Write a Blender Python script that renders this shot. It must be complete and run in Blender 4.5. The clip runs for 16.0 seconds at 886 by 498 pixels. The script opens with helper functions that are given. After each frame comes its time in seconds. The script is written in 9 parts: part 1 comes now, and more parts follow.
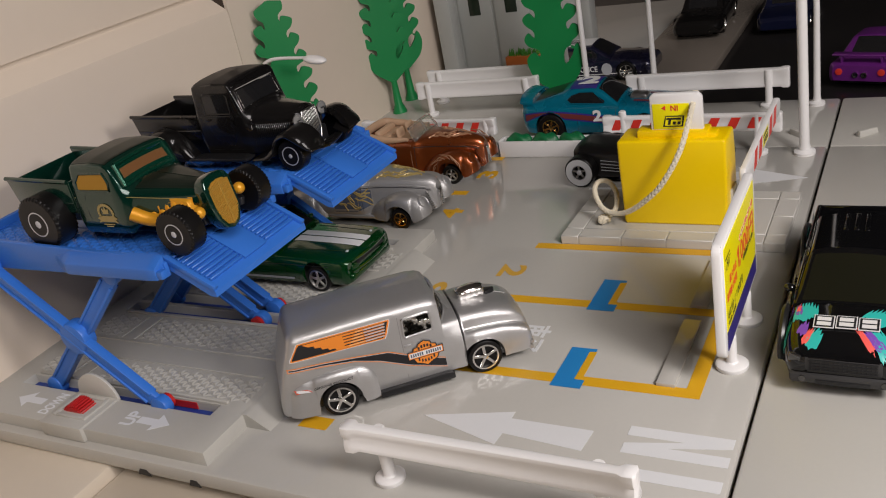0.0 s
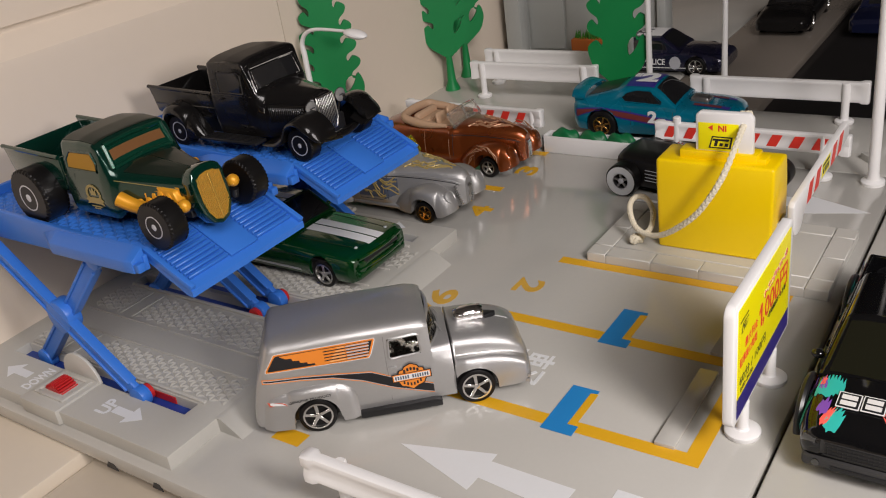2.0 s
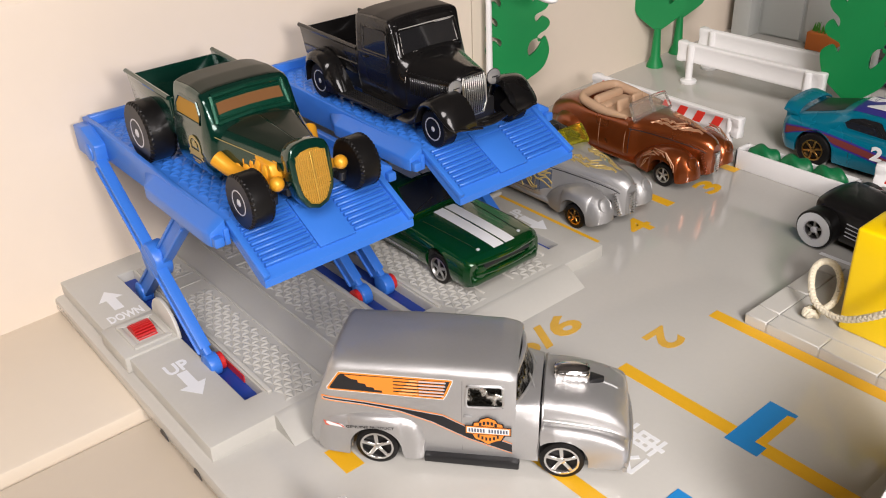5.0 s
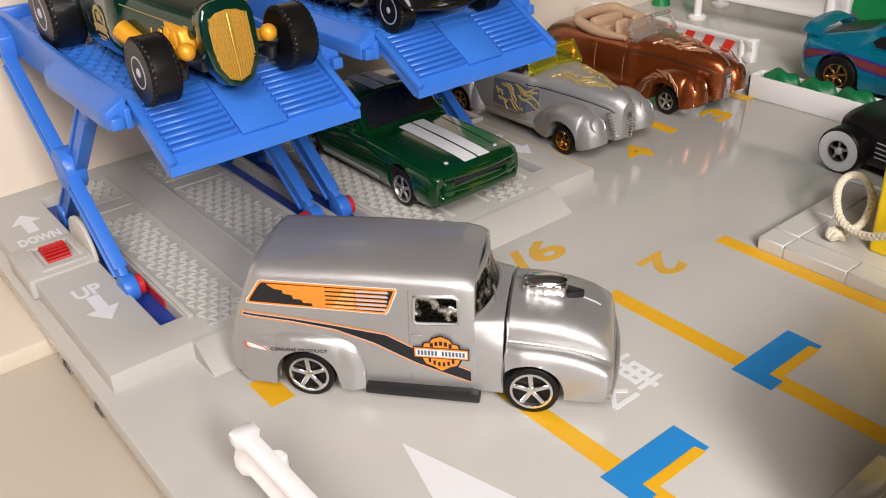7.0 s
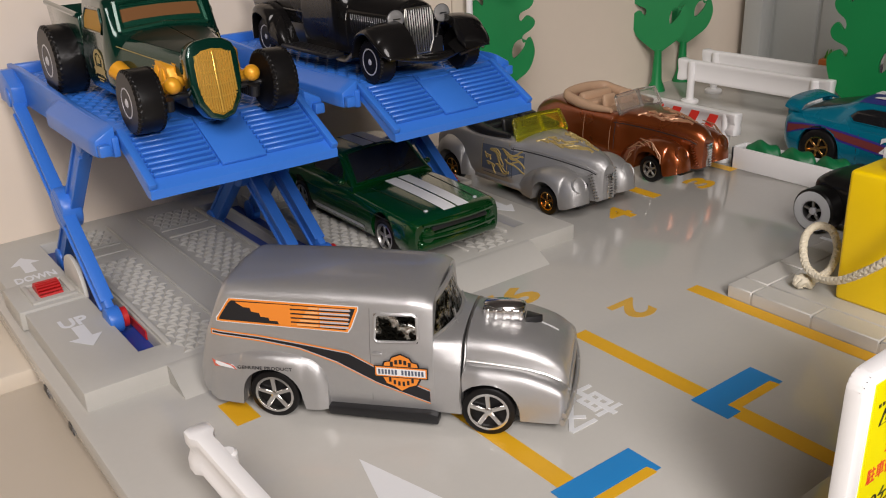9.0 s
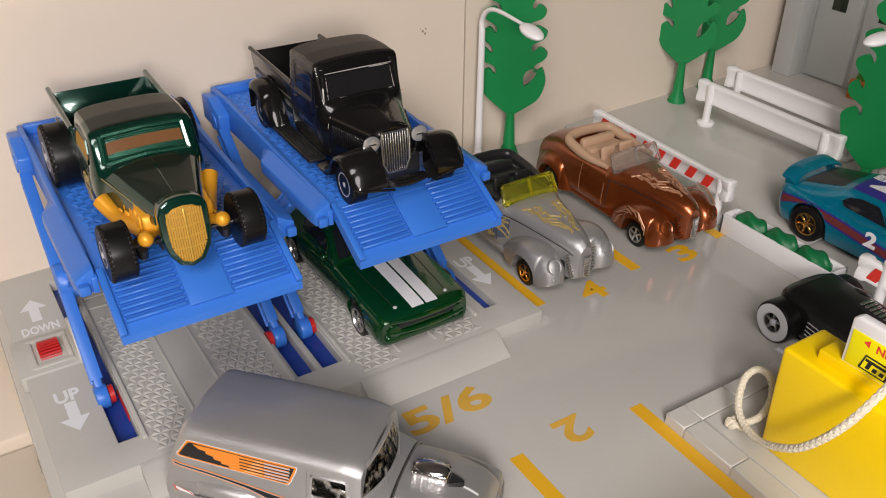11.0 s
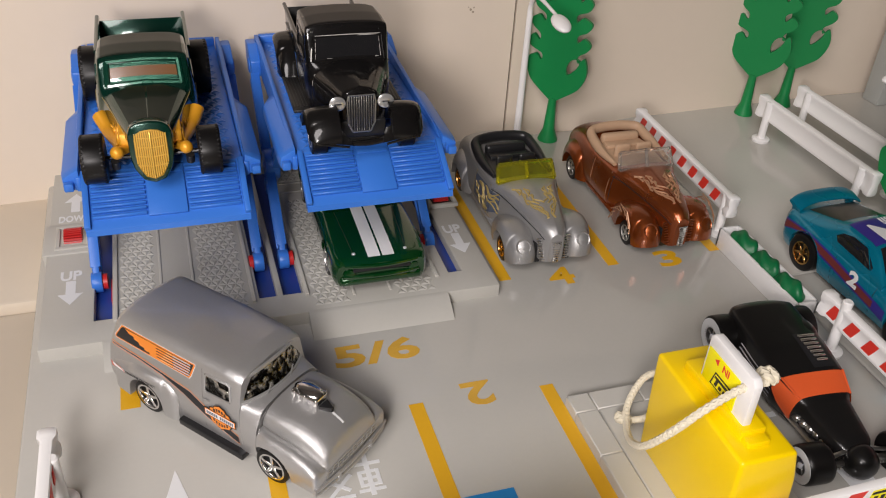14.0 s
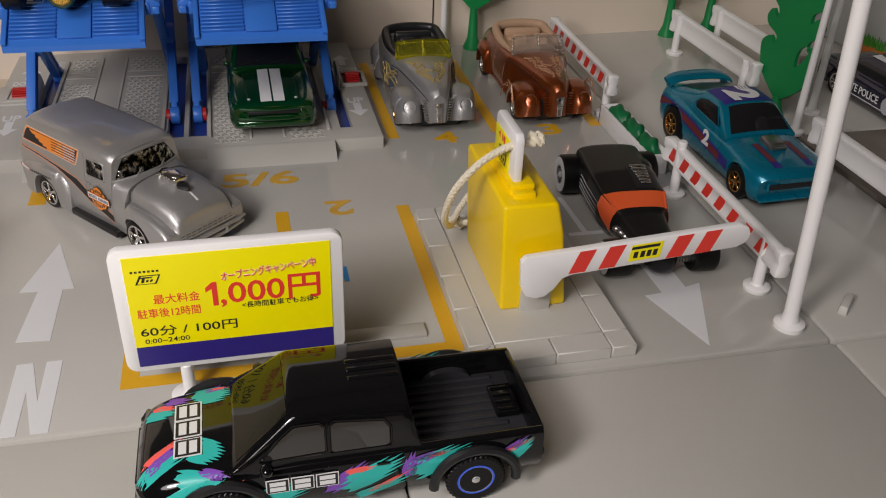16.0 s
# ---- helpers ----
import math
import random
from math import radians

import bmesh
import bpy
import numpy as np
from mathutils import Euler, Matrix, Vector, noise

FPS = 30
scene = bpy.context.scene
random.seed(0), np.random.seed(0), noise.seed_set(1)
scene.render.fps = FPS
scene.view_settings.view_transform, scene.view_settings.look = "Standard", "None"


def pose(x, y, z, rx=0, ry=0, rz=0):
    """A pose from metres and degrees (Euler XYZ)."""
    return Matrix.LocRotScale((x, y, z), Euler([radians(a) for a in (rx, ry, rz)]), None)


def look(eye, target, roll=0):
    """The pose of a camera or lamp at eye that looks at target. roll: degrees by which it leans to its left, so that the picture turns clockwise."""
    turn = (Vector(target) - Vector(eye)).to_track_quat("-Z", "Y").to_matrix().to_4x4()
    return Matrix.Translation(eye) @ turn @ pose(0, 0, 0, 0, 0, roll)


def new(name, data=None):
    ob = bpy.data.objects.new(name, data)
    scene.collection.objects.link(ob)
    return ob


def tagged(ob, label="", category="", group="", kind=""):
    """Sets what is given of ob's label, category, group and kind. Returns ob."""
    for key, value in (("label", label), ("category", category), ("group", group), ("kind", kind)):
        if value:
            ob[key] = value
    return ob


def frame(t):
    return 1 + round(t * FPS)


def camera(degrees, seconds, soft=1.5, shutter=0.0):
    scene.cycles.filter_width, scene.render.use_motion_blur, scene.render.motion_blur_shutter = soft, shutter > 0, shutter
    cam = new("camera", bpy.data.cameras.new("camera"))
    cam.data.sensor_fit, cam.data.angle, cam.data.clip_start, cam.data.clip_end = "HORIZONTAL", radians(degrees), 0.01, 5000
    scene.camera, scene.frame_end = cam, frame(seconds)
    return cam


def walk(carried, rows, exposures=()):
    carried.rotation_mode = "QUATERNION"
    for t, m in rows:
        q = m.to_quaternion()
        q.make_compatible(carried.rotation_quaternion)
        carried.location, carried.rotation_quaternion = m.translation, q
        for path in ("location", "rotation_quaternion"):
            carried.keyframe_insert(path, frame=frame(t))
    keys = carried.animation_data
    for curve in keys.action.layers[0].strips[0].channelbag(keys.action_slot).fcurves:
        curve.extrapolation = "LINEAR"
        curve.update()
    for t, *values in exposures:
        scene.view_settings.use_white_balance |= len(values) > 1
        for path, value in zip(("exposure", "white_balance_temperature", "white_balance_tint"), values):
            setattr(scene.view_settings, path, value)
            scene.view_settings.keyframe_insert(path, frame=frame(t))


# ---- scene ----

CM = 0.01  # the whole place is a table-top toy, so its numbers are in centimetres
cam = camera(53.23, 16.0, 1.1)
# seconds, eye (cm), yaw to the left of +y, pitch up, lean to the left (degrees)
ROWS = [
    (0.0, -25.982, -12.108, 13.708, -58.547, -24.583, -11.474),
    (0.5, -25.269, -12.526, 13.825, -57.050, -24.904, -10.861),
    (1.0, -24.612, -12.376, 13.783, -55.531, -25.925, -10.117),
    (1.5, -23.846, -12.259, 13.806, -53.955, -26.267, -9.424),
    (2.0, -22.886, -12.709, 14.035, -52.756, -26.524, -8.385),
    (2.5, -22.303, -13.755, 14.430, -50.805, -26.883, -7.826),
    (3.0, -21.222, -13.916, 14.667, -49.376, -27.844, -6.754),
    (3.5, -20.299, -13.677, 14.771, -46.837, -28.647, -5.906),
    (4.0, -19.853, -13.051, 15.237, -44.759, -29.293, -3.868),
    (4.2, -19.539, -12.666, 15.015, -43.130, -29.235, -3.693),
    (6.3, -17.142, -10.348, 12.549, -35.881, -31.554, -2.281),
    (6.5, -16.882, -10.461, 11.887, -35.926, -31.810, -3.035),
    (7.0, -16.377, -10.503, 10.701, -37.696, -29.926, -2.797),
    (7.5, -16.301, -10.323, 9.144, -37.075, -25.780, -3.186),
    (8.0, -16.658, -11.648, 8.978, -38.091, -21.630, -3.542),
    (8.2, -16.539, -11.605, 8.284, -37.741, -21.674, -3.512),
    (10.3, -16.080, -13.467, 13.966, -34.755, -28.223, -0.119),
    (10.5, -15.193, -13.205, 14.546, -34.209, -29.480, -0.189),
    (11.0, -13.449, -12.109, 15.800, -32.230, -32.095, 0.582),
    (11.5, -12.161, -11.558, 16.961, -29.587, -33.549, 0.745),
    (12.0, -11.799, -11.465, 18.122, -26.463, -34.458, 1.548),
    (12.5, -10.751, -12.318, 18.170, -23.766, -34.681, 2.491),
    (13.0, -10.370, -13.601, 17.072, -21.196, -35.252, 4.238),
    (13.5, -9.787, -15.306, 17.097, -19.381, -34.474, 4.659),
    (14.0, -8.766, -16.374, 17.002, -19.101, -34.418, 3.658),
    (14.5, -6.467, -18.452, 16.974, -19.140, -33.973, 2.417),
    (15.0, -4.514, -20.295, 15.985, -19.504, -34.210, 2.994),
    (15.5, -4.234, -22.170, 15.042, -18.149, -34.259, 3.229),
    (16.0, -4.406, -23.923, 13.709, -14.088, -32.120, 2.410),
]


def aim(x, y, z, yaw, pitch, lean):
    return pose(x * CM, y * CM, z * CM, 0, 0, yaw) @ pose(0, 0, 0, 90 + pitch, 0, 0) @ pose(0, 0, 0, 0, 0, lean)

EXPOSURES = [(0.0, -0.61), (1.5, -0.5), (2.0, -0.43), (2.5, -0.23), (3.0, 0.12), (3.5, 0.29), (7.0, 0.19), (7.5, 0.03), (8.2, -0.22), (10.3, -0.33), (11.0, -0.07), (12.0, -0.07), (13.0, -0.09), (14.0, -0.17), (14.5, -0.21), (15.0, -0.47), (15.5, -0.68), (16.0, -0.76)]
walk(cam, [(t, aim(*row)) for t, *row in ROWS], EXPOSURES)

# ---- light: a dim room, an added soft fill, a stand-in for the camera light ----
world = bpy.data.worlds.new("room")
scene.world = world
world.use_nodes = True
bg = world.node_tree.nodes["Background"]
bg.inputs[0].default_value, bg.inputs[1].default_value = (1.0, 0.906, 0.93, 1), 0.25


def area_lamp(name, eye, target, size, watts, colour):
    data = bpy.data.lights.new(name, "AREA")
    data.shape, data.size, data.energy, data.color = "DISK", size * CM, watts, colour
    ob = new(name, data)
    ob.matrix_world = look([v * CM for v in eye], [v * CM for v in target])
    return ob


# large unseen fill well below the ceiling, added for soft room light
area_lamp("ceiling_lamp", (-84, -104, 118), (-8, 0, 2), 95, 24.0, (1.0, 0.926, 0.908))
# fixed stand-in, near the mean eye point, for the light carried with the camera
area_lamp("hand_lamp", (-16, -24, 17), (-5, 5, 2), 6.0, 0.68, (1.0, 0.932, 0.915))

# ---- helpers for shapes: all lengths in cm ----
def material(name, colour, rough=0.5, metal=0.0, grain=0.0, vary=0.0, coat=0.0, scale=300.0, bump=0.0, spec=0.5, trans=0.0, ior=1.46):
    m = bpy.data.materials.new(name)
    m.use_nodes = True
    nt = m.node_tree
    b = nt.nodes["Principled BSDF"]
    b.inputs["Roughness"].default_value, b.inputs["Metallic"].default_value = rough, metal
    b.inputs["Coat Weight"].default_value, b.inputs["Coat Roughness"].default_value = coat, 0.06
    b.inputs["Specular IOR Level"].default_value, b.inputs["Transmission Weight"].default_value = spec, trans
    b.inputs["IOR"].default_value = ior
    b.inputs["Base Color"].default_value = (*colour, 1)
    coord = nt.nodes.new("ShaderNodeTexCoord")
    if vary > 0:
        big, fine, mix = nt.nodes.new("ShaderNodeTexNoise"), nt.nodes.new("ShaderNodeTexNoise"), nt.nodes.new("ShaderNodeMix")
        big.inputs["Scale"].default_value, big.inputs["Detail"].default_value = scale * 0.12, 4
        fine.inputs["Scale"].default_value, fine.inputs["Detail"].default_value = scale * 3, 3
        add = nt.nodes.new("ShaderNodeMath")
        add.operation = "MULTIPLY_ADD"
        mix.data_type = "RGBA"
        nt.links.new(coord.outputs["Object"], big.inputs["Vector"]), nt.links.new(coord.outputs["Object"], fine.inputs["Vector"])
        nt.links.new(fine.outputs["Fac"], add.inputs[0]), nt.links.new(big.outputs["Fac"], add.inputs[2])
        add.inputs[1].default_value = 0.35
        mix.inputs["A"].default_value = (*[max(0, c * (1 - vary)) for c in colour], 1)
        mix.inputs["B"].default_value = (*[min(1, c * (1 + vary * 0.7)) for c in colour], 1)
        nt.links.new(add.outputs[0], mix.inputs["Factor"]), nt.links.new(mix.outputs["Result"], b.inputs["Base Color"])
        ramp = nt.nodes.new("ShaderNodeMapRange")
        ramp.inputs["To Min"].default_value, ramp.inputs["To Max"].default_value = max(0.02, rough - min(0.08, rough * 0.4)), min(1, rough + min(0.1, rough * 0.5))
        nt.links.new(big.outputs["Fac"], ramp.inputs["Value"]), nt.links.new(ramp.outputs[0], b.inputs["Roughness"])
    if bump > 0:
        n, bp = nt.nodes.new("ShaderNodeTexNoise"), nt.nodes.new("ShaderNodeBump")
        n.inputs["Scale"].default_value, n.inputs["Detail"].default_value = scale * 4, 4
        bp.inputs["Strength"].default_value, bp.inputs["Distance"].default_value = bump, 0.0002
        nt.links.new(coord.outputs["Object"], n.inputs["Vector"]), nt.links.new(n.outputs["Fac"], bp.inputs["Height"]), nt.links.new(bp.outputs[0], b.inputs["Normal"])
    return m


def thing(name, m, label, category, group="", kind=""):
    ob = new(name)
    ob.empty_display_size = 0.005
    ob.matrix_world = m
    return tagged(ob, label, category, group, kind)


def at(x, y, z=0.0, rz=0.0, rx=0.0, ry=0.0):
    return pose(x * CM, y * CM, z * CM, rx, ry, rz)


def part(name, bm, mat, parent=None, label="", sharp=38, m=None):
    bmesh.ops.transform(bm, matrix=Matrix.Scale(CM, 4), verts=bm.verts)
    bmesh.ops.recalc_face_normals(bm, faces=bm.faces)
    me = bpy.data.meshes.new(name)
    bm.to_mesh(me)
    bm.free()
    for mt in mat if isinstance(mat, (list, tuple)) else (mat,):
        me.materials.append(mt)
    me.polygons.foreach_set("use_smooth", [True] * len(me.polygons))
    me.set_sharp_from_angle(angle=radians(sharp))
    ob = new(name, me)
    if m is not None:
        ob.matrix_world = m
    if parent is not None:
        ob.parent = parent
    return tagged(ob, label)


def B():
    return bmesh.new()


def move(bm, verts, m):
    bmesh.ops.transform(bm, matrix=m, verts=verts)
    return verts


def T(x, y, z, rx=0, ry=0, rz=0):
    return Matrix.LocRotScale((x, y, z), Euler([radians(a) for a in (rx, ry, rz)]), None)


def box(bm, c, s, bevel=0.0, m=None, seg=2, taper=None):
    """A box round c of size s, bevelled; taper: scale of the top in x and y."""
    v = bmesh.ops.create_cube(bm, size=1)["verts"]
    if taper:
        for w in v:
            if w.co.z > 0:
                w.co.x, w.co.y = w.co.x * taper[0], w.co.y * taper[1]
    for w in v:
        w.co = Vector((w.co.x * s[0] + c[0], w.co.y * s[1] + c[1], w.co.z * s[2] + c[2]))
    if m is not None:
        move(bm, v, m)
    if bevel > 0:
        e = list({e for w in v for e in w.link_edges})
        bmesh.ops.bevel(bm, geom=e, offset=min(bevel, 0.49 * min(s)), segments=seg, profile=0.5, affect="EDGES")


def ring(bm, pts):
    return [bm.verts.new(p) for p in pts]


def skin(bm, rings, closed=True, caps=True):
    """Faces between rings of equally many points."""
    rs = [ring(bm, r) for r in rings]
    n = len(rs[0])
    for a, b in zip(rs, rs[1:]):
        for i in range(n if closed else n - 1):
            j = (i + 1) % n
            bm.faces.new((a[i], a[j], b[j], b[i]))
    if caps and closed:
        bm.faces.new(rs[0]), bm.faces.new(list(reversed(rs[-1])))
    return rs


def frame_of(d):
    d = Vector(d).normalized()
    a = d.cross(Vector((0, 0, 1)))
    if a.length < 1e-4:
        a = Vector((1, 0, 0))
    a.normalize()
    return a, d.cross(a).normalized()


def cyl(bm, p, q, r, r2=None, n=20, caps=True, bevel=0.0):
    """A round bar from p to q."""
    p, q = Vector(p), Vector(q)
    r2 = r if r2 is None else r2
    a, b = frame_of(q - p)
    stops = [(0, r), (1, r2)]
    if bevel > 0:
        k = bevel / (q - p).length
        stops = [(0, r - bevel), (k * 0.3, r - bevel * 0.3), (k, r), (1 - k, r2), (1 - k * 0.3, r2 - bevel * 0.3), (1, r2 - bevel)]
    skin(bm, [[p.lerp(q, f) + (a * math.cos(w) + b * math.sin(w)) * rr for w in (2 * math.pi * i / n for i in range(n))] for f, rr in stops], True, caps)


def lathe(bm, prof, m=None, n=28, caps=True):
    """Profile of (radius, z) turned round z, then moved by m."""
    rings = [[Vector((max(r, 1e-4) * math.cos(2 * math.pi * i / n), max(r, 1e-4) * math.sin(2 * math.pi * i / n), z)) for i in range(n)] for r, z in prof]
    if m is not None:
        rings = [[m @ p for p in r] for r in rings]
    skin(bm, rings, True, caps)


def tube(bm, pts, r, n=10, flat=None, caps=True):
    """A round (or flat: (width, height)) bar along points."""
    pts = [Vector(p) for p in pts]
    rings = []
    u = None
    for i, p in enumerate(pts):
        d = (pts[min(i + 1, len(pts) - 1)] - pts[max(i - 1, 0)]).normalized()
        if u is None:
            u, w = frame_of(d)
        else:
            u = (u - d * u.dot(d)).normalized()
            w = d.cross(u)
        rr = r[i] if isinstance(r, (list, tuple)) else r
        fx, fy = flat if flat else (rr, rr)
        rings.append([p + u * fx * math.cos(2 * math.pi * k / n) + w * fy * math.sin(2 * math.pi * k / n) for k in range(n)])
    skin(bm, rings, True, caps)


def prism(bm, outline, depth, m=None, bevel=0.0, seg=2):
    """The outline of (x, y) raised from z 0 to depth, then moved by m."""
    lo = [bm.verts.new((x, y, 0)) for x, y in outline]
    f = bm.faces.new(lo)
    got = bmesh.ops.extrude_face_region(bm, geom=[f])["geom"]
    hi = [v for v in got if isinstance(v, bmesh.types.BMVert)]
    for v in hi:
        v.co.z = depth
    vs = lo + hi
    if m is not None:
        move(bm, vs, m)
    if bevel > 0:
        e = list({e for w in vs for e in w.link_edges})
        bmesh.ops.bevel(bm, geom=e, offset=bevel, segments=seg, profile=0.5, affect="EDGES")


def ball(bm, c, r, u=16, v=10, m=None):
    vs = bmesh.ops.create_uvsphere(bm, u_segments=u, v_segments=v, radius=1)["verts"]
    r = r if isinstance(r, (list, tuple)) else (r, r, r)
    for w in vs:
        w.co = Vector((w.co.x * r[0] + c[0], w.co.y * r[1] + c[1], w.co.z * r[2] + c[2]))
    if m is not None:
        move(bm, vs, m)


def lin(keys, x):
    if x <= keys[0][0]:
        return keys[0][1]
    for (a, va), (b, vb) in zip(keys, keys[1:]):
        if x <= b:
            return va + (vb - va) * (x - a) / (b - a)
    return keys[-1][1]


def text_mesh(bm, body, size, m, depth=0.004, bold=0.0, align="LEFT", width=1.0, shear=0.0):
    """Letters of the built-in font as solid shapes in bm, baseline along x, facing z, then moved by m."""
    cu = bpy.data.curves.new("letters", "FONT")
    cu.body, cu.size, cu.extrude, cu.offset, cu.align_x, cu.shear = body, size, depth / 2, bold, align, shear
    cu.resolution_u = 3
    ob = bpy.data.objects.new("letters", cu)
    scene.collection.objects.link(ob)
    me = bpy.data.meshes.new_from_object(ob.evaluated_get(bpy.context.evaluated_depsgraph_get()))
    bpy.data.objects.remove(ob)
    bpy.data.curves.remove(cu)
    me.transform(m @ Matrix.Diagonal((width, 1, 1, 1)))
    bm.from_mesh(me)
    bpy.data.meshes.remove(me)


# ---- materials ----
GREY = material("grey_plastic", (0.465, 0.453, 0.418), 0.09, vary=0.07, scale=250, bump=0.015)
GREY_LIGHT = material("light_grey_plastic", (0.52, 0.508, 0.468), 0.42, vary=0.06, scale=300, bump=0.03)
BASE_GREY = material("base_grey_plastic", (0.445, 0.434, 0.397), 0.45, vary=0.08, scale=300, bump=0.04)
WHITE = material("white_plastic", (0.80, 0.79, 0.78), 0.35, vary=0.03, scale=300)
CREAM = material("cream_paint", (0.74, 0.64, 0.53), 0.42, vary=0.05, scale=60, bump=0.03)
TABLE = material("cream_shelf", (0.66, 0.58, 0.47), 0.38, vary=0.05, scale=60)
BLUE = material("blue_plastic", (0.036, 0.165, 0.60), 0.33, vary=0.06, scale=300)
DARK_BLUE = material("dark_blue_plastic", (0.015, 0.045, 0.26), 0.3)
RED = material("red_plastic", (0.48, 0.018, 0.018), 0.35, vary=0.08)
YELLOW = material("yellow_plastic", (0.92, 0.63, 0.0), 0.3, vary=0.03)
GREEN_TREE = material("green_plastic", (0.005, 0.21, 0.055), 0.42, vary=0.10, scale=200)
MARK_YELLOW = material("yellow_road_paint", (0.70, 0.38, 0.015), 0.42, vary=0.08)
MARK_WORN = material("worn_yellow_paint", (0.60, 0.35, 0.05), 0.4, vary=0.25, scale=700)
MARK_WHITE = material("white_road_paint", (0.69, 0.70, 0.71), 0.45, vary=0.05)
MARK_BLUE = material("blue_sticker", (0.02, 0.22, 0.55), 0.35, vary=0.04)
INK_RED = material("red_print", (0.72, 0.045, 0.03), 0.4)
INK_BLACK = material("black_print", (0.012, 0.012, 0.014), 0.4)
INK_WHITE_PAPER = material("white_paper_print", (0.80, 0.80, 0.78), 0.4)
INK_NAVY = material("navy_print", (0.03, 0.02, 0.19), 0.35)
INK_YELLOW = material("yellow_print", (0.90, 0.80, 0.0), 0.3)
ROPE = material("cream_rope", (0.70, 0.64, 0.50), 0.8, vary=0.15, scale=900)
BLACK_SHELF = material("black_shelf", (0.012, 0.011, 0.011), 0.3, vary=0.2, scale=40)
DIRT = material("dark_gap", (0.05, 0.035, 0.025), 0.9)
BUILDING = material("building_grey", (0.42, 0.43, 0.41), 0.5, vary=0.05, scale=200)
GLASS_DARK = material("dark_glass", (0.02, 0.03, 0.02), 0.08)
ORANGE = material("orange_plastic", (0.45, 0.12, 0.02), 0.5)
GRASS = material("grass_plastic", (0.05, 0.22, 0.02), 0.6)

# ---- the setting ----
def slab(name, x0, x1, y0, y1, z0, z1, mat, bevel=0.08, label="", kind="structure", category=""):
    bm = B()
    box(bm, ((x0 + x1) / 2, (y0 + y1) / 2, (z0 + z1) / 2), (x1 - x0, y1 - y0, z1 - z0), bevel)
    ob = part(name, bm, mat)
    return tagged(ob, label, category, kind=kind)


EDGE = -13.5
slab("ground", -320, 15.15, -300, 7.75, -3, -0.75, TABLE, 0.25, "cream painted shelf top with a rounded step")
slab("ground_upper", -320, 15.15, 7.85, 14.4, -3, -0.5, TABLE, 0.15, "cream painted shelf top close to the wall")
slab("ground_dark", 15.2, 330, -300, 40, -3, -0.5, BLACK_SHELF, 0.05, "black glossy shelf top beyond the toy plates")
plate = slab("pavement", EDGE, 9.83, -8.68, 14.55, -0.5, 0, GREY, 0.11, "glossy grey plastic car park plate")
slab("pavement_right", 9.87, 15.82, -8.68, 3.0, -0.5, 0, GREY, 0.11, "glossy grey plastic ground plate with a guard rail")
slab("pavement_back", 9.87, 40, 3.04, 15.6, -0.5, 0, GREY, 0.11, "glossy grey plastic ground plate under flat trees")
slab("road", EDGE - 1, -1.85, -30.0, -8.77, -0.5, 0, GREY_LIGHT, 0.11, "matte grey plastic road plate")
slab("road_middle", -1.81, 9.83, -30.0, -8.77, -0.5, 0, GREY_LIGHT, 0.11, "matte grey plastic road plate")
slab("road_right", 9.87, 15.82, -30.0, -8.77, -0.5, 0, GREY_LIGHT, 0.11, "matte grey plastic road plate")
# browner plate, its colour also darkened to stand for weak far light
FAR_ROAD_DIM = material("brown_grey_plastic", (0.19, 0.165, 0.14), 0.22, vary=0.12, scale=120)
slab("road_far", 16.0, 40, -1.9, 3.0, -0.5, 0, FAR_ROAD_DIM, 0.08, "brownish grey plastic road plate beside the dark gap, coloured darker for dim light")
# flat black patches on the plate's edge, coloured for the shade in its slots
for y, w in ((6.4, 0.5), (4.55, 0.42)):
    bm = B()
    prism(bm, [(-w / 2, 0), (w / 2, 0), (w / 4, 0.2), (-w / 4, 0.2)], 0.02, T(EDGE - 0.012, y, -0.5, 90, 0, 90))
    part("notch", bm, INK_BLACK, plate)

# cream wall, turned by 2.5 degrees against the plates: a panel with a stepped top, a joint and a plain run
WALL = at(0, 14.6, 0, 2.49)


def wall_run(name, x0, x1, prof, label):
    bm = B()
    skin(bm, [[Vector((x, y, z)) for y, z in prof] for x in (x0, x1)])
    ob = part(name, bm, CREAM, sharp=25)
    ob.matrix_world = WALL
    return tagged(ob, label, kind="structure")


# panel tops cut at 15, out of sight, so glossy roofs mirror the dim shell
wall_run("wall_north", -320, 4.35, [(0, -3), (0, 8.45), (0.05, 8.7), (0.7, 9.2), (0.9, 9.38), (0.9, 9.54), (0.8, 9.56), (0.8, 14.9), (0.9, 15), (4, 15), (4, -3)], "cream painted panel with a stepped moulding")
wall_run("wall_north_right", 4.46, 330, [(0.05, -3), (0.05, 14.9), (0.15, 15), (4, 15), (4, -3)], "plain cream painted panel beside a dark joint")
bm = B()
box(bm, (4.405, 0.5, 6), (0.14, 0.6, 17.8))
tagged(part("trim", bm, DIRT, m=WALL), "dark dirty joint between two panels", kind="structure")
CHIP = material("chipped_paint", (0.34, 0.27, 0.20), 0.8)
hole = B()
for dx, dz, r in ((0, 0, 0.05), (0.13, 0.07, 0.035), (0.1, -0.1, 0.045), (-0.1, 0.1, 0.02)):
    lathe(hole, [(r, 0), (r * 0.6, 0.01)], T(2.5 + dx, -0.001, 5.5 + dz, 90), 10)
tagged(part("screw_hole", hole, CHIP, m=WALL), "small chipped screw holes in cream paint", "hole")
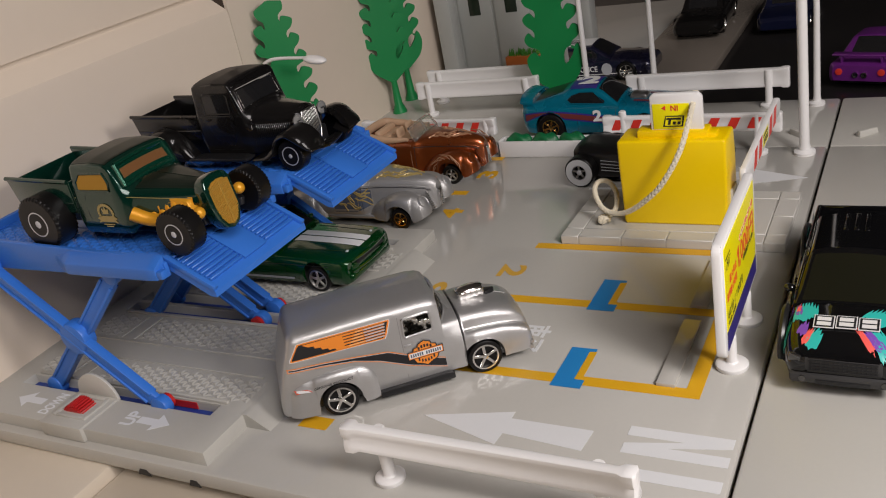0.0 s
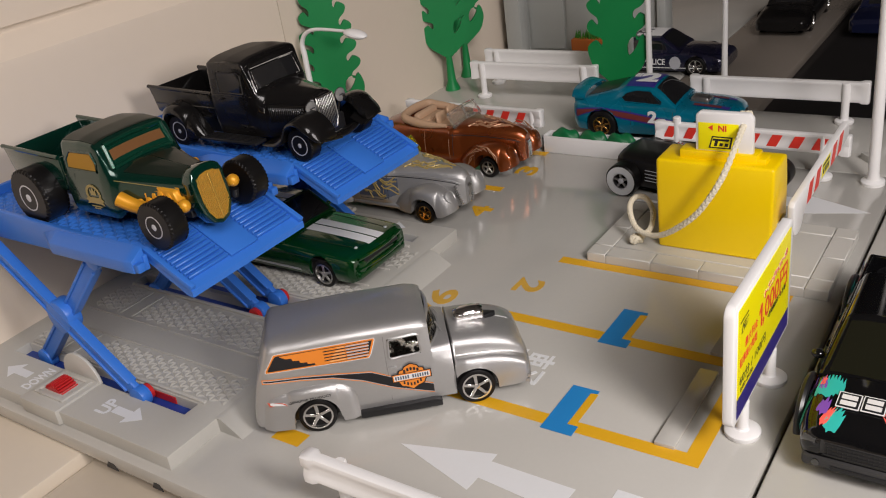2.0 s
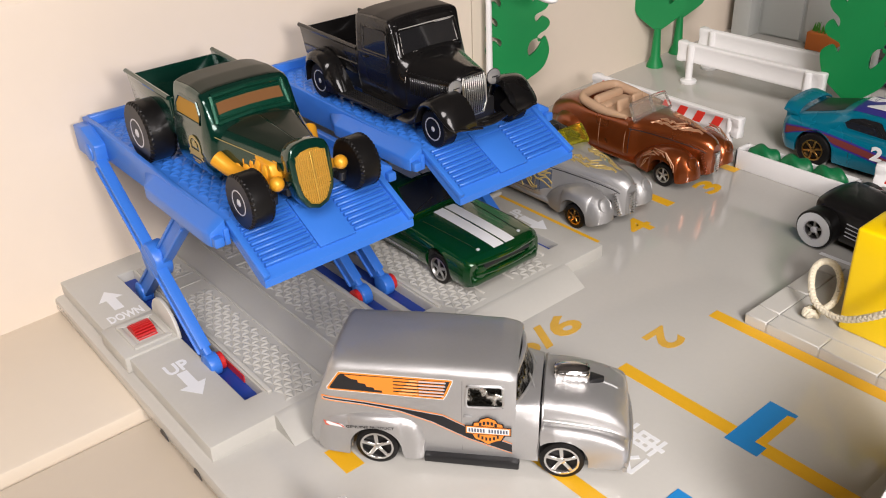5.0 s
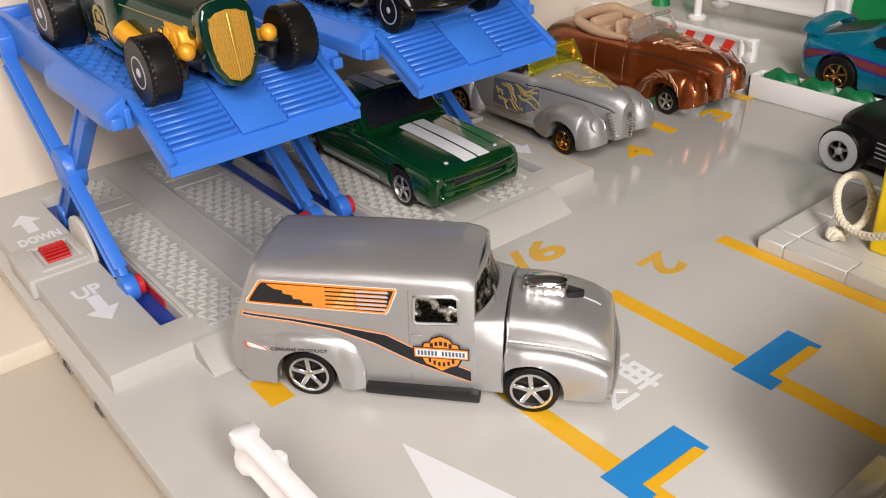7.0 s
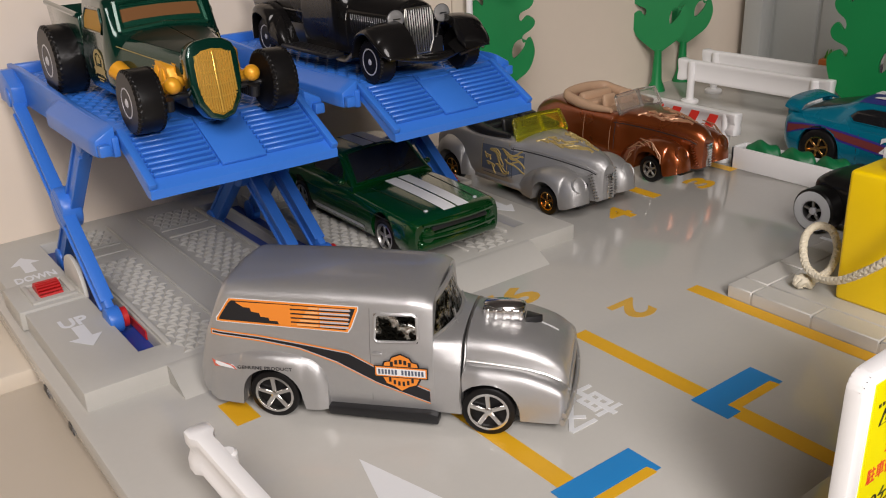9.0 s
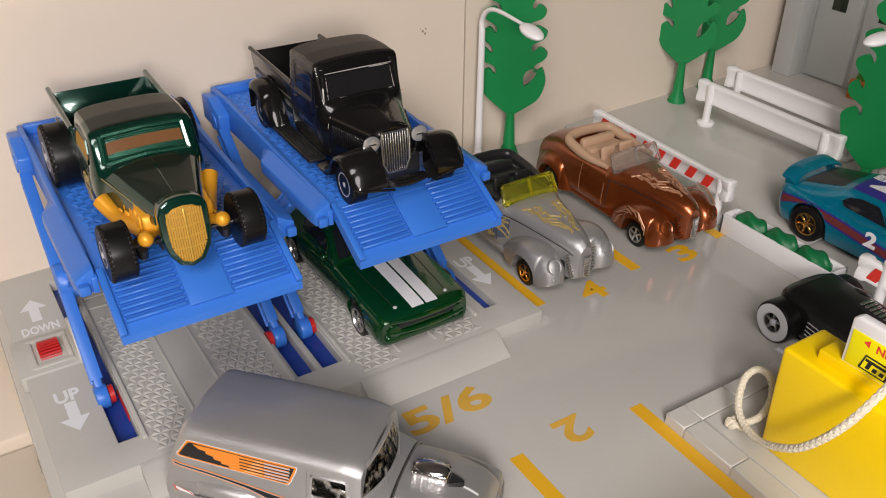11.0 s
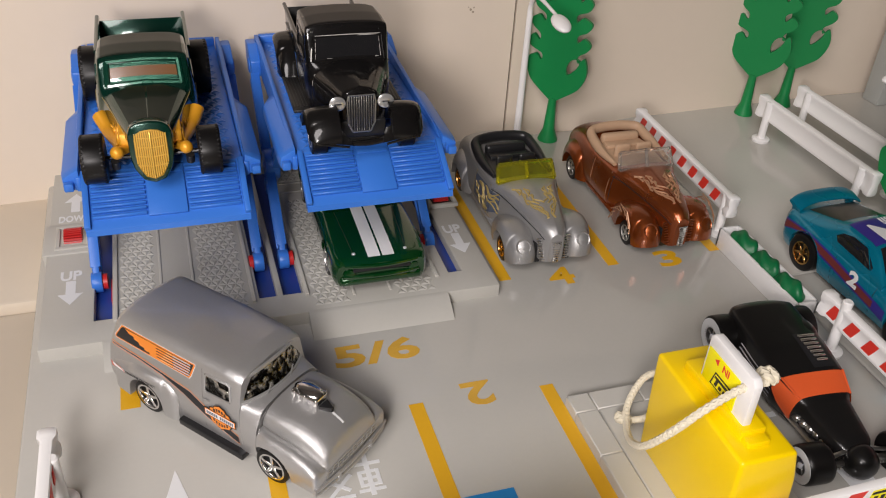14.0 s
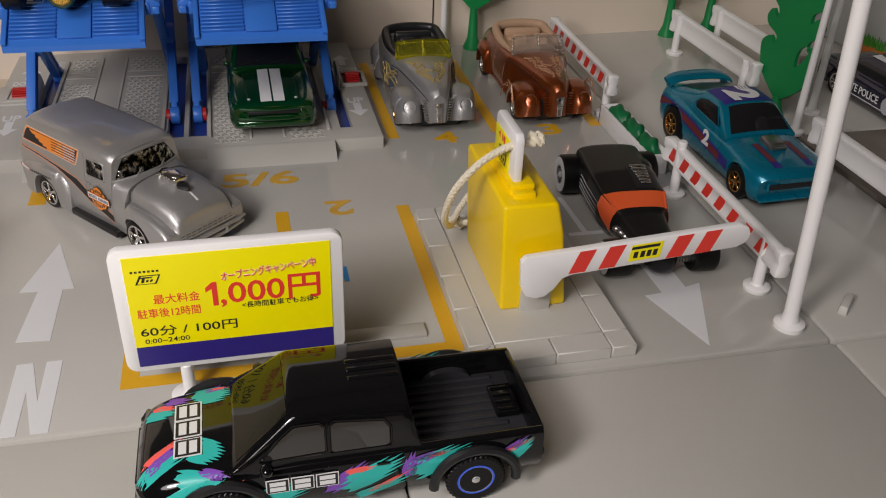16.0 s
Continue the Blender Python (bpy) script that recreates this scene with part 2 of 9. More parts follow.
# unseen room shell, added; its dim tone sets bounce light and reflections
ROOM = material("room_wall", (0.36, 0.33, 0.30), 0.8, vary=0.08, scale=8)
slab("wall_south", -320, 330, -306, -300, -3, 240, ROOM, 0, "dim room wall")
slab("wall_west", -326, -320, -306, 150, -3, 240, ROOM, 0, "dim room wall")
slab("wall_back", -326, 336, 150, 156, -3, 240, ROOM, 0, "unseen dim wall, added for dark reflections above the cut panel")
slab("wall_east", 330, 336, -306, 150, -3, 240, BLACK_SHELF, 0, "dark room wall")
slab("ceiling", -326, 336, -306, 156, 240, 246, ROOM, 0, "room ceiling")


# ---- printed marks on the plate ----
def mark(name, outline, mat, label, category="road marking", z=0.003):
    bm = B()
    prism(bm, outline, 0.006)
    return tagged(part(name, bm, mat, m=at(0, 0, z)), label, category)


def rect(x0, x1, y0, y1):
    return [(x0, y0), (x1, y0), (x1, y1), (x0, y1)]


W = 0.40
mark("bay_line", rect(0.0, W, -7.42, 0.0), MARK_YELLOW, "yellow painted parking bay line beside the kerbed island")
mark("bay_line", rect(-3.74, -3.74 + W, -7.02, 0.16), MARK_YELLOW, "yellow painted parking bay line between two bays")
mark("bay_line", rect(-7.72, -7.72 + W, -7.42, 0.1), MARK_YELLOW, "yellow painted parking bay line under the van")
mark("bay_line", rect(-7.32, 0.0, -7.42, -7.02), MARK_YELLOW, "yellow painted line closing two parking bays")
for x, y1 in ((0.82, 12.6), (4.72, 12.6), (8.62, 12.6)):
    mark("bay_line", rect(x - 0.2, x + 0.2, 4.9, y1), MARK_YELLOW, "yellow painted parking bay line beside old convertibles")
for dx, dy in ((0, 0), (-4.0, -0.28), (6.15, 12.9)):
    o = [(-3.89, -3.2), (-1.98, -3.2), (-1.98, -3.95), (-2.1, -3.95), (-2.15, -3.76), (-3.5, -3.76), (-3.5, -4.06), (-3.89, -4.06)]
    mark("blue_sticker", [(x + dx, y + dy) for x, y in o], MARK_BLUE, "blue rectangular sticker over a yellow bay mark", "sticker", 0.010)
    mark("bay_corner", rect(-3.5 + dx, -2.12 + dx, -3.98 + dy, -3.77 + dy), MARK_YELLOW, "short yellow bay mark at a blue sticker", z=0.007)
mark("lane_arrow", [(-9.86, -0.62), (-9.2, -3.03), (-9.48, -3.03), (-9.5, -5.25), (-10.3, -5.18), (-10.1, -3.03), (-10.56, -3.0)], MARK_WHITE, "white painted arrow in the entry lane")
mark("lane_arrow", [(6.55, -8.35), (5.82, -6.0), (6.35, -5.95), (6.3, -4.2), (7.1, -4.2), (7.12, -5.8), (7.6, -5.68)], MARK_WHITE, "white painted arrow in the exit lane")
n0, n1, s = -10.12, -9.1, 0.36
mark("lane_letter", [(n0, -8.55), (n0 + s, -8.55), (n0 + s, -7.1), (n1 - s, -8.55), (n1, -8.55), (n1, -6.08), (n1 - s, -6.08), (n1 - s, -7.5), (n0 + s, -6.08), (n0, -6.08)], MARK_WHITE, "large white letter N in the entry lane")
mark("lane_letter", rect(-10.98, -10.6, -8.55, -6.08), MARK_WHITE, "large white letter I in the entry lane")
mark("lane_letter", [(4.85, -2.68), (5.95, -2.68), (5.95, -2.5), (5.48, -2.5), (5.42, -0.3), (5.26, -0.3), (5.3, -2.5), (4.85, -2.5)], MARK_WHITE, "white letter T in the exit lane")


def text_box(bm, body, x0, x1, y0, y1, m, bold=0.0, depth=0.006):
    """Letters stretched to fill the box (x0, x1, y0, y1) of the plane z 0, then moved by m."""
    tmp = B()
    text_mesh(tmp, body, 1.0, Matrix.Identity(4), depth, bold)
    xs, ys = [v.co.x for v in tmp.verts], [v.co.y for v in tmp.verts]
    a, b, c, d = min(xs), max(xs), min(ys), max(ys)
    for v in tmp.verts:
        v.co.x = x0 + (v.co.x - a) * (x1 - x0) / (b - a)
        v.co.y = y0 + (v.co.y - c) * (y1 - y0) / (d - c)
    bmesh.ops.transform(tmp, matrix=m, verts=tmp.verts)
    me = bpy.data.meshes.new("letters")
    tmp.to_mesh(me)
    tmp.free()
    bm.from_mesh(me)
    bpy.data.meshes.remove(me)


def lettering(name, body, w, h, x, y, mat, label, rz=0, bold=0.02):
    bm = B()
    text_box(bm, body, -w / 2, w / 2, -h / 2, h / 2, Matrix.Identity(4), bold)
    return tagged(part(name, bm, mat, m=at(x, y, 0.006, rz)), label, "road marking")


lettering("bay_number", "5/6", 2.5, 0.95, -4.07, 2.47, MARK_WORN, "yellow painted bay number five slash six", 0, 0.03)
lettering("bay_number", "2", 0.86, 0.92, -1.75, 0.15, MARK_WORN, "yellow painted bay number two, upside down", 180, 0.03)
lettering("bay_number", "4", 0.9, 0.92, 2.7, 4.72, MARK_YELLOW, "yellow painted bay number four under a bumper", 0, 0.03)
lettering("bay_number", "3", 0.86, 0.92, 6.75, 4.85, MARK_YELLOW, "yellow painted bay number three under a bumper", 0, 0.03)
lettering("bay_number", "1", 0.5, 0.92, -10.85, 2.25, MARK_YELLOW, "yellow painted bay mark behind the van", 180, 0.0)
kei = thing("kei_sign", at(-5.68, -1.9, 0.004), "white painted small-car character on the plate", "road marking")
lift = 0.003
for x, y, w, h in ((0.36, -0.50, 0.66, 0.10), (0.36, -0.34, 0.52, 0.09), (0.36, -0.13, 0.46, 0.09), (0.36, 0.08, 0.52, 0.09), (0.36, 0.34, 0.72, 0.10), (0.36, 0.0, 0.13, 1.34), (0.14, -0.13, 0.10, 0.5), (0.58, -0.13, 0.10, 0.5)):
    bm = B()
    lift += 0.0012
    box(bm, (x, y, lift / 2), (w, h, lift))
    part("stroke", bm, MARK_WHITE, kei)
for pts in ([(-0.08, -0.58), (-0.72, -0.58)], [(-0.70, -0.56), (-0.36, -0.2), (-0.08, 0.08)], [(-0.16, -0.40), (-0.42, -0.2), (-0.74, 0.02)], [(-0.16, 0.2), (-0.68, 0.2)], [(-0.42, 0.06), (-0.42, 0.52)], [(-0.06, 0.52), (-0.76, 0.52)]):
    bm = B()
    lift += 0.0012
    n = [(Vector(pts[min(i + 1, len(pts) - 1)]) - Vector(pts[max(i - 1, 0)])).normalized() * 0.048 for i in range(len(pts))]
    prism(bm, [(p[0] - d.y, p[1] + d.x) for p, d in zip(pts, n)] + [(p[0] + d.y, p[1] - d.x) for p, d in reversed(list(zip(pts, n)))], lift)
    part("stroke", bm, MARK_WHITE, kei)


# wheel stops
for x0, x1 in ((-7.36, -4.13), (-3.35, -0.4)):
    bm = B()
    box(bm, ((x0 + x1) / 2, -6.48, 0.05), (x1 - x0, 0.5, 0.12), 0.025)
    tagged(part("wheel_stop", bm, GREY), "low grey plastic wheel stop on the plate", "wheel stop", "wheel stops")
for x, y, rz in ((11.05, -7.45, -47), (11.05, -10.05, 41)):
    bm = B()
    box(bm, (0, 0, 0.11), (0.26, 0.88, 0.26), 0.04, taper=(0.8, 0.9))
    tagged(part("kerb_peg", bm, GREY_LIGHT, m=at(x, y, 0, rz)), "small raised grey plastic peg set askew on a road plate", "peg")


# ---- lift base: a raised grey block with slots, ramps and tread ----
def tread(bm, x0, x1, y0, y1, z, pitch=0.31, h=0.045):
    """A close pattern of shallow three-sided points."""
    nx, ny = max(1, round((x1 - x0) / pitch)), max(1, round((y1 - y0) / (pitch * 0.87)))
    px, py = (x1 - x0) / nx, (y1 - y0) / ny
    for j in range(ny):
        b = y0 + py * j
        for i in range(2 * nx - 1 + (j % 2) * 0):
            a, up = x0 + px * i / 2, (i + j) % 2 == 0
            tri = ((a, b), (a + px, b), (a + px / 2, b + py)) if up else ((a + px / 2, b), (a + px, b + py), (a, b + py))
            c = Vector((sum(p[0] for p in tri) / 3, sum(p[1] for p in tri) / 3, z + h))
            lo = [bm.verts.new(Vector((*p, z)).lerp(Vector((c.x, c.y, z)), 0.08)) for p in tri]
            mid = [bm.verts.new(v.co.lerp(c, 0.62)) for v in lo]
            bm.faces.new(mid)
            for k in range(3):
                bm.faces.new((lo[k], lo[(k + 1) % 3], mid[(k + 1) % 3], mid[k]))


H = 0.43
base = thing("lift_floor", at(0, 0, 0), "grey plastic base of two car lifts with slots and ramps", "toy car lift")
SLOTS = ((-11.74, -11.24), (-7.04, -6.5), (-6.32, -5.72), (-1.06, -0.62))
xs = sorted({-13.2, 0.33, *(x for p in SLOTS for x in p)})
ys = (4.2, 5.2, 13.2, 14.2)
deck_at = lambda i, j: 0 <= i < len(xs) - 1 and 0 <= j < 3 and not (j == 1 and (xs[i], xs[i + 1]) in SLOTS)
bm = B()
corner = {(i, j, k): bm.verts.new((x, y, H * k)) for i, x in enumerate(xs) for j, y in enumerate(ys) for k in (0, 1)}
for i in range(len(xs) - 1):
    for j in range(3):
        if deck_at(i, j):
            bm.faces.new([corner[i + a, j + b, 1] for a, b in ((0, 0), (1, 0), (1, 1), (0, 1))])
            for (p, q), (di, dj) in ((((0, 0), (1, 0)), (0, -1)), (((1, 0), (1, 1)), (1, 0)), (((1, 1), (0, 1)), (0, 1)), (((0, 1), (0, 0)), (-1, 0))):
                if not deck_at(i + di, j + dj):
                    bm.faces.new([corner[i + p[0], j + p[1], 0], corner[i + q[0], j + q[1], 0], corner[i + q[0], j + q[1], 1], corner[i + p[0], j + p[1], 1]])
bmesh.ops.delete(bm, geom=[v for v in bm.verts if not v.link_faces], context="VERTS")
bmesh.ops.bevel(bm, geom=[e for e in bm.edges if len(e.link_faces) == 2 and e.calc_face_angle() > 1], offset=0.03, segments=2, profile=0.5, affect="EDGES")
part("deck", bm, BASE_GREY, base)
bm = B()
box(bm, (-11.26, 6.7, 0.25), (0.03, 1.1, 0.22))
part("slide_rail", bm, RED, base, "red plastic rail in the slot wall")
bm = B()
box(bm, (-12.52, 9.65, H / 2 + 0.04), (1.6, 1.75, H + 0.06), 0.04)
part("switch_plinth", bm, BASE_GREY, base)
for x0, x1 in ((-11.74, -11.24), (-7.04, -6.5), (-6.32, -5.72), (-1.06, -0.62)):
    bm = B()
    box(bm, ((x0 + x1) / 2, 9.2, 0.06), (x1 - x0, 8.0, 0.1))
    part("slot_floor", bm, DARK_BLUE, base, "dark blue slot floor")
for x0, x1 in ((-11.5, -7.15), (-5.72, -1.40)):
    bm = B()
    skin(bm, [[Vector((x, 4.25, 0.0)), Vector((x, 4.25, H + 0.004)), Vector((x, 4.05, H + 0.004)), Vector((x, 3.40, 0.03)), Vector((x, 3.36, 0.0))] for x in (x0, x1)])
    part("ramp", bm, BASE_GREY, base)
for k, (x0, x1) in enumerate(((-11.05, -9.95), (-8.75, -7.35), (-5.5, -4.35), (-2.95, -1.65))):
    bm = B()
    if k % 2 == 0:
        tread(bm, x0, x1, 4.45, 10.6, H)
        tread(bm, x0, x1, 11.9, 13.3, H)
    else:
        tread(bm, x0, x1, 4.45, 11.0, H)
        tread(bm, x0, x1, 11.9, 13.3, H)
    tagged(part("tread", bm, BASE_GREY, base, sharp=20), kind="stuff")
for x in (-11.14, -7.2, -5.62, -1.5):
    bm = B()
    box(bm, (x, 9.0, H + 0.04), (0.12, 8.0, 0.09), 0.02)
    part("ridge", bm, BASE_GREY, base)
for x in (-9.82, -8.88, -4.22, -3.08):
    bm = B()
    box(bm, (x, 9.0, H + 0.015), (0.08, 8.6, 0.05), 0.015)
    part("ridge", bm, BASE_GREY, base)
for x0, x1 in ((-11.05, -9.95), (-8.75, -7.35), (-5.5, -4.35), (-2.95, -1.65)):
    for y in (11.15, 11.75):
        bm = B()
        box(bm, ((x0 + x1) / 2, y, H + 0.015), (x1 - x0, 0.08, 0.05), 0.015)
        part("ridge", bm, BASE_GREY, base)
for x in (-12.42, -0.05):
    bm = B()
    for dx, dy, sx, sy in ((-0.46, 0, 0.14, 1.1), (0.46, 0, 0.14, 1.1), (0, 0.62, 1.06, 0.16), (0, -0.62, 1.06, 0.16)):
        box(bm, (x + dx, 9.65 + dy, H + 0.06), (sx, sy, 0.14), 0.03)
    sw = part("switch_frame", bm, BASE_GREY, base)
    # flat black patch on the deck, coloured for the shade inside the switch frame
    bm = B()
    box(bm, (x, 9.65, H + 0.005), (0.8, 1.1, 0.02))
    part("switch_recess", bm, INK_BLACK, base)
    bm = B()
    cyl(bm, (x - 0.28, 9.72, H - 0.2), (x + 0.28, 9.72, H - 0.2), 0.42, n=40)
    for k in range(-5, 6):
        a = radians(90 + k * 11)
        box(bm, (0, 0, 0), (0.54, 0.045, 0.16), 0, T(x, 9.72 + 0.42 * math.cos(a), H - 0.2 + 0.42 * math.sin(a), k * 11))
    part("switch_wheel", bm, RED, base, "ribbed red thumb wheel")
    bm = B()
    o = [(0.85 * math.cos(radians(w)), 0.85 * math.sin(radians(w))) for w in range(0, 181, 10)]
    sx = x + 0.66 if x < -5 else x - 0.62
    prism(bm, o, 0.1, T(sx - 0.05, 9.6, H - 0.02, 90, 0, 90), 0.02)
    part("guard_disc", bm, GREY_LIGHT, base, "half-round grey guard")


def base_print(body, x, y, w, h):
    bm = B()
    text_box(bm, body, x - w / 2, x + w / 2, y, y + h, T(0, 0, H + 0.004), 0.03)
    part("lettering", bm, MARK_WHITE, base, "white printed word")


def base_arrow(x, y, s):
    bm = B()
    prism(bm, [(0, s * 0.75), (0.36, s * 0.12), (0.14, s * 0.12), (0.14, -s * 0.65), (-0.14, -s * 0.65), (-0.14, s * 0.12), (-0.36, s * 0.12)], 0.006, T(x, y, H + 0.003))
    part("arrow", bm, MARK_WHITE, base, "white printed arrow")


for x in (-12.42, -0.2):
    base_print("UP", x, 7.35, 0.62, 0.48)
    base_arrow(x, 6.75, -0.85)
    base_print("DOWN", x, 10.72, 1.0, 0.4)
    base_arrow(x, 11.9, 0.85)


# ---- blue lift platforms on scissor legs ----
def platform(cx, label):
    """A blue drive-on platform: its deck is 5.15 cm up."""
    ob = thing("lift_platform", at(cx, 0, 0), label, "car lift", "car lifts")
    hw, D = 2.06, 5.12
    bm = B()
    box(bm, (0, 9.55, D - 0.1), (2 * hw, 8.3, 0.2), 0.03)
    part("deck", bm, BLUE, ob)
    bm = B()
    box(bm, (0, 13.72, D + 0.06), (2 * hw, 0.22, 0.4), 0.05)
    part("end_stop", bm, BLUE, ob)
    for s in (-1, 1):
        bm = B()
        tread(bm, *(sorted((s * 0.62, s * 1.9))), 5.6, 13.4, D, 0.3, 0.04)
        tagged(part("tread", bm, BLUE, ob, sharp=20), kind="stuff")
    bm = B()
    box(bm, (0, 9.5, D + 0.005), (1.05, 8.0, 0.03), 0.01)
    part("centre_strip", bm, BLUE, ob)
    y0, z0, y1, z1 = 3.92, 4.30, 5.42, D
    k = (z1 - z0) / (y1 - y0)
    bm = B()
    skin(bm, [[Vector((x, y1, z1 - 0.24)), Vector((x, y1, z1)), Vector((x, y0 + 0.06, z0)), Vector((x, y0, z0 - 0.05)), Vector((x, y0, z0 - 0.22)), Vector((x, y0 + 0.2, z0 - 0.2))] for x in (-hw, hw)])
    flap = part("ramp_flap", bm, BLUE, ob, "ribbed blue ramp flap")
    slope = math.degrees(math.atan(k))
    for s in (-1, 1):
        for n in range(9):
            bm = B()
            y = y0 + 0.26 + n * 0.135
            box(bm, (0, 0, 0), (1.34, 0.078, 0.12), 0.022, T(s * 1.2, y, z0 + (y - y0) * k + 0.03, slope), 1)
            part("rib", bm, BLUE, flap)
        bm = B()
        box(bm, (0, 0, 0), (0.16, 1.72, 0.16), 0.03, T(s * 2.0, (y0 + y1) / 2, (z0 + z1) / 2 + 0.02, slope))
        part("flap_edge", bm, BLUE, flap)
    bm = B()
    box(bm, (0, 0, 0), (0.98, 1.5, 0.08), 0.02, T(0, (y0 + y1) / 2 + 0.08, (z0 + z1) / 2 + 0.07, slope))
    part("flap_strip", bm, BLUE, flap)
    bm = B()
    box(bm, (0, 0, 0), (0.86, 0.16, 0.05), 0.02, T(0, y1 - 0.2, z1 - 0.03, slope))
    part("flap_catch", bm, BLUE, flap)
    for s in (-1, 1):
        bm = B()
        prism(bm, [(5.25, D - 0.45), (6.6, D - 0.55), (13.6, D - 0.6), (13.6, D + 0.32), (12.4, D + 0.36), (7.6, D + 0.18), (6.2, D + 0.16), (5.25, D - 0.05)], 0.14, T(s * 2.15 - 0.07, 0, 0, 90, 0, 90), 0.03)
        part("side_rail", bm, BLUE, ob)
        bm = B()
        rows = []
        for y, w, lift in ((5.3, 0.42, 0.0), (5.6, 0.46, 0.03), (8.7, 0.46, 0.03), (9.5, 0.08, 0.03)):
            rows.append([Vector((s * (2.12 + u), y, D + v)) for u, v in ((0, 0.17 + lift), (w, -0.06), (w, -0.40), (0, -0.46))])
        skin(bm, rows)
        bmesh.ops.bevel(bm, geom=bm.edges[:], offset=0.04, segments=2, profile=0.5, affect="EDGES")
        block = part("rail_block", bm, BLUE, ob)
        bm = B()
        box(bm, (s * 2.4, 5.22, D - 0.26), (0.24, 0.2, 0.24), 0.04)
        part("stub", bm, BLUE, block)
        bm = B()
        prism(bm, [(12.1, D - 0.6), (13.55, D - 0.6), (13.55, D + 0.2), (12.9, D + 0.28), (12.1, D - 0.05)], 0.4, T(s * 2.34 - 0.2, 0, 0, 90, 0, 90), 0.05)
        part("rail_block", bm, BLUE, ob)
    for s in (-1, 1):
        x = s * 2.42
        for a, b, dx in (((7.1, 0.42), (12.6, 4.75), 0), ((11.9, 0.35), (7.4, 4.6), -s * 0.22)):
            bm = B()
            p, q = Vector((x + dx, *a)), Vector((x + dx, *b))
            d = q - p
            ang = math.degrees(math.atan2(d.z, d.y))
            mid = T(*((p + q) / 2), ang)
            box(bm, (0, 0, 0), (0.2, d.length, 0.46), 0.05, mid)
            box(bm, (s * 0.0, 0, 0.19), (0.3, d.length * 0.88, 0.09), 0.02, mid)
            box(bm, (s * 0.0, 0, -0.19), (0.3, d.length * 0.88, 0.09), 0.02, mid)
            cyl(bm, p - Vector((0.16, 0, 0)), p + Vector((0.16, 0, 0)), 0.32, n=24, bevel=0.04)
            cyl(bm, q - Vector((0.16, 0, 0)), q + Vector((0.16, 0, 0)), 0.26, n=24, bevel=0.04)
            part("scissor_leg", bm, BLUE, ob)
        bm = B()
        c = Vector((x - s * 0.1, 9.75, 2.45))
        cyl(bm, c - Vector((0.24, 0, 0)), c + Vector((0.24, 0, 0)), 0.52, n=32, bevel=0.06)
        part("pivot_disc", bm, BLUE, ob)
        bm = B()
        cyl(bm, (x - s * 0.3, 7.1, 0.42), (x - s * 0.17, 7.1, 0.42), 0.24, n=20)
        part("slider", bm, RED, ob, "red plastic slider in the slot")
    return ob


platform(-9.24, "raised blue plastic lift platform carrying a dark green pickup")
platform(-3.61, "raised blue plastic lift platform above a green coupe")


# ---- kerbed island with the yellow ticket machine ----
island = thing("island", at(0, 0, 0), "raised grey tiled island on the car park plate", "traffic island")
bm = B()
box(bm, (2.47, -4.6, 0.13), (4.1, 7.46, 0.26), 0.01)
part("bed", bm, BASE_GREY, island)


def tile(x0, x1, y0, y1):
    bm = B()
    g = 0.012
    box(bm, ((x0 + x1) / 2, (y0 + y1) / 2, 0.165), (x1 - x0 - g * 2, y1 - y0 - g * 2, 0.33), 0.025, seg=1)
    part("tile", bm, GREY_LIGHT, island)


cuts = [-0.85, -1.52, -3.05, -4.6, -6.15, -7.7]
for x0, x1 in ((0.4, 1.05), (3.88, 4.55)):
    for a, b in zip(cuts, cuts[1:]):
        tile(x0, x1, b, a)
for a, b in zip([0.4, 1.05, 2.45, 3.88], [1.05, 2.45, 3.88, 4.55]):
    tile(a, b, -8.38, -7.7)
for a, b in zip([1.05, 2.45], [2.45, 3.88]):
    tile(a, b, -1.52, -0.85)
tile(1.05, 3.88, -7.7, -1.52)

machine = thing("ticket_machine", at(0, 0, 0.32), "bright yellow plastic ticket machine on a tiled island", "ticket machine")
bm = B()
ring_at = lambda z, x0, x1, y0, y1: [Vector((x0, y0, z)), Vector((x1, y0, z)), Vector((x1, y1, z)), Vector((x0, y1, z))]
skin(bm, [ring_at(0, 1.56, 3.34, -6.42, -2.88), ring_at(2.2, 1.47, 3.06, -6.48, -2.88), ring_at(3.12, 1.43, 2.82, -6.50, -2.90)])
bmesh.ops.bevel(bm, geom=bm.edges[:], offset=0.1, segments=3, profile=0.5, affect="EDGES")
part("body", bm, YELLOW, machine)
bm = B()
box(bm, (2.06, -4.72, 3.2), (0.62, 2.35, 0.34), 0.05)
box(bm, (2.06, -5.95, 3.14), (0.55, 0.4, 0.24), 0.05)
part("card_holder", bm, YELLOW, machine)
bm = B()
box(bm, (2.46, -6.46, 0.55), (0.8, 0.12, 1.1), 0.02)
part("grey_door", bm, GREY_LIGHT, machine, "grey plastic slot between yellow feet")
bm = B()
prism(bm, [(-4.02, 3.2), (-5.74, 3.2), (-5.74, 4.45), (-5.62, 4.6), (-4.15, 4.6), (-4.02, 4.48)], 0.22, T(1.85, 0, 0, 90, 0, 90), 0.05)
card = part("white_card", bm, WHITE, machine, "white plastic display plate")
bm = B()
box(bm, (1.835, -4.72, 3.83), (0.03, 1.2, 0.86), 0.01)
box(bm, (2.085, -4.72, 3.83), (0.03, 1.2, 0.86), 0.01)
face = part("yellow_label", bm, INK_YELLOW, card, "yellow printed label")
bm = B()
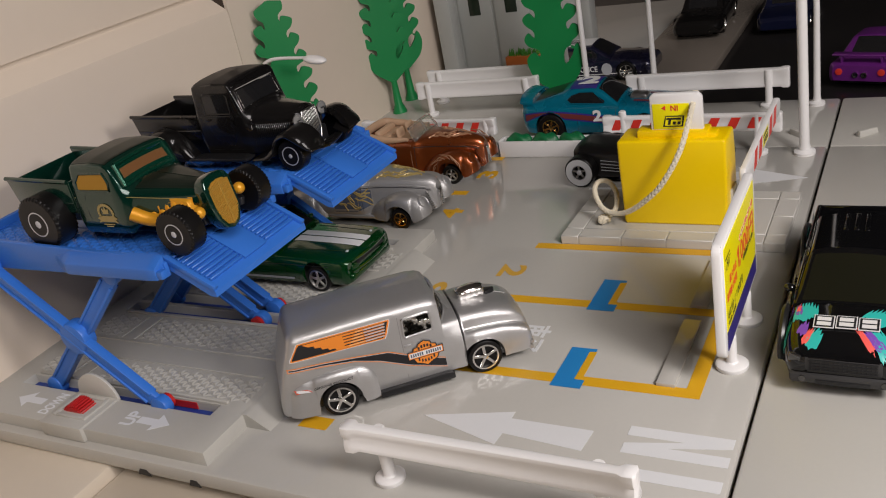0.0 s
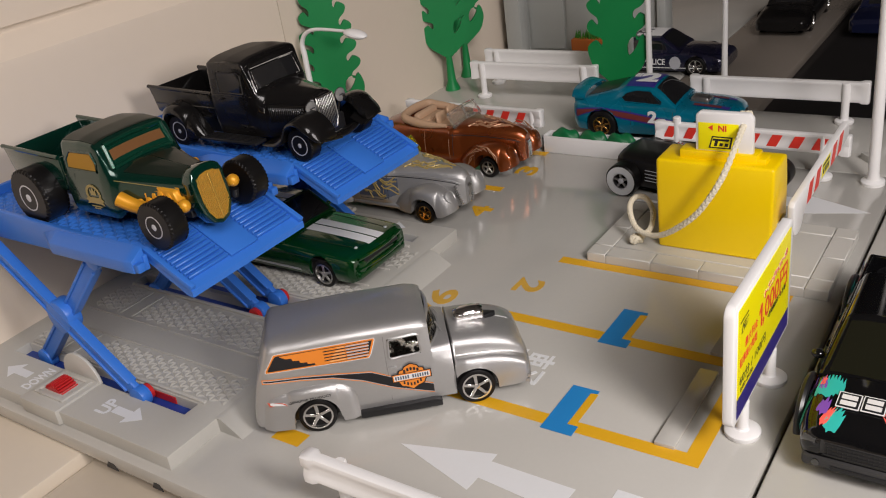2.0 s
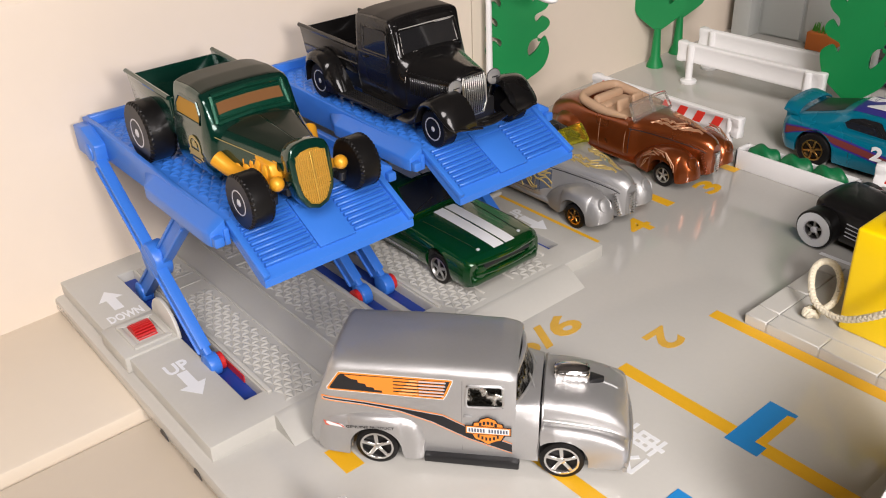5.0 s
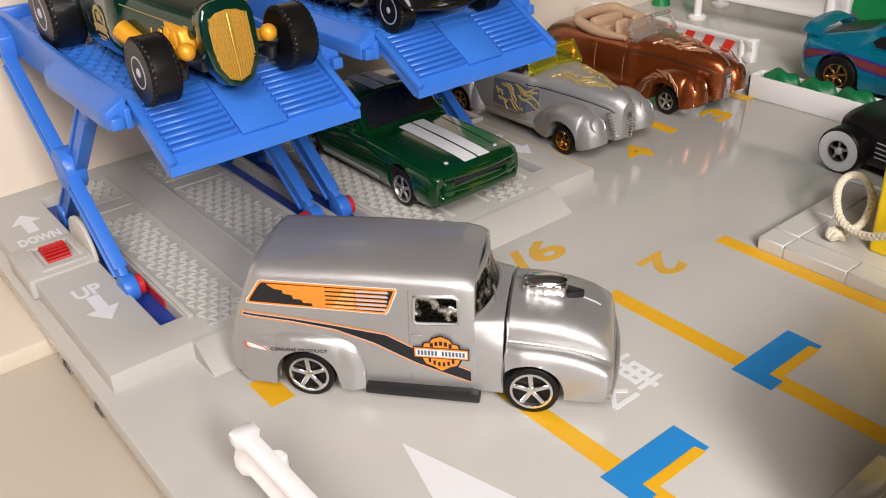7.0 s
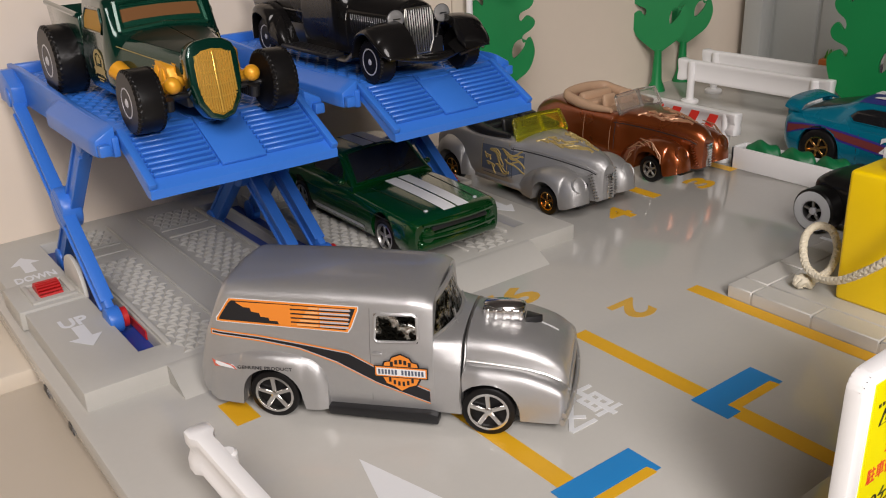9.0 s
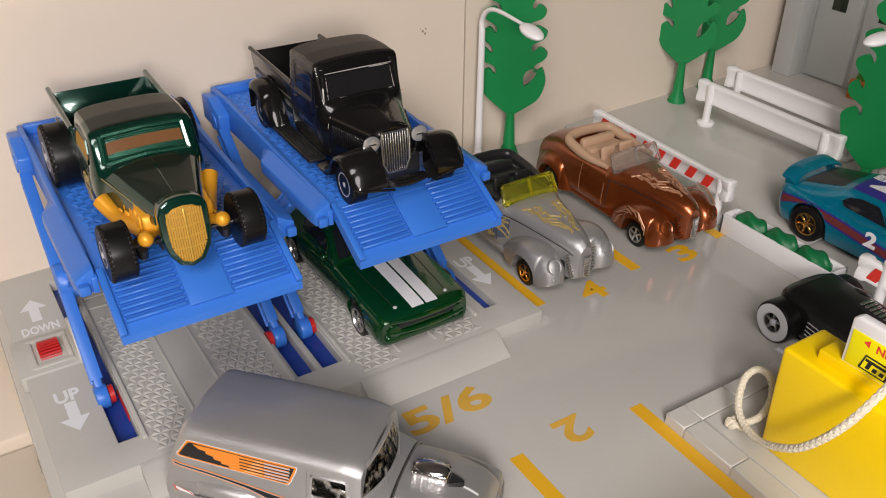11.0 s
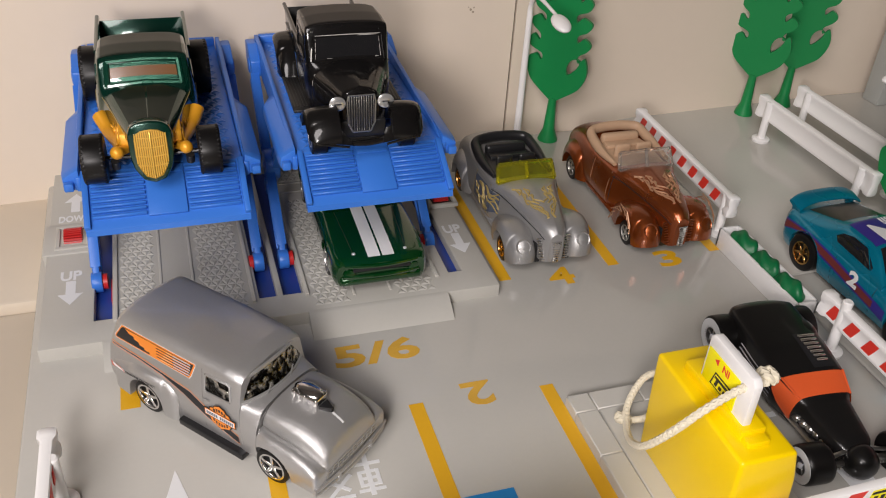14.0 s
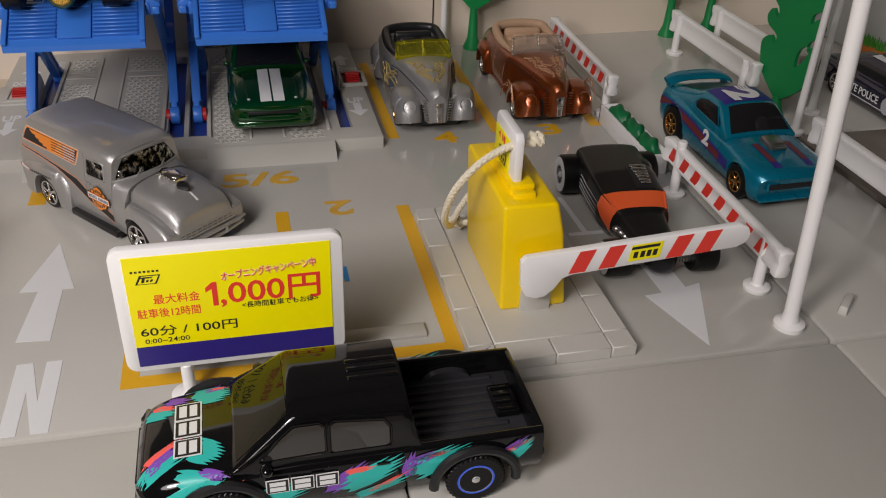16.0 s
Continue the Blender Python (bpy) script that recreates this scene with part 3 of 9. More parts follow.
m = T(1.812, -4.98, 4.2, 90, 0, -90) @ T(0, 0, 0, 0, 0, 180)
text_mesh(bm, "IN", 0.26, m, 0.006, 0.006)
part("label_word", bm, INK_RED, card, "red printed word")
bm = B()
prism(bm, [(0, 0), (0.14, 0.09), (0.14, -0.09)], 0.006, T(1.813, -4.42, 4.12, 90, 0, -90))
part("label_arrow", bm, INK_RED, card, "red printed arrow")
bm = B()
prism(bm, [(0, 0), (0.66, 0.0), (0.72, 0.38), (0.1, 0.38)], 0.006, T(1.813, -4.44, 3.48, 90, 0, -90))
logo = part("label_logo", bm, INK_BLACK, card, "black slanted logo block")
bm = B()
prism(bm, [(0.06, 0.04), (0.61, 0.04), (0.66, 0.34), (0.13, 0.34)], 0.006, T(1.807, -4.44, 3.48, 90, 0, -90))
part("logo_field", bm, INK_YELLOW, logo, "yellow field of the logo")
bm = B()
for o in ([(0.12, 0.24), (0.6, 0.24), (0.62, 0.31), (0.14, 0.31)], [(0.16, 0.07), (0.25, 0.07), (0.29, 0.24), (0.2, 0.24)], [(0.32, 0.08), (0.42, 0.08), (0.44, 0.18), (0.34, 0.18)], [(0.48, 0.08), (0.58, 0.08), (0.6, 0.18), (0.5, 0.18)]):
    prism(bm, o, 0.004, T(1.801, -4.44, 3.48, 90, 0, -90))
part("logo_mark", bm, INK_BLACK, logo, "black bars of a logo")
# rope with a knot at each end
rope_pts = [(2.42, -5.42, 4.24), (2.15, -5.44, 4.27), (1.7, -5.46, 4.2), (1.1, -5.44, 3.84), (0.62, -5.28, 3.2), (0.46, -4.96, 2.54), (0.48, -4.48, 1.84), (0.66, -3.88, 1.26), (0.92, -3.28, 0.8), (1.18, -2.72, 0.58), (1.45, -2.2, 0.62), (1.8, -1.86, 0.86), (2.15, -1.7, 1.1), (2.42, -1.8, 1.26), (2.48, -2.12, 1.22), (2.3, -2.42, 0.9), (1.95, -2.5, 0.5), (1.66, -2.36, 0.3), (1.5, -2.24, 0.26)]


def smooth_path(pts, k=6):
    pts = [Vector(p) for p in pts]
    out = []
    for i in range(len(pts) - 1):
        a, b, c, d = pts[max(i - 1, 0)], pts[i], pts[i + 1], pts[min(i + 2, len(pts) - 1)]
        for j in range(k):
            t = j / k
            out.append(0.5 * (2 * b + (c - a) * t + (2 * a - 5 * b + 4 * c - d) * t * t + (3 * b - a - 3 * c + d) * t ** 3))
    return out + [pts[-1]]


rope = thing("rope", at(0, 0, 0.3), "braided cream cord looped from the ticket machine", "rope")
line = smooth_path(rope_pts, 12)
for ph in range(6):
    bm = B()
    strand = []
    for i, p in enumerate(line):
        d = (line[min(i + 1, len(line) - 1)] - line[max(i - 1, 0)]).normalized()
        a, b = frame_of(d)
        w = (1 if ph < 3 else -1) * i * 0.8 + ph * 2.094 + (1.0 if ph > 2 else 0)
        strand.append(p + (a * math.cos(w) + b * math.sin(w)) * 0.050)
    tube(bm, strand, 0.048, 6)
    part("strand", bm, ROPE, rope)
for c, r in (((2.5, -5.3, 4.3), 0.2), ((1.42, -2.2, 0.24), 0.2)):
    bm = B()
    for k in range(3):
        tube(bm, [(c[0] + 0.12 * math.cos(w + k) , c[1] + 0.13 * math.sin(w) , c[2] + 0.09 * math.sin(2 * w + k * 2)) for w in (i * 0.45 for i in range(15))], 0.085, 7)
    part("knot", bm, ROPE, rope, "tied cord knot")

# gate arm
arm = thing("gate_arm", at(1.8, -6.80, 1.84, -2.8, 0, -6.2), "white gate arm with red stripes", "barrier arm")
bm = B()
prism(bm, [(0.04, 0.30), (0.02, -0.45), (0.12, -0.72), (0.38, -0.84), (0.62, -0.82), (0.86, -0.64), (1.08, -0.36), (1.3, -0.30), (5.6, -0.26), (5.84, -0.16), (5.95, 0.06), (5.88, 0.28), (5.68, 0.40), (0.18, 0.42)], 0.2, T(0, 0, 0, 90), 0.04)
part("arm", bm, WHITE, arm)


def slant(x0, x1, z0, z1, lean=0.28):
    return [(x0, z0), (x1, z0), (x1 + lean, z1), (x0 + lean, z1)]


for x in (1.22, 1.98, 3.72, 4.46):
    bm = B()
    prism(bm, slant(x, x + 0.42, -0.24, 0.36, 0.3), 0.006, T(0, -0.204, 0, 90))
    part("stripe", bm, INK_RED, arm, "red painted stripe")
bm = B()
prism(bm, slant(2.74, 3.56, -0.16, 0.30, 0.10), 0.006, T(0, -0.203, 0, 90), 0)
plate_logo = part("logo", bm, INK_YELLOW, arm, "yellow logo plate")
bm = B()
prism(bm, slant(2.82, 3.54, 0.17, 0.25, 0.03), 0.006, T(0, -0.207, 0, 90), 0)
for x in (2.86, 3.04, 3.2, 3.36):
    prism(bm, slant(x, x + 0.11, -0.08, 0.10, 0.04), 0.006, T(0, -0.207, 0, 90), 0)
part("logo_mark", bm, INK_BLACK, plate_logo, "black shapes of a logo")


# ---- boards, barriers, rails, posts ----
def round_rect(w, h, r, n=5):
    o = []
    for cx, cy, a0 in ((w / 2 - r, h / 2 - r, 0), (-w / 2 + r, h / 2 - r, 90), (-w / 2 + r, -h / 2 + r, 180), (w / 2 - r, -h / 2 + r, 270)):
        o += [(cx + r * math.cos(radians(a0 + 90 * k / n)), cy + r * math.sin(radians(a0 + 90 * k / n))) for k in range(n + 1)]
    return o


def post(bm, x, y, z0, z1, r=0.14, disc=0.42):
    lathe(bm, [(disc - 0.02, z0), (disc, z0 + 0.03), (disc, z0 + 0.12), (disc - 0.05, z0 + 0.16), (r + 0.03, z0 + 0.165), (r, z0 + 0.2), (r, z1 - 0.04), (r - 0.04, z1)], T(x, y, 0), 24)


board = thing("price_board", at(-4.98, -7.92, 0, 0.4), "yellow price board in a white frame on two posts", "sign")
bm = B()
prism(bm, round_rect(4.75, 3.12, 0.25), 0.24, T(0, 0.12, 2.52, 90), 0.05)
part("frame", bm, WHITE, board)
bm = B()
box(bm, (0, -0.125, 2.62), (4.2, 0.02, 2.55))
part("panel", bm, INK_YELLOW, board, "yellow printed panel")
bm = B()
box(bm, (0, -0.127, 1.38), (4.2, 0.024, 0.52))
part("panel_band", bm, INK_NAVY, board, "dark blue printed band")
for x in (-1.15, 1.15):
    bm = B()
    post(bm, x, 0.0, 0, 1.0)
    part("post", bm, WHITE, board)


def board_text(body, x0, x1, z0, z1, mat, bold=0.02, tilt=0.0, out=0.139):
    bm = B()
    text_box(bm, body, x0, x1, z0, z1, T(0, -out, 0, 90), bold, 0.004)
    if tilt:
        bmesh.ops.transform(bm, matrix=T(0, 0, 0, 0, tilt), verts=bm.verts, space=T(-(x0 + x1) / 2, 0, -(z0 + z1) / 2))
    part("lettering", bm, mat, board)


board_text(",000円", -0.25, 1.86, 2.48, 3.15, INK_RED, 0.013)
bm = B()
prism(bm, [(-0.41, 2.54), (-0.41, 2.97), (-0.54, 2.90), (-0.54, 3.01), (-0.39, 3.14), (-0.30, 3.14), (-0.30, 2.54)], 0.004, T(0, -0.139, 0, 90))
part("lettering", bm, INK_RED, board)
board_text("最大料金", -1.60, -0.66, 2.72, 2.96, INK_RED, 0.008)
board_text("駐車後12時間", -1.96, -0.68, 2.38, 2.62, INK_RED, 0.008)
board_text("60分 / 100円", -1.96, 0.04, 1.90, 2.16, INK_BLACK, 0.008)
board_text("0:00~24:00", -1.90, -0.98, 1.72, 1.84, INK_BLACK, 0.008)
board_text("<長時間駐車でもお得>", 0.18, 1.80, 2.40, 2.56, INK_BLACK, 0.008)
board_text("オープニングキャンペーン中", -0.20, 1.78, 3.22, 3.45, INK_WHITE_PAPER, 0.05, -5, 0.1385)
board_text("オープニングキャンペーン中", -0.20, 1.78, 3.22, 3.45, INK_RED, 0.014, -5, 0.146)
bm = B()
prism(bm, slant(-1.90, -1.48, 3.24, 3.46, 0.1), 0.006, T(0, -0.137, 0, 90))
logo = part("logo", bm, INK_BLACK, board, "black slanted logo block")
bm = B()
prism(bm, slant(-1.85, -1.51, 3.26, 3.44, 0.09), 0.006, T(0, -0.142, 0, 90))
part("logo_field", bm, INK_YELLOW, logo, "yellow field of the logo")
bm = B()
for x0, x1, z0, z1 in ((-1.82, -1.56, 3.39, 3.425), (-1.78, -1.72, 3.29, 3.39), (-1.69, -1.64, 3.30, 3.36), (-1.61, -1.56, 3.30, 3.36)):
    prism(bm, slant(x0, x1, z0, z1, 0.03), 0.004, T(0, -0.147, 0, 90))
part("logo_mark", bm, INK_BLACK, logo, "black bars of a logo")
bm = B()
for k in range(7):
    box(bm, (-1.94 + k * 0.085, -0.139, 3.55), (0.05, 0.006, 0.045))
part("slogan_bars", bm, INK_BLACK, board, "tiny unreadable black words")


def barrier(p, q, label, stripes=None, posts=(0.12, 0.88), z0=0.98, z1=1.72, group="barriers"):
    """A white plastic barrier from p to q; stripes: which face is striped (+1: to the left of p to q)."""
    p, q = Vector((*p, 0)), Vector((*q, 0))
    L = (q - p).length
    rz = math.degrees(math.atan2(q.y - p.y, q.x - p.x))
    ob = thing("barrier" if stripes else "guard_rail", at(p.x, p.y, 0, rz), label, "barrier" if stripes else "guard rail", group)
    bm = B()
    zm = (z0 + z1) / 2
    lip = [(0.06, z0), (0.13, z0 + 0.03), (0.15, z0 + 0.09), (0.14, z0 + 0.15), (0.11, z0 + 0.22), (0.10, zm), (0.11, z1 - 0.22), (0.14, z1 - 0.15), (0.15, z1 - 0.09), (0.13, z1 - 0.03), (0.06, z1)]
    rings = []
    for x, k in ((0, 0.5), (0.05, 1.0), (0.28, 1.0), (0.4, 0.0), (L - 0.4, 0.0), (L - 0.28, 1.0), (L - 0.05, 1.0), (L, 0.5)):
        half = [(max(y, 0.21 * k) if 0.1 < y else max(y, 0.15 * k), zm + (z - zm) * (1 + 0.05 * (k == 1.0))) for y, z in lip]
        rings.append([Vector((x, -y, z)) for y, z in half] + [Vector((x, y, z)) for y, z in reversed(half)])
    skin(bm, rings)
    part("board", bm, WHITE, ob)
    for f in posts:
        bm = B()
        post(bm, f * L, -0.12 if not stripes or p.x < -5 else 0, 0, z1 + (0.22 if stripes and f < 0.5 and p.x > 0 else -0.04), 0.16, 0.38)
        part("post", bm, WHITE, ob)
    if stripes:
        n = int((L - 0.6) / 0.8)
        for k in range(n):
            bm = B()
            x = 0.35 + k * (L - 0.9) / n
            o = [(x, z0 + 0.1), (x + 0.36, z0 + 0.1), (x + 0.62, z1 - 0.1), (x + 0.26, z1 - 0.1)]
            if stripes > 0:
                prism(bm, o, 0.03, T(0, 0.142, 0, 90))
            else:
                prism(bm, o, 0.03, T(0, -0.112, 0, 90))
            part("stripe", bm, INK_RED, ob, "red painted stripe")
    return ob


barrier((9.45, 12.7), (9.32, 5.35), "white plastic barrier with red stripes beside a brown convertible", -1, (0.93,))
barrier((9.15, 0.15), (9.05, -7.15), "white plastic barrier with red stripes along the exit lane", -1, (0.12, 0.87))
barrier((-12.5, -7.3), (-12.5, -0.1), "white plastic barrier with red stripes at the plate's edge", -1, (0.12, 0.87), 0.9, 1.62)
barrier((15.3, 12.7), (15.45, 5.55), "plain white plastic guard rail behind the blue coupe", None, (0.1, 0.9), 0.95, 1.85, "guard rails")
barrier((17.6, 13.2), (17.75, 6.0), "plain white plastic guard rail before the grey building", None, (0.1, 0.9), 0.95, 1.85, "guard rails")
barrier((15.0, 0.8), (15.08, -6.65), "plain white plastic guard rail at the dark gap", None, (0.1, 0.88), 0.88, 1.76, "guard rails")


def street_lamp(x, y, h, dx, dy, label, out=4.0):
    """A white lamp post whose arm reaches out along (dx, dy)."""
    ob = thing("street_lamp", at(x, y, 0), label, "street lamp", "street lamps")
    bm = B()
    lathe(bm, [(0.34, 0), (0.34, 0.12), (0.18, 0.2), (0.15, 0.4), (0.12, h - 0.9)], None, 20)
    part("pole", bm, WHITE, ob)
    bm = B()
    pts = smooth_path([(0, 0, h - 0.95), (0.0, 0, h - 0.5), (dx * 0.35, dy * 0.35, h - 0.08), (dx * 1.1, dy * 1.1, h + 0.12), (dx * (out - 1.2), dy * (out - 1.2), h + 0.1)], 6)
    tube(bm, pts, [0.12 - 0.06 * i / len(pts) for i in range(len(pts))], 10)
    part("arm", bm, WHITE, ob)
    bm = B()
    ball(bm, (0, 0, 0), (0.6, 0.33, 0.18), 20, 12, T(dx * (out - 0.65), dy * (out - 0.65), h, 0, 9, math.degrees(math.atan2(dy, dx))))
    part("lamp_head", bm, WHITE, ob)
    return ob


street_lamp(4.75, 14.2, 6.2, -0.06, -0.96, "white plastic street lamp against the cream wall")
street_lamp(16.0, 3.15, 6.7, -0.99, 0.14, "white plastic street lamp behind the blue coupe")
street_lamp(17.75, 4.8, 6.7, 0.9, 0.43, "white plastic street lamp beside the police car")
street_lamp(19.06, 0.57, 6.4, -0.9, -0.44, "white plastic street lamp on the far road plate")
street_lamp(15.0, -7.78, 6.7, -0.9, -0.4, "white plastic street lamp at the corner of the plates")

arrow_sign = thing("arrow_sign", at(9.02, -7.95, 0, 0, 0, -4.0), "black arrow sign in a white frame on a tall post", "sign")
bm = B()
lathe(bm, [(0.4, 0), (0.4, 0.13), (0.24, 0.22), (0.19, 0.45), (0.19, 10.2)], None, 24)
part("post", bm, WHITE, arrow_sign)
bm = B()
prism(bm, round_rect(4.2, 4.2, 0.3), 0.26, T(0.9, 0.13, 11.56, 90), 0.05)
part("frame", bm, WHITE, arrow_sign)
bm = B()
box(bm, (0.9, -0.135, 10.76), (3.72, 0.02, 1.95))
part("panel", bm, INK_BLACK, arrow_sign, "black printed panel")
bm = B()
box(bm, (0.9, -0.135, 12.56), (3.72, 0.02, 1.65))
part("panel_top", bm, INK_YELLOW, arrow_sign, "yellow printed panel")
bm = B()
prism(bm, [(-0.5, 0), (0.1, 0.6), (0.42, 0.6), (0.05, 0.16), (1.0, 0.16), (1.0, -0.16), (0.05, -0.16), (0.42, -0.6), (0.1, -0.6)], 0.01, T(-0.34, -0.147, 10.76, 90))
part("arrow", bm, INK_YELLOW, arrow_sign, "yellow printed arrow")

# planter
planter = thing("planter", at(0, 0, 0), "white plastic planter trough with green bushes", "planter")
bm = B()
x0, x1, y0, y1, h = 8.82, 9.62, 0.72, 5.2, 0.74
for c, s in ((((x0 + x1) / 2, (y0 + y1) / 2, 0.12), (x1 - x0 - 0.1, y1 - y0 - 0.1, 0.2)), ((x0 + 0.05, (y0 + y1) / 2, h / 2), (0.1, y1 - y0, h)), ((x1 - 0.05, (y0 + y1) / 2, h / 2), (0.1, y1 - y0, h)), (((x0 + x1) / 2, y0 + 0.05, h / 2), (x1 - x0, 0.1, h)), (((x0 + x1) / 2, y1 - 0.05, h / 2), (x1 - x0, 0.1, h))):
    box(bm, c, s, 0.02)
part("trough", bm, WHITE, planter)
BUSH = material("dark_green_plastic", (0.003, 0.135, 0.042), 0.45, vary=0.15, scale=400)
for k in range(3):
    bm = B()
    y = 1.68 + k * 1.28
    rings = []
    for i in range(13):
        f = -1 + 2 * i / 12
        girth = math.sqrt(max(0.02, 1 - abs(f) ** 2.4))
        ring_pts = []
        for j in range(24):
            a = 2 * math.pi * j / 24
            swirl = 1 + 0.16 * math.sin(3 * a + 5.5 * f + k)
            ring_pts.append(Vector((9.22 + 0.33 * girth * swirl * math.cos(a), y + 0.66 * f, 0.60 + 0.40 * girth * swirl * math.sin(a))))
        rings.append(ring_pts)
    skin(bm, rings)
    part("bush", bm, BUSH, planter, "green moulded bush")


# flat plastic trees
def tree(x, y, h, w, rz, label, flip=1, stem=1.9):
    """A flat cut-out tree: curling fingers along both edges and a tear-shaped hole."""
    ob = thing("flat_tree", at(x, y, 0, rz), label, "toy tree", "flat trees")
    bm = B()
    girth = [(0, 0.14), (0.05, 0.5), (0.11, 0.86), (0.2, 1.0), (0.3, 1.0), (0.5, 0.9), (0.75, 0.68), (0.92, 0.4), (1.0, 0.15)]
    H = h - stem
    edges = {}
    for side in (1, -1):
        o = [(side * 0.13, stem - 0.1), (side * w * 0.46, stem + H * 0.035), (side * w * 0.8, stem + H * 0.09), (side * w * 0.97, stem + H * 0.16), (side * w, stem + H * 0.22)]
        n = 6
        for k in range(n):
            f = 0.235 + 0.72 * (k + (0.25 if side == flip else 0.0)) / n
            g = 0.72 / n
            r = w * lin(girth, f)
            bite = 0.62 + 0.08 * math.sin(k * 2.1 + side)
            o += [(side * r * (bite + 0.18), stem + H * (f + 0.02)), (side * r * bite, stem + H * (f - 0.012)), (side * r * (bite - 0.06), stem + H * (f + 0.008)), (side * r * bite, stem + H * (f + 0.035))]
            o += [(side * r * 0.88, stem + H * (f + 0.06)), (side * r * 1.0, stem + H * (f + g * 0.75)), (side * r * 0.98, stem + H * (f + g * 0.98))]
        edges[side] = o
    cx, cz = flip * w * 0.5, stem + H * 0.22
    hole = [(cx + flip * (0.16 * w * math.cos(t) * (1 + 0.4 * math.sin(t)) + 0.12 * w * math.sin(t)), cz + H * 0.055 * math.sin(t)) for t in (2 * math.pi * k / 12 for k in range(12))]
    outline = [p.to_2d() for p in smooth_path([(*p, 0) for p in edges[1]], 3)] + [Vector((0.08, h)), Vector((-0.08, h))] + [p.to_2d() for p in reversed(smooth_path([(*p, 0) for p in edges[-1]], 3))]
    sides = []
    for loop in (outline, hole):
        vs = [bm.verts.new((p[0], -0.08, p[1])) for p in loop]
        sides += [bm.edges.new((u, v)) for u, v in zip(vs, vs[1:] + vs[:1])]
    bmesh.ops.triangle_fill(bm, edges=sides, use_beauty=True)
    got = bmesh.ops.extrude_face_region(bm, geom=bm.faces[:])["geom"]
    bmesh.ops.translate(bm, vec=(0, 0.16, 0), verts=[v for v in got if isinstance(v, bmesh.types.BMVert)])
    part("crown", bm, GREEN_TREE, ob)
    bm = B()
    lathe(bm, [(0.42, 0), (0.4, 0.1), (0.24, 0.5), (0.16, stem)], None, 16)
    part("trunk", bm, GREEN_TREE, ob)
    return ob


tree(6.06, 13.95, 8.6, 1.28, -45, "flat green plastic tree close to the cream wall")
tree(16.0, 14.55, 8.8, 1.25, -45, "flat green plastic tree close to the cream wall")
tree(18.4, 15.05, 8.8, 1.25, -45, "flat green plastic tree close to the cream wall", 1)
tree(16.0, 4.72, 9.2, 1.42, -80, "flat green plastic tree behind the blue coupe", 1, 0.85)

# ---- toy cars: local x is ahead, y to the car's left, z up; lengths in cm ----
def pchip(keys, x):
    """Smooth value through (x, value) keys that never overshoots."""
    if x <= keys[0][0]:
        return keys[0][1]
    if x >= keys[-1][0]:
        return keys[-1][1]
    i = max(k for k in range(len(keys) - 1) if keys[k][0] <= x)
    (x0, y0), (x1, y1) = keys[i], keys[i + 1]
    h = x1 - x0
    d = (y1 - y0) / h

    def slope(j):
        if j == 0 or j == len(keys) - 1:
            return d
        a = (keys[j][1] - keys[j - 1][1]) / (keys[j][0] - keys[j - 1][0])
        b = (keys[j + 1][1] - keys[j][1]) / (keys[j + 1][0] - keys[j][0])
        return 0 if a * b <= 0 else 2 * a * b / (a + b)

    m0, m1, t = slope(i), slope(i + 1), (x - x0) / h
    return y0 * (2 * t ** 3 - 3 * t * t + 1) + h * m0 * (t ** 3 - 2 * t * t + t) + y1 * (3 * t * t - 2 * t ** 3) + h * m1 * (t ** 3 - t * t)


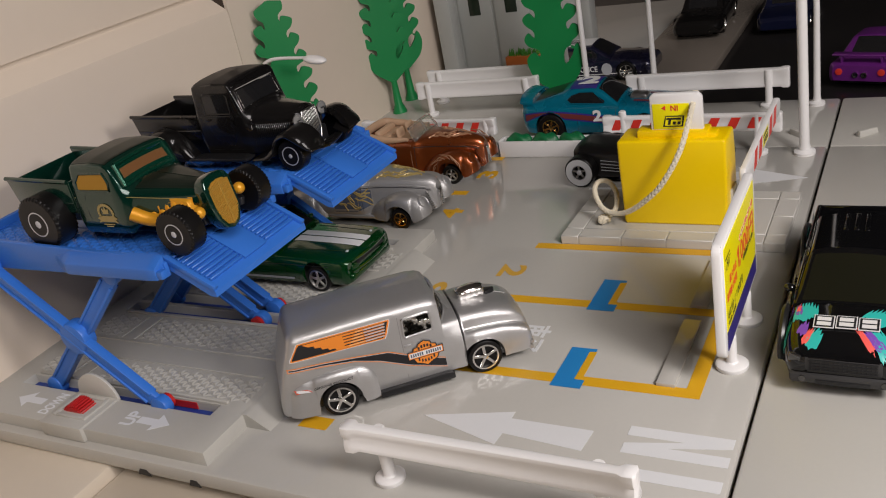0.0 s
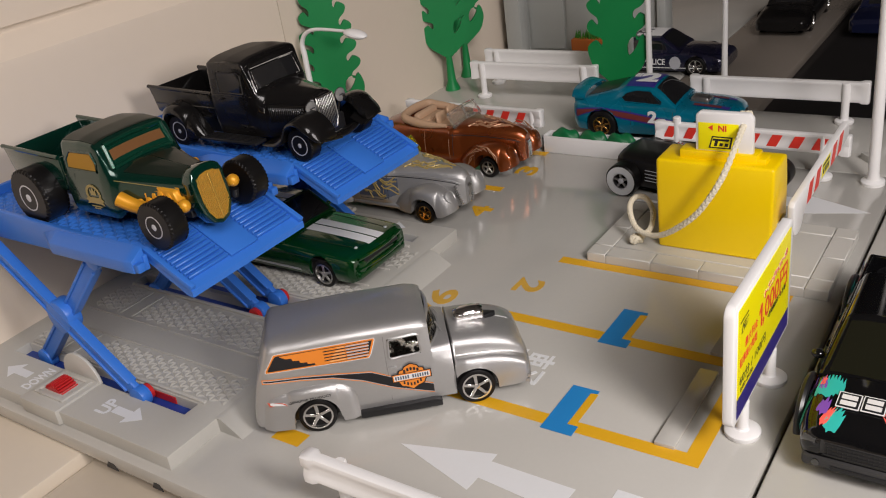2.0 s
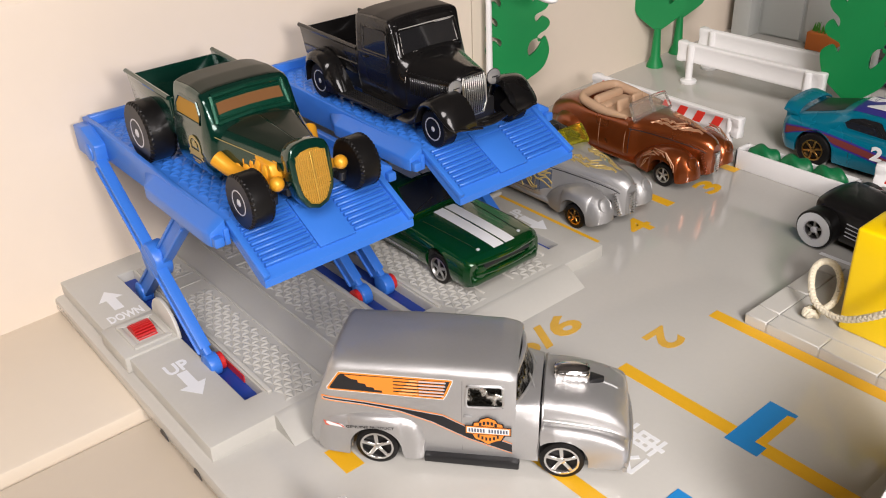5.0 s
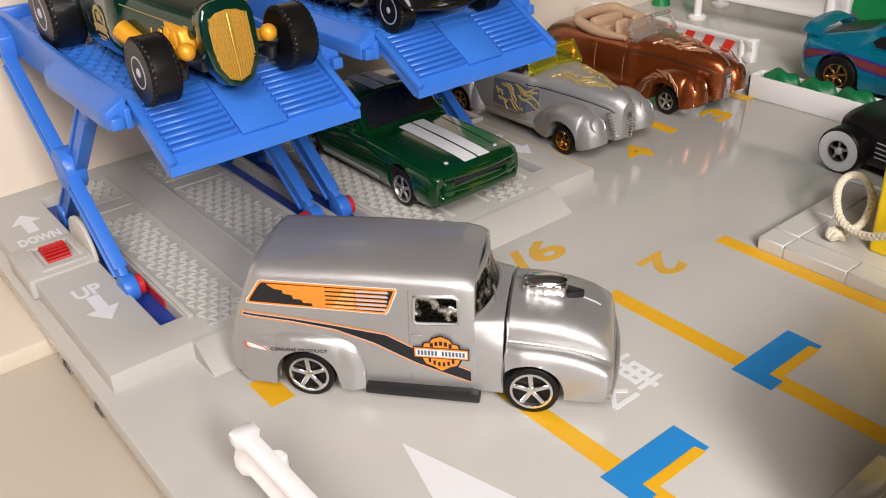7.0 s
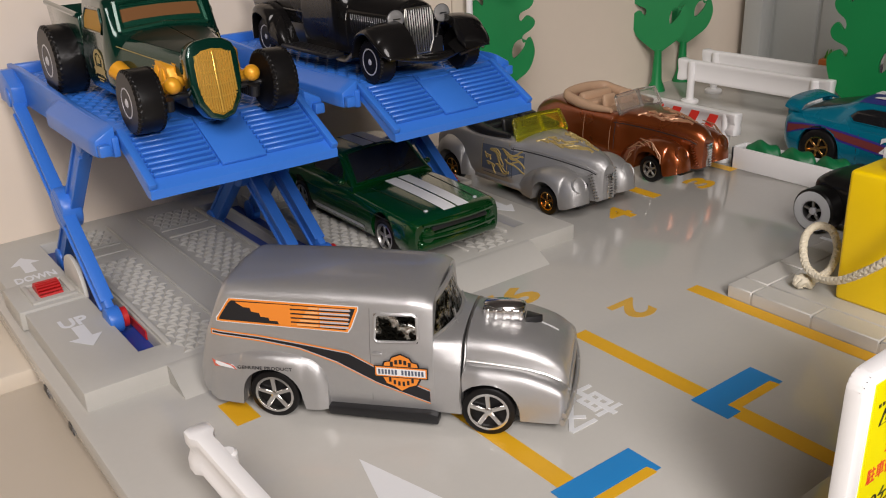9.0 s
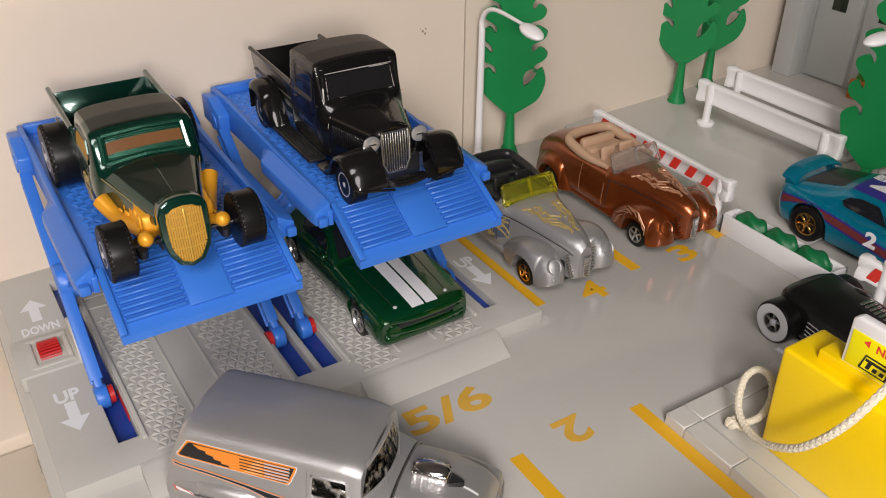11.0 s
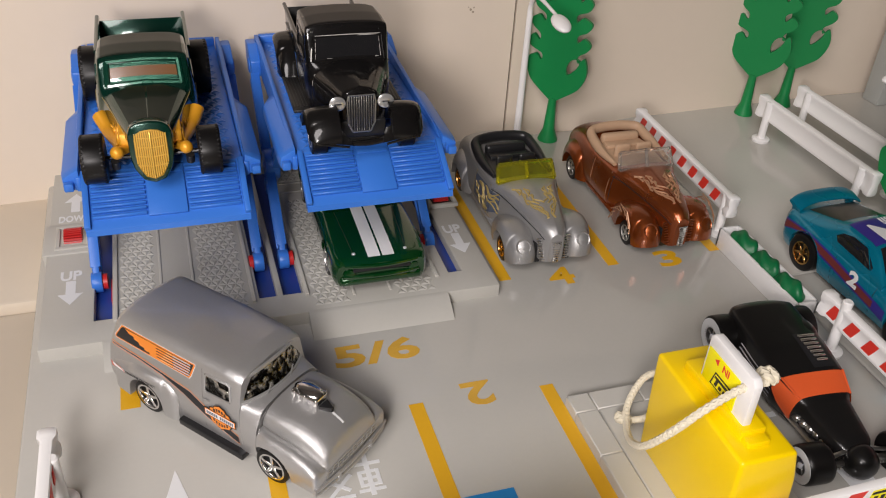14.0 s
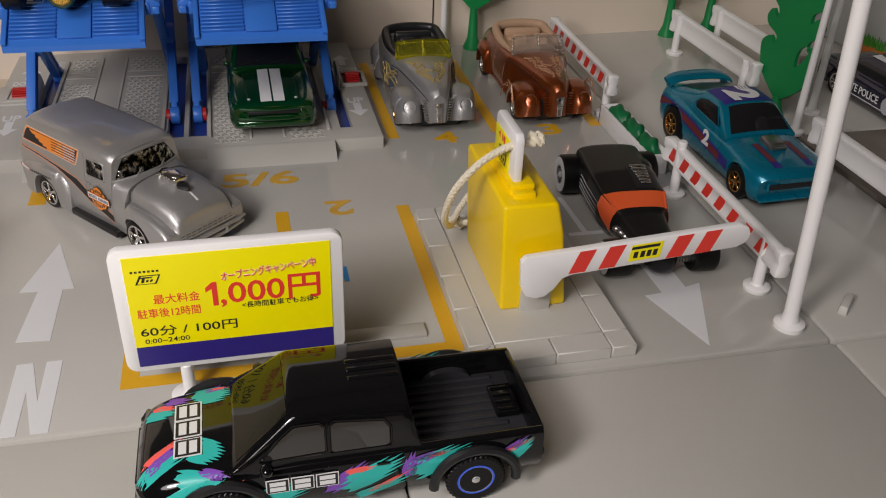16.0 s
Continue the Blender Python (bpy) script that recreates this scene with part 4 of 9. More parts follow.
class Shell:
    """A body lofted through half sections (y, z) from the sill to the middle of the top, with round wheel arches."""

    def __init__(self, keys, arches=(), fine=3, ease=True):
        self.keys, self.arches, self.fine, self.ease = keys, arches, fine, ease
        self.n = len(keys[0][1])

    def section(self, x):
        f = pchip if self.ease else lin
        pts = [Vector((f([(k, p[i][0]) for k, p in self.keys], x), f([(k, p[i][1]) for k, p in self.keys], x))) for i in range(self.n)]
        out = []
        for i in range(len(pts) - 1):
            a, b, c, d = pts[max(i - 1, 0)], pts[i], pts[i + 1], pts[min(i + 2, len(pts) - 1)]
            for j in range(self.fine):
                t = j / self.fine
                out.append(0.5 * (2 * b + (c - a) * t + (2 * a - 5 * b + 4 * c - d) * t * t + (3 * b - a - 3 * c + d) * t ** 3))
        out.append(pts[-1])
        out[-1].x = 0
        for xw, zw, r in self.arches:
            if abs(x - xw) < r:
                lift = zw + math.sqrt(r * r - (x - xw) ** 2)
                for p in out:
                    p.y = max(p.y, lift) if p.x > 0.3 else p.y
        for p in out:
            p.x = max(p.x, 0)
        return out

    def span(self):
        return self.keys[0][0], self.keys[-1][0]

    def stations(self, n=48):
        a, b = self.span()
        xs = {a + (b - a) * i / n for i in range(n + 1)}
        for xw, zw, r in self.arches:
            for w in range(0, 181, 10):
                v = xw + r * 0.9999 * math.cos(radians(w))
                if a < v < b:
                    xs.add(v)
            for v in (xw - r - 0.004, xw + r + 0.004):
                if a < v < b:
                    xs.add(v)
        out = []
        for x in sorted(xs):
            if not out or x - out[-1] > 0.003:
                out.append(x)
        return out

    def build(self, bm, n=48, caps=True):
        rings = []
        for x in self.stations(n):
            s = self.section(x)
            rings.append([Vector((x, -p.x, p.y)) for p in s] + [Vector((x, p.x, p.y)) for p in reversed(s[:-1])])
        rs = skin(bm, rings, False, False)
        if caps:
            bm.faces.new(rs[0]), bm.faces.new(list(reversed(rs[-1])))
        return self

    def side(self, x, z):
        s = self.section(x)
        best = 0.0
        for a, b in zip(s, s[1:]):
            lo, hi = sorted((a.y, b.y))
            if lo <= z <= hi:
                t = (z - a.y) / (b.y - a.y) if abs(b.y - a.y) > 1e-6 else 0
                best = max(best, a.x + (b.x - a.x) * t)
        return best if best > 0 else s[0].x

    def top(self, x, y):
        s = self.section(x)
        y = abs(y)
        for a, b in zip(reversed(s[:-1]), reversed(s[1:])):
            if b.x <= y <= a.x:
                return b.y + (a.y - b.y) * (y - b.x) / max(a.x - b.x, 1e-6)
        return s[-1].y


def grid(bm, rows):
    vs = [[bm.verts.new(p) for p in r] for r in rows]
    for a, b in zip(vs, vs[1:]):
        for i in range(len(a) - 1):
            bm.faces.new((a[i], a[i + 1], b[i + 1], b[i]))


def side_band(bm, sh, x0, x1, lo, hi, s, off=0.012, nx=24, nz=5):
    """A thin skin on the side of a shell between two heights; s: +1 left, -1 right."""
    rows = []
    for i in range(nx + 1):
        x = x0 + (x1 - x0) * i / nx
        a = lin(lo, x) if isinstance(lo, list) else lo
        b = lin(hi, x) if isinstance(hi, list) else hi
        rows.append([Vector((x, s * (sh.side(x, a + (b - a) * j / nz) + off), a + (b - a) * j / nz)) for j in range(nz + 1)])
    grid(bm, rows)


def top_band(bm, sh, x0, x1, lo, hi, off=0.012, nx=20, ny=8):
    """A thin skin on the top of a shell between two y."""
    rows = []
    for i in range(nx + 1):
        x = x0 + (x1 - x0) * i / nx
        a = lin(lo, x) if isinstance(lo, list) else lo
        b = lin(hi, x) if isinstance(hi, list) else hi
        rows.append([Vector((x, a + (b - a) * j / ny, sh.top(x, a + (b - a) * j / ny) + off)) for j in range(ny + 1)])
    grid(bm, rows)


def fender(bm, x0, x1, ztop, yout, yin, zb, s, arch=None, n=30, power=2.6):
    """A rounded mudguard along one side."""
    rings = []
    xs = [x0 + (x1 - x0) * i / n for i in range(n + 1)]
    if arch:
        xs += [arch[0] + arch[2] * 0.9999 * math.cos(radians(w)) for w in range(0, 181, 10)]
        xs = sorted(x for x in xs if x0 <= x <= x1)
    for x in xs:
        zt, yo = pchip(ztop, x), pchip(yout, x)
        z0 = pchip(zb, x) if isinstance(zb, list) else zb
        if arch and abs(x - arch[0]) < arch[2]:
            z0 = max(z0, arch[1] + math.sqrt(arch[2] ** 2 - (x - arch[0]) ** 2))
        z0 = min(z0, zt - 0.02)
        r = [(yin, z0), (yo, z0)]
        for k in range(0, 10):
            w = radians(90 * k / 9)
            r.append((yin + (yo - yin) * math.cos(w) ** (2 / power), z0 + (zt - z0) * math.sin(w) ** (2 / power)))
        rings.append([Vector((x, s * y, z)) for y, z in r])
    skin(bm, rings)


RUBBER = material("tyre_rubber", (0.006, 0.0055, 0.0055), 0.33, vary=0.2, scale=500, spec=0.3)
CHROME = material("chrome", (0.80, 0.79, 0.78), 0.16, 1.0)
DULL_CHROME = material("dull_chrome", (0.55, 0.54, 0.52), 0.3, 1.0)
CHROME_INSIDE = material("crumpled_chrome_interior", (0.5, 0.49, 0.46), 0.1, 1.0)
nt = CHROME_INSIDE.node_tree
cells, fold, place = nt.nodes.new("ShaderNodeTexNoise"), nt.nodes.new("ShaderNodeBump"), nt.nodes.new("ShaderNodeTexCoord")
cells.inputs["Scale"].default_value, cells.inputs["Detail"].default_value = 550, 3
fold.inputs["Strength"].default_value, fold.inputs["Distance"].default_value = 1.0, 0.0012
# black and bright patches in the colour stand for the chrome's reflections
dark = nt.nodes.new("ShaderNodeValToRGB")
dark.color_ramp.elements[0].position, dark.color_ramp.elements[0].color = 0.49, (0.012, 0.012, 0.01, 1)
dark.color_ramp.elements[1].position, dark.color_ramp.elements[1].color = 0.64, (0.75, 0.73, 0.68, 1)
nt.links.new(cells.outputs["Fac"], dark.inputs["Fac"]), nt.links.new(dark.outputs["Color"], nt.nodes["Principled BSDF"].inputs["Base Color"])
nt.links.new(place.outputs["Object"], cells.inputs["Vector"]), nt.links.new(cells.outputs["Fac"], fold.inputs["Height"]), nt.links.new(fold.outputs[0], nt.nodes["Principled BSDF"].inputs["Normal"])
RIM_DARK = material("dark_rim", (0.30, 0.295, 0.29), 0.28, 0.9)
RIM_GOLD = material("gold_rim", (0.62, 0.36, 0.12), 0.2, 1.0)
WHITEWALL = material("white_wheel", (0.62, 0.64, 0.66), 0.45)
BLACK_PLASTIC = material("black_plastic", (0.013, 0.013, 0.014), 0.35)


def wheel(parent, x, y, r, w, rim=None, spokes=5, face=0.62, ring_mat=None, tread=False, ring=(0.02, 0.38)):
    """A wheel whose middle is at (x, y); its outer face looks away from the car's middle line."""
    s = 1 if y > 0 else -1
    m = T(x, y, r, -90 * s)
    h = w / 2
    bm = B()
    prof = [(r * face, -h), (r * 0.9, -h), (r * 0.98, -h * 0.86), (r, -h * 0.6), (r, h * 0.6), (r * 0.98, h * 0.86), (r * 0.9, h), (r * face, h), (r * (face - 0.04), h * 0.55), (0, h * 0.5)]
    lathe(bm, prof, m, 32)
    if tread:
        for e in (-1, 1):
            rings = []
            for q, hi, lo in ((0.72, 1.004, 0.99), (0.76, 1.014, 0.985), (0.9, 1.005, 0.95), (1.02, 0.93, 0.9)):
                rings.append([m @ Vector((rr * math.cos(a), rr * math.sin(a), e * h * q)) for a, rr in ((2 * math.pi * k / 144, r * (hi if (k // 2) % 2 == 0 else lo)) for k in range(144))])
            skin(bm, rings)
    wob = part("wheel", bm, RUBBER, parent)
    rim = rim or CHROME
    bm = B()
    lathe(bm, [(r * face * 1.0, h * 0.62), (r * face * 1.02, h * 1.0), (r * face * 0.9, h * 1.02), (r * face * 0.86, h * 0.8), (r * face * 0.84, h * 0.58)], m, 28, False)
    for k in range(spokes):
        a = 2 * math.pi * (k + 0.3) / spokes
        box(bm, (r * face * 0.48, 0, 0), (r * face * 0.86, r * face * (0.9 / spokes + 0.06), h * 0.24), 0.012, m @ T(0, 0, h * 0.8, 0, 0, math.degrees(a)), 1)
    lathe(bm, [(r * 0.15, h * 0.6), (r * 0.15, h * 0.95), (r * 0.07, h * 1.05), (0, h * 1.06)], m, 14)
    rim_ob = part("rim", bm, rim, wob)
    if rim is RIM_DARK:
        bm = B()
        lathe(bm, [(r * face * 1.0, h * 0.9), (r * face * 1.04, h * 1.03), (r * face * 0.94, h * 1.04), (r * face * 0.92, h * 0.9)], m, 28, False)
        lathe(bm, [(r * 0.17, h * 0.7), (r * 0.16, h * 1.0), (r * 0.08, h * 1.1), (0, h * 1.1)], m, 12)
        part("rim_edge", bm, INK_SILVER, wob, "bright rim edge and hub")
    if ring_mat:
        bm = B()
        lathe(bm, [(r * (face + ring[0]), h * 1.0), (r * (face + ring[1]), h * 1.0), (r * (face + ring[1]), h * 1.04), (r * (face + ring[0]), h * 1.04)], m, 32, False)
        part("sidewall_ring", bm, ring_mat, wob)
    return wob


def wheels(parent, xf, xr, yf, yr, rf, rr, wf, wr, **kw):
    for x, y, r, w in ((xf, yf, rf, wf), (xf, -yf, rf, wf), (xr, yr, rr, wr), (xr, -yr, rr, wr)):
        wheel(parent, x, y, r, w, **kw)


def chassis(parent, x0, x1, hw, z0, z1, mat=None):
    bm = B()
    box(bm, ((x0 + x1) / 2, 0, (z0 + z1) / 2), (x1 - x0, 2 * hw, z1 - z0), 0.06)
    part("chassis", bm, mat or BLACK_PLASTIC, parent)


def paint(name, colour, metal=0.55, rough=0.32, coat=1.0, flake=0.0, spec=0.5):
    m = material(name, colour, rough, metal, vary=0.10, coat=coat, scale=500, spec=spec)
    if flake:
        nt = m.node_tree
        n, bp, c = nt.nodes.new("ShaderNodeTexNoise"), nt.nodes.new("ShaderNodeBump"), nt.nodes.new("ShaderNodeTexCoord")
        n.inputs["Scale"].default_value = 9000
        bp.inputs["Strength"].default_value, bp.inputs["Distance"].default_value = flake, 0.00005
        nt.links.new(c.outputs["Object"], n.inputs["Vector"]), nt.links.new(n.outputs["Fac"], bp.inputs["Height"]), nt.links.new(bp.outputs[0], nt.nodes["Principled BSDF"].inputs["Normal"])
    return m


PAINT_SILVER = paint("silver_paint", (0.475, 0.47, 0.465), 0.68, 0.33, 0.6, 1.0)
PAINT_PEWTER = paint("pewter_paint", (0.38, 0.375, 0.37), 0.62, 0.38, 0.5, 1.0)
PAINT_GREEN = paint("dark_green_paint", (0.002, 0.034, 0.022), 0.45, 0.18, 1.0, 0.1)
PAINT_GLITTER = paint("bright_green_paint", (0.004, 0.060, 0.034), 0.5, 0.25, 1.0, 0.6)
PAINT_ROOF = paint("dull_green_paint", (0.009, 0.015, 0.010), 0.0, 0.40, 0.2, 0.0, 0.25)
PAINT_BLACK = paint("black_paint", (0.006, 0.0055, 0.0055), 0.0, 0.27, 0.7, 0.0, 0.2)
PAINT_GLOSS = paint("gloss_black_paint", (0.004, 0.004, 0.0045), 0.0, 0.1, 1.0, 0.0, 0.08)
TRIM_GREY = material("dark_grey_plastic", (0.035, 0.034, 0.034), 0.5, vary=0.2, scale=900, bump=0.1)
BED_GREY = material("satin_black_plastic", (0.03, 0.03, 0.033), 0.3, vary=0.1, scale=600)
INK_BLUE = material("blue_print", (0.04, 0.12, 0.75), 0.35)
BARE = material("bare_metal", (0.50, 0.48, 0.45), 0.5, 0.3)
PAINT_MUSTANG = paint("racing_green_paint", (0.0015, 0.046, 0.008), 0.35, 0.18, 1.0, 0.1)
PAINT_BROWN = paint("copper_paint", (0.26, 0.060, 0.012), 0.75, 0.28, 0.8, 0.35)
PAINT_TEAL = paint("teal_paint", (0.0, 0.165, 0.26), 0.35, 0.26, 0.8, 0.15, 0.3)
PAINT_ORANGE = paint("orange_paint", (0.80, 0.12, 0.03), 0.1, 0.4, 0.4)
PAINT_MATT = paint("matt_black_paint", (0.008, 0.0075, 0.0075), 0.0, 0.33, 0.25, 0.0, 0.3)
PAINT_PURPLE = paint("purple_paint", (0.20, 0.028, 0.27), 0.4, 0.3, 1.0)
PAINT_NAVY = paint("navy_paint", (0.012, 0.012, 0.035), 0.3, 0.25, 1.0)
GOLD = material("gold_plastic", (0.72, 0.33, 0.02), 0.38, 0.25, vary=0.1)
GOLD_GRILLE = material("gold_chrome", (0.80, 0.50, 0.10), 0.3, 0.7)
TAN = material("tan_interior", (0.46, 0.30, 0.19), 0.6, vary=0.06)
INK_ORANGE = material("orange_print", (0.80, 0.25, 0.03), 0.4, 0.1)
INK_PEACH = material("pale_orange_print", (0.80, 0.42, 0.17), 0.4)
INK_WHITE = material("white_print", (0.72, 0.72, 0.72), 0.4)
INK_SILVER = material("silver_print", (0.55, 0.56, 0.60), 0.4, 0.3)
INK_GOLD = material("gold_print", (0.40, 0.30, 0.11), 0.4, 0.2)
INK_TEAL = material("teal_print", (0.03, 0.45, 0.40), 0.4)
INK_VIOLET = material("violet_print", (0.20, 0.07, 0.42), 0.4)
INK_CORAL = material("coral_print", (0.85, 0.12, 0.10), 0.4)
INK_MAROON = material("maroon_print", (0.16, 0.03, 0.03), 0.4, 0.2)
INK_GREYBLUE = material("greyblue_print", (0.10, 0.12, 0.17), 0.4, 0.3)
TINT = material("tinted_glass", (0.012, 0.012, 0.013), 0.05, spec=0.7)
CLEAR = material("clear_plastic", (0.85, 0.82, 0.78), 0.06, trans=0.92, ior=1.2)
CLEAR_YELLOW = material("yellow_clear_plastic", (0.90, 0.86, 0.10), 0.06, trans=0.93, ior=1.2)
INK_COPPER = material("pale_copper_print", (0.48, 0.26, 0.15), 0.4, 0.4)
WINDOW_GREY = material("grey_window", (0.02, 0.019, 0.018), 0.04, spec=1.0, coat=1.0)
INK_MARK = material("faded_red_print", (0.62, 0.12, 0.07), 0.4)
LAMP_LENS = material("silvered_lens", (0.58, 0.58, 0.57), 0.2, 0.7)
TINT_AMBER = material("amber_glass", (0.16, 0.075, 0.03), 0.22, spec=0.3)
# darker copy of the gold, with shade put into its colour
GOLD_SHADED = material("shaded_gold", (0.42, 0.22, 0.02), 0.5, 0.3)
PAINT_DULL_BLACK = paint("dull_black_paint", (0.016, 0.014, 0.013), 0.0, 0.45, 0.15, 0.0, 0.25)
# near-black glass; its faint yellow stands for the price board's reflection
SMOKE = material("smoked_plastic", (0.010, 0.010, 0.006), 0.05, spec=0.3)


def frame_panel(bm, pts, w, d):
    """A flat frame of bar width w and depth d round a quadrilateral of 3D points."""
    c = sum((Vector(p) for p in pts), Vector()) / len(pts)
    for a, b in zip(pts, pts[1:] + pts[:1]):
        tube(bm, [Vector(a), Vector(b)], w, 8)


def stretch(ob, kx, ky=1.0, kz=1.0, skip=()):
    """Scale all parts of a car but its wheels."""
    done = set()
    for o in ob.children_recursive:
        if skip and o.name.startswith(skip):
            continue
        if o.name.startswith(("wheel", "rim", "sidewall")) and not o.name.startswith("wheel_box"):
            continue
        if o.data and o.data.name not in done:
            done.add(o.data.name)
            o.data.transform(Matrix.Diagonal((kx, ky, kz, 1)))


# ---- silver panel van ----
def sheet(bm, low, high, n=1):
    """A bent pane between two lines of points."""
    grid(bm, [[Vector(p).lerp(Vector(q), j / n) for p, q in zip(low, high)] for j in range(n + 1)])


def bow(x_mid, x_end, hw, z_mid, z_end, n=12):
    """Points across the car, bowed forward in the middle."""
    return [Vector((x_mid + (x_end - x_mid) * (f * f), hw * f, z_mid + (z_end - z_mid) * f * f)) for f in (-1 + 2 * i / n for i in range(n + 1))]


def side_line(bm, sh, pts, s, r=0.012, off=0.0, closed=False):
    """A thin raised line along (x, z) points on the side of a shell."""
    p = [Vector((x, s * (sh.side(x, z) + off), z)) for x, z in pts]
    tube(bm, p + (p[:1] if closed else []), r, 6)


def build_van():
    ob = thing("panel_van", at(-7.98, 0.89, 0, -49.0), "silver toy panel van with orange and black side graphics", "toy van")
    up = [(1.18, 0.32), (1.23, 0.7), (1.25, 1.15), (1.24, 1.5), (1.22, 1.8)]
    body = Shell([
        (-3.68, [(1.0, 0.36), (1.04, 0.42), (1.06, 0.5), (1.06, 0.56), (1.05, 0.62), (1.02, 0.68), (0.92, 0.72), (0.6, 0.75), (0, 0.76)]),
        (-3.60, [(1.1, 0.33), (1.15, 0.48), (1.17, 0.66), (1.17, 0.82), (1.15, 0.95), (1.11, 1.04), (1.0, 1.10), (0.66, 1.14), (0, 1.16)]),
        (-3.42, [(1.15, 0.32), (1.2, 0.6), (1.22, 0.95), (1.21, 1.25), (1.2, 1.5), (1.17, 1.62), (1.08, 1.69), (0.72, 1.74), (0, 1.76)]),
        (-3.08, up + [(1.15, 2.28), (1.07, 2.48), (0.78, 2.62), (0, 2.68)]),
        (-2.95, up + [(1.16, 2.35), (1.085, 2.56), (0.8, 2.69), (0, 2.75)]),
        (-1.0, up + [(1.165, 2.40), (1.09, 2.60), (0.8, 2.73), (0, 2.80)]),
        (0.65, up + [(1.16, 2.38), (1.08, 2.57), (0.8, 2.69), (0, 2.75)]),
        (0.95, up[:4] + [(1.2, 1.8), (1.13, 2.33), (1.06, 2.51), (0.8, 2.63), (0, 2.69)]),
        (1.06, up[:4] + [(1.18, 1.8), (1.09, 2.28), (1.02, 2.45), (0.78, 2.56), (0, 2.62)]),
    ], [(-2.08, 0.5, 0.60)], ease=False)
    bm = B()
    body.build(bm, 60)
    part("body", bm, PAINT_SILVER, ob)
    cowl = Shell([
        (0.98, [(1.18, 0.32), (1.22, 0.7), (1.24, 1.1), (1.23, 1.4), (1.2, 1.62), (1.12, 1.78), (0.9, 1.84), (0.5, 1.88), (0, 1.9)]),
        (1.56, [(1.2, 0.32), (1.24, 0.7), (1.25, 1.05), (1.2, 1.32), (1.1, 1.52), (1.0, 1.7), (0.8, 1.8), (0.45, 1.86), (0, 1.88)]),
    ], (), ease=False)
    bm = B()
    cowl.build(bm, 8)
    part("cowl", bm, PAINT_SILVER, ob)
    hood = Shell([
        (1.60, [(1.26, 0.34), (1.3, 0.7), (1.3, 1.0), (1.25, 1.22), (1.14, 1.33), (1.01, 1.37), (0.97, 1.64), (0.7, 1.82), (0, 1.9)]),
        (1.95, [(1.3, 0.34), (1.36, 0.7), (1.38, 1.0), (1.33, 1.25), (1.20, 1.36), (1.02, 1.36), (0.98, 1.64), (0.7, 1.81), (0, 1.88)]),
        (2.6, [(1.3, 0.34), (1.37, 0.7), (1.39, 1.0), (1.34, 1.24), (1.20, 1.33), (1.02, 1.32), (0.97, 1.57), (0.68, 1.74), (0, 1.81)]),
        (3.20, [(1.30, 0.34), (1.38, 0.66), (1.40, 0.92), (1.36, 1.13), (1.22, 1.21), (1.02, 1.20), (0.95, 1.43), (0.66, 1.58), (0, 1.64)]),
        (3.52, [(1.30, 0.36), (1.38, 0.6), (1.40, 0.84), (1.37, 1.01), (1.24, 1.08), (1.00, 1.07), (0.92, 1.26), (0.62, 1.40), (0, 1.46)]),
        (3.62, [(1.26, 0.40), (1.34, 0.6), (1.36, 0.80), (1.33, 0.95), (1.20, 1.01), (0.98, 1.0), (0.89, 1.16), (0.60, 1.28), (0, 1.34)]),
        (3.66, [(1.18, 0.46), (1.26, 0.6), (1.28, 0.75), (1.25, 0.88), (1.13, 0.95), (0.95, 0.99), (0.83, 1.07), (0.55, 1.15), (0, 1.20)]),
    ], [(2.08, 0.5, 0.60)])
    bm = B()
    hood.build(bm, 50)
    part("bonnet", bm, PAINT_SILVER, ob)
    # duller line along each crease draws the shade between bonnet and wing
    for s in (-1, 1):
        bm = B()
        tube(bm, [Vector((x, s * (y + 0.02), z)) for x, y, z in ((1.62, 1.02, 1.38), (2.2, 1.03, 1.35), (2.8, 1.02, 1.29), (3.2, 1.01, 1.21), (3.5, 0.99, 1.09))], 0.012, 5)
        part("bonnet_crease", bm, DULL_CHROME, ob, "drawn line standing for shade in the crease beside the bonnet")
    bm = B()
    side = [(1.18, 0.36), (1.25, 0.75), (1.26, 1.1), (1.2, 1.34), (1.09, 1.48), (1.0, 1.68), (0.75, 1.82), (0.4, 1.88), (0, 1.9)]
    gap = [Vector((1.585 - 0.05 * math.sin(3 * z), -y, z)) for y, z in side] + [Vector((1.585 - 0.05 * math.sin(3 * z), y, z)) for y, z in reversed(side[:-1])]
    tube(bm, gap, 0.02, 6)
    part("bonnet_gap", bm, RIM_DARK, ob, "dark gap behind the bonnet")
    for s in (-1, 1):
        bm = B()
        fender(bm, -3.5, -0.92, [(-3.5, 0.9), (-3.3, 1.2), (-2.8, 1.36), (-2.08, 1.42), (-1.4, 1.36), (-1.08, 1.16), (-0.92, 0.7)], [(-3.5, 1.15), (-3.2, 1.34), (-2.1, 1.42), (-1.2, 1.4), (-0.92, 1.28)], 1.05, 0.28, s, (-2.08, 0.5, 0.60), 36, 3.6)
        guard = part("rear_mudguard", bm, PAINT_SILVER, ob)
        bm = B()
        text_box(bm, "GENUINE PRODUCT", -2.72, -1.62, 0, 0.07, T(0, s * 1.425, 1.15, 90, -1.5) if s < 0 else T(-4.34, s * 1.425, 1.15, 90, 0, 180), 0.002)
        part("small_print", bm, INK_BLACK, guard, "black words on the mudguard")
        bm = B()
        prism(bm, [(-3.22, 0.09), (-3.16, 0.10), (-2.82, 0.03), (-2.76, -0.06), (-2.9, -0.04), (-3.12, 0.0)], 0.006, T(0, s * 1.385, 1.10, 90))
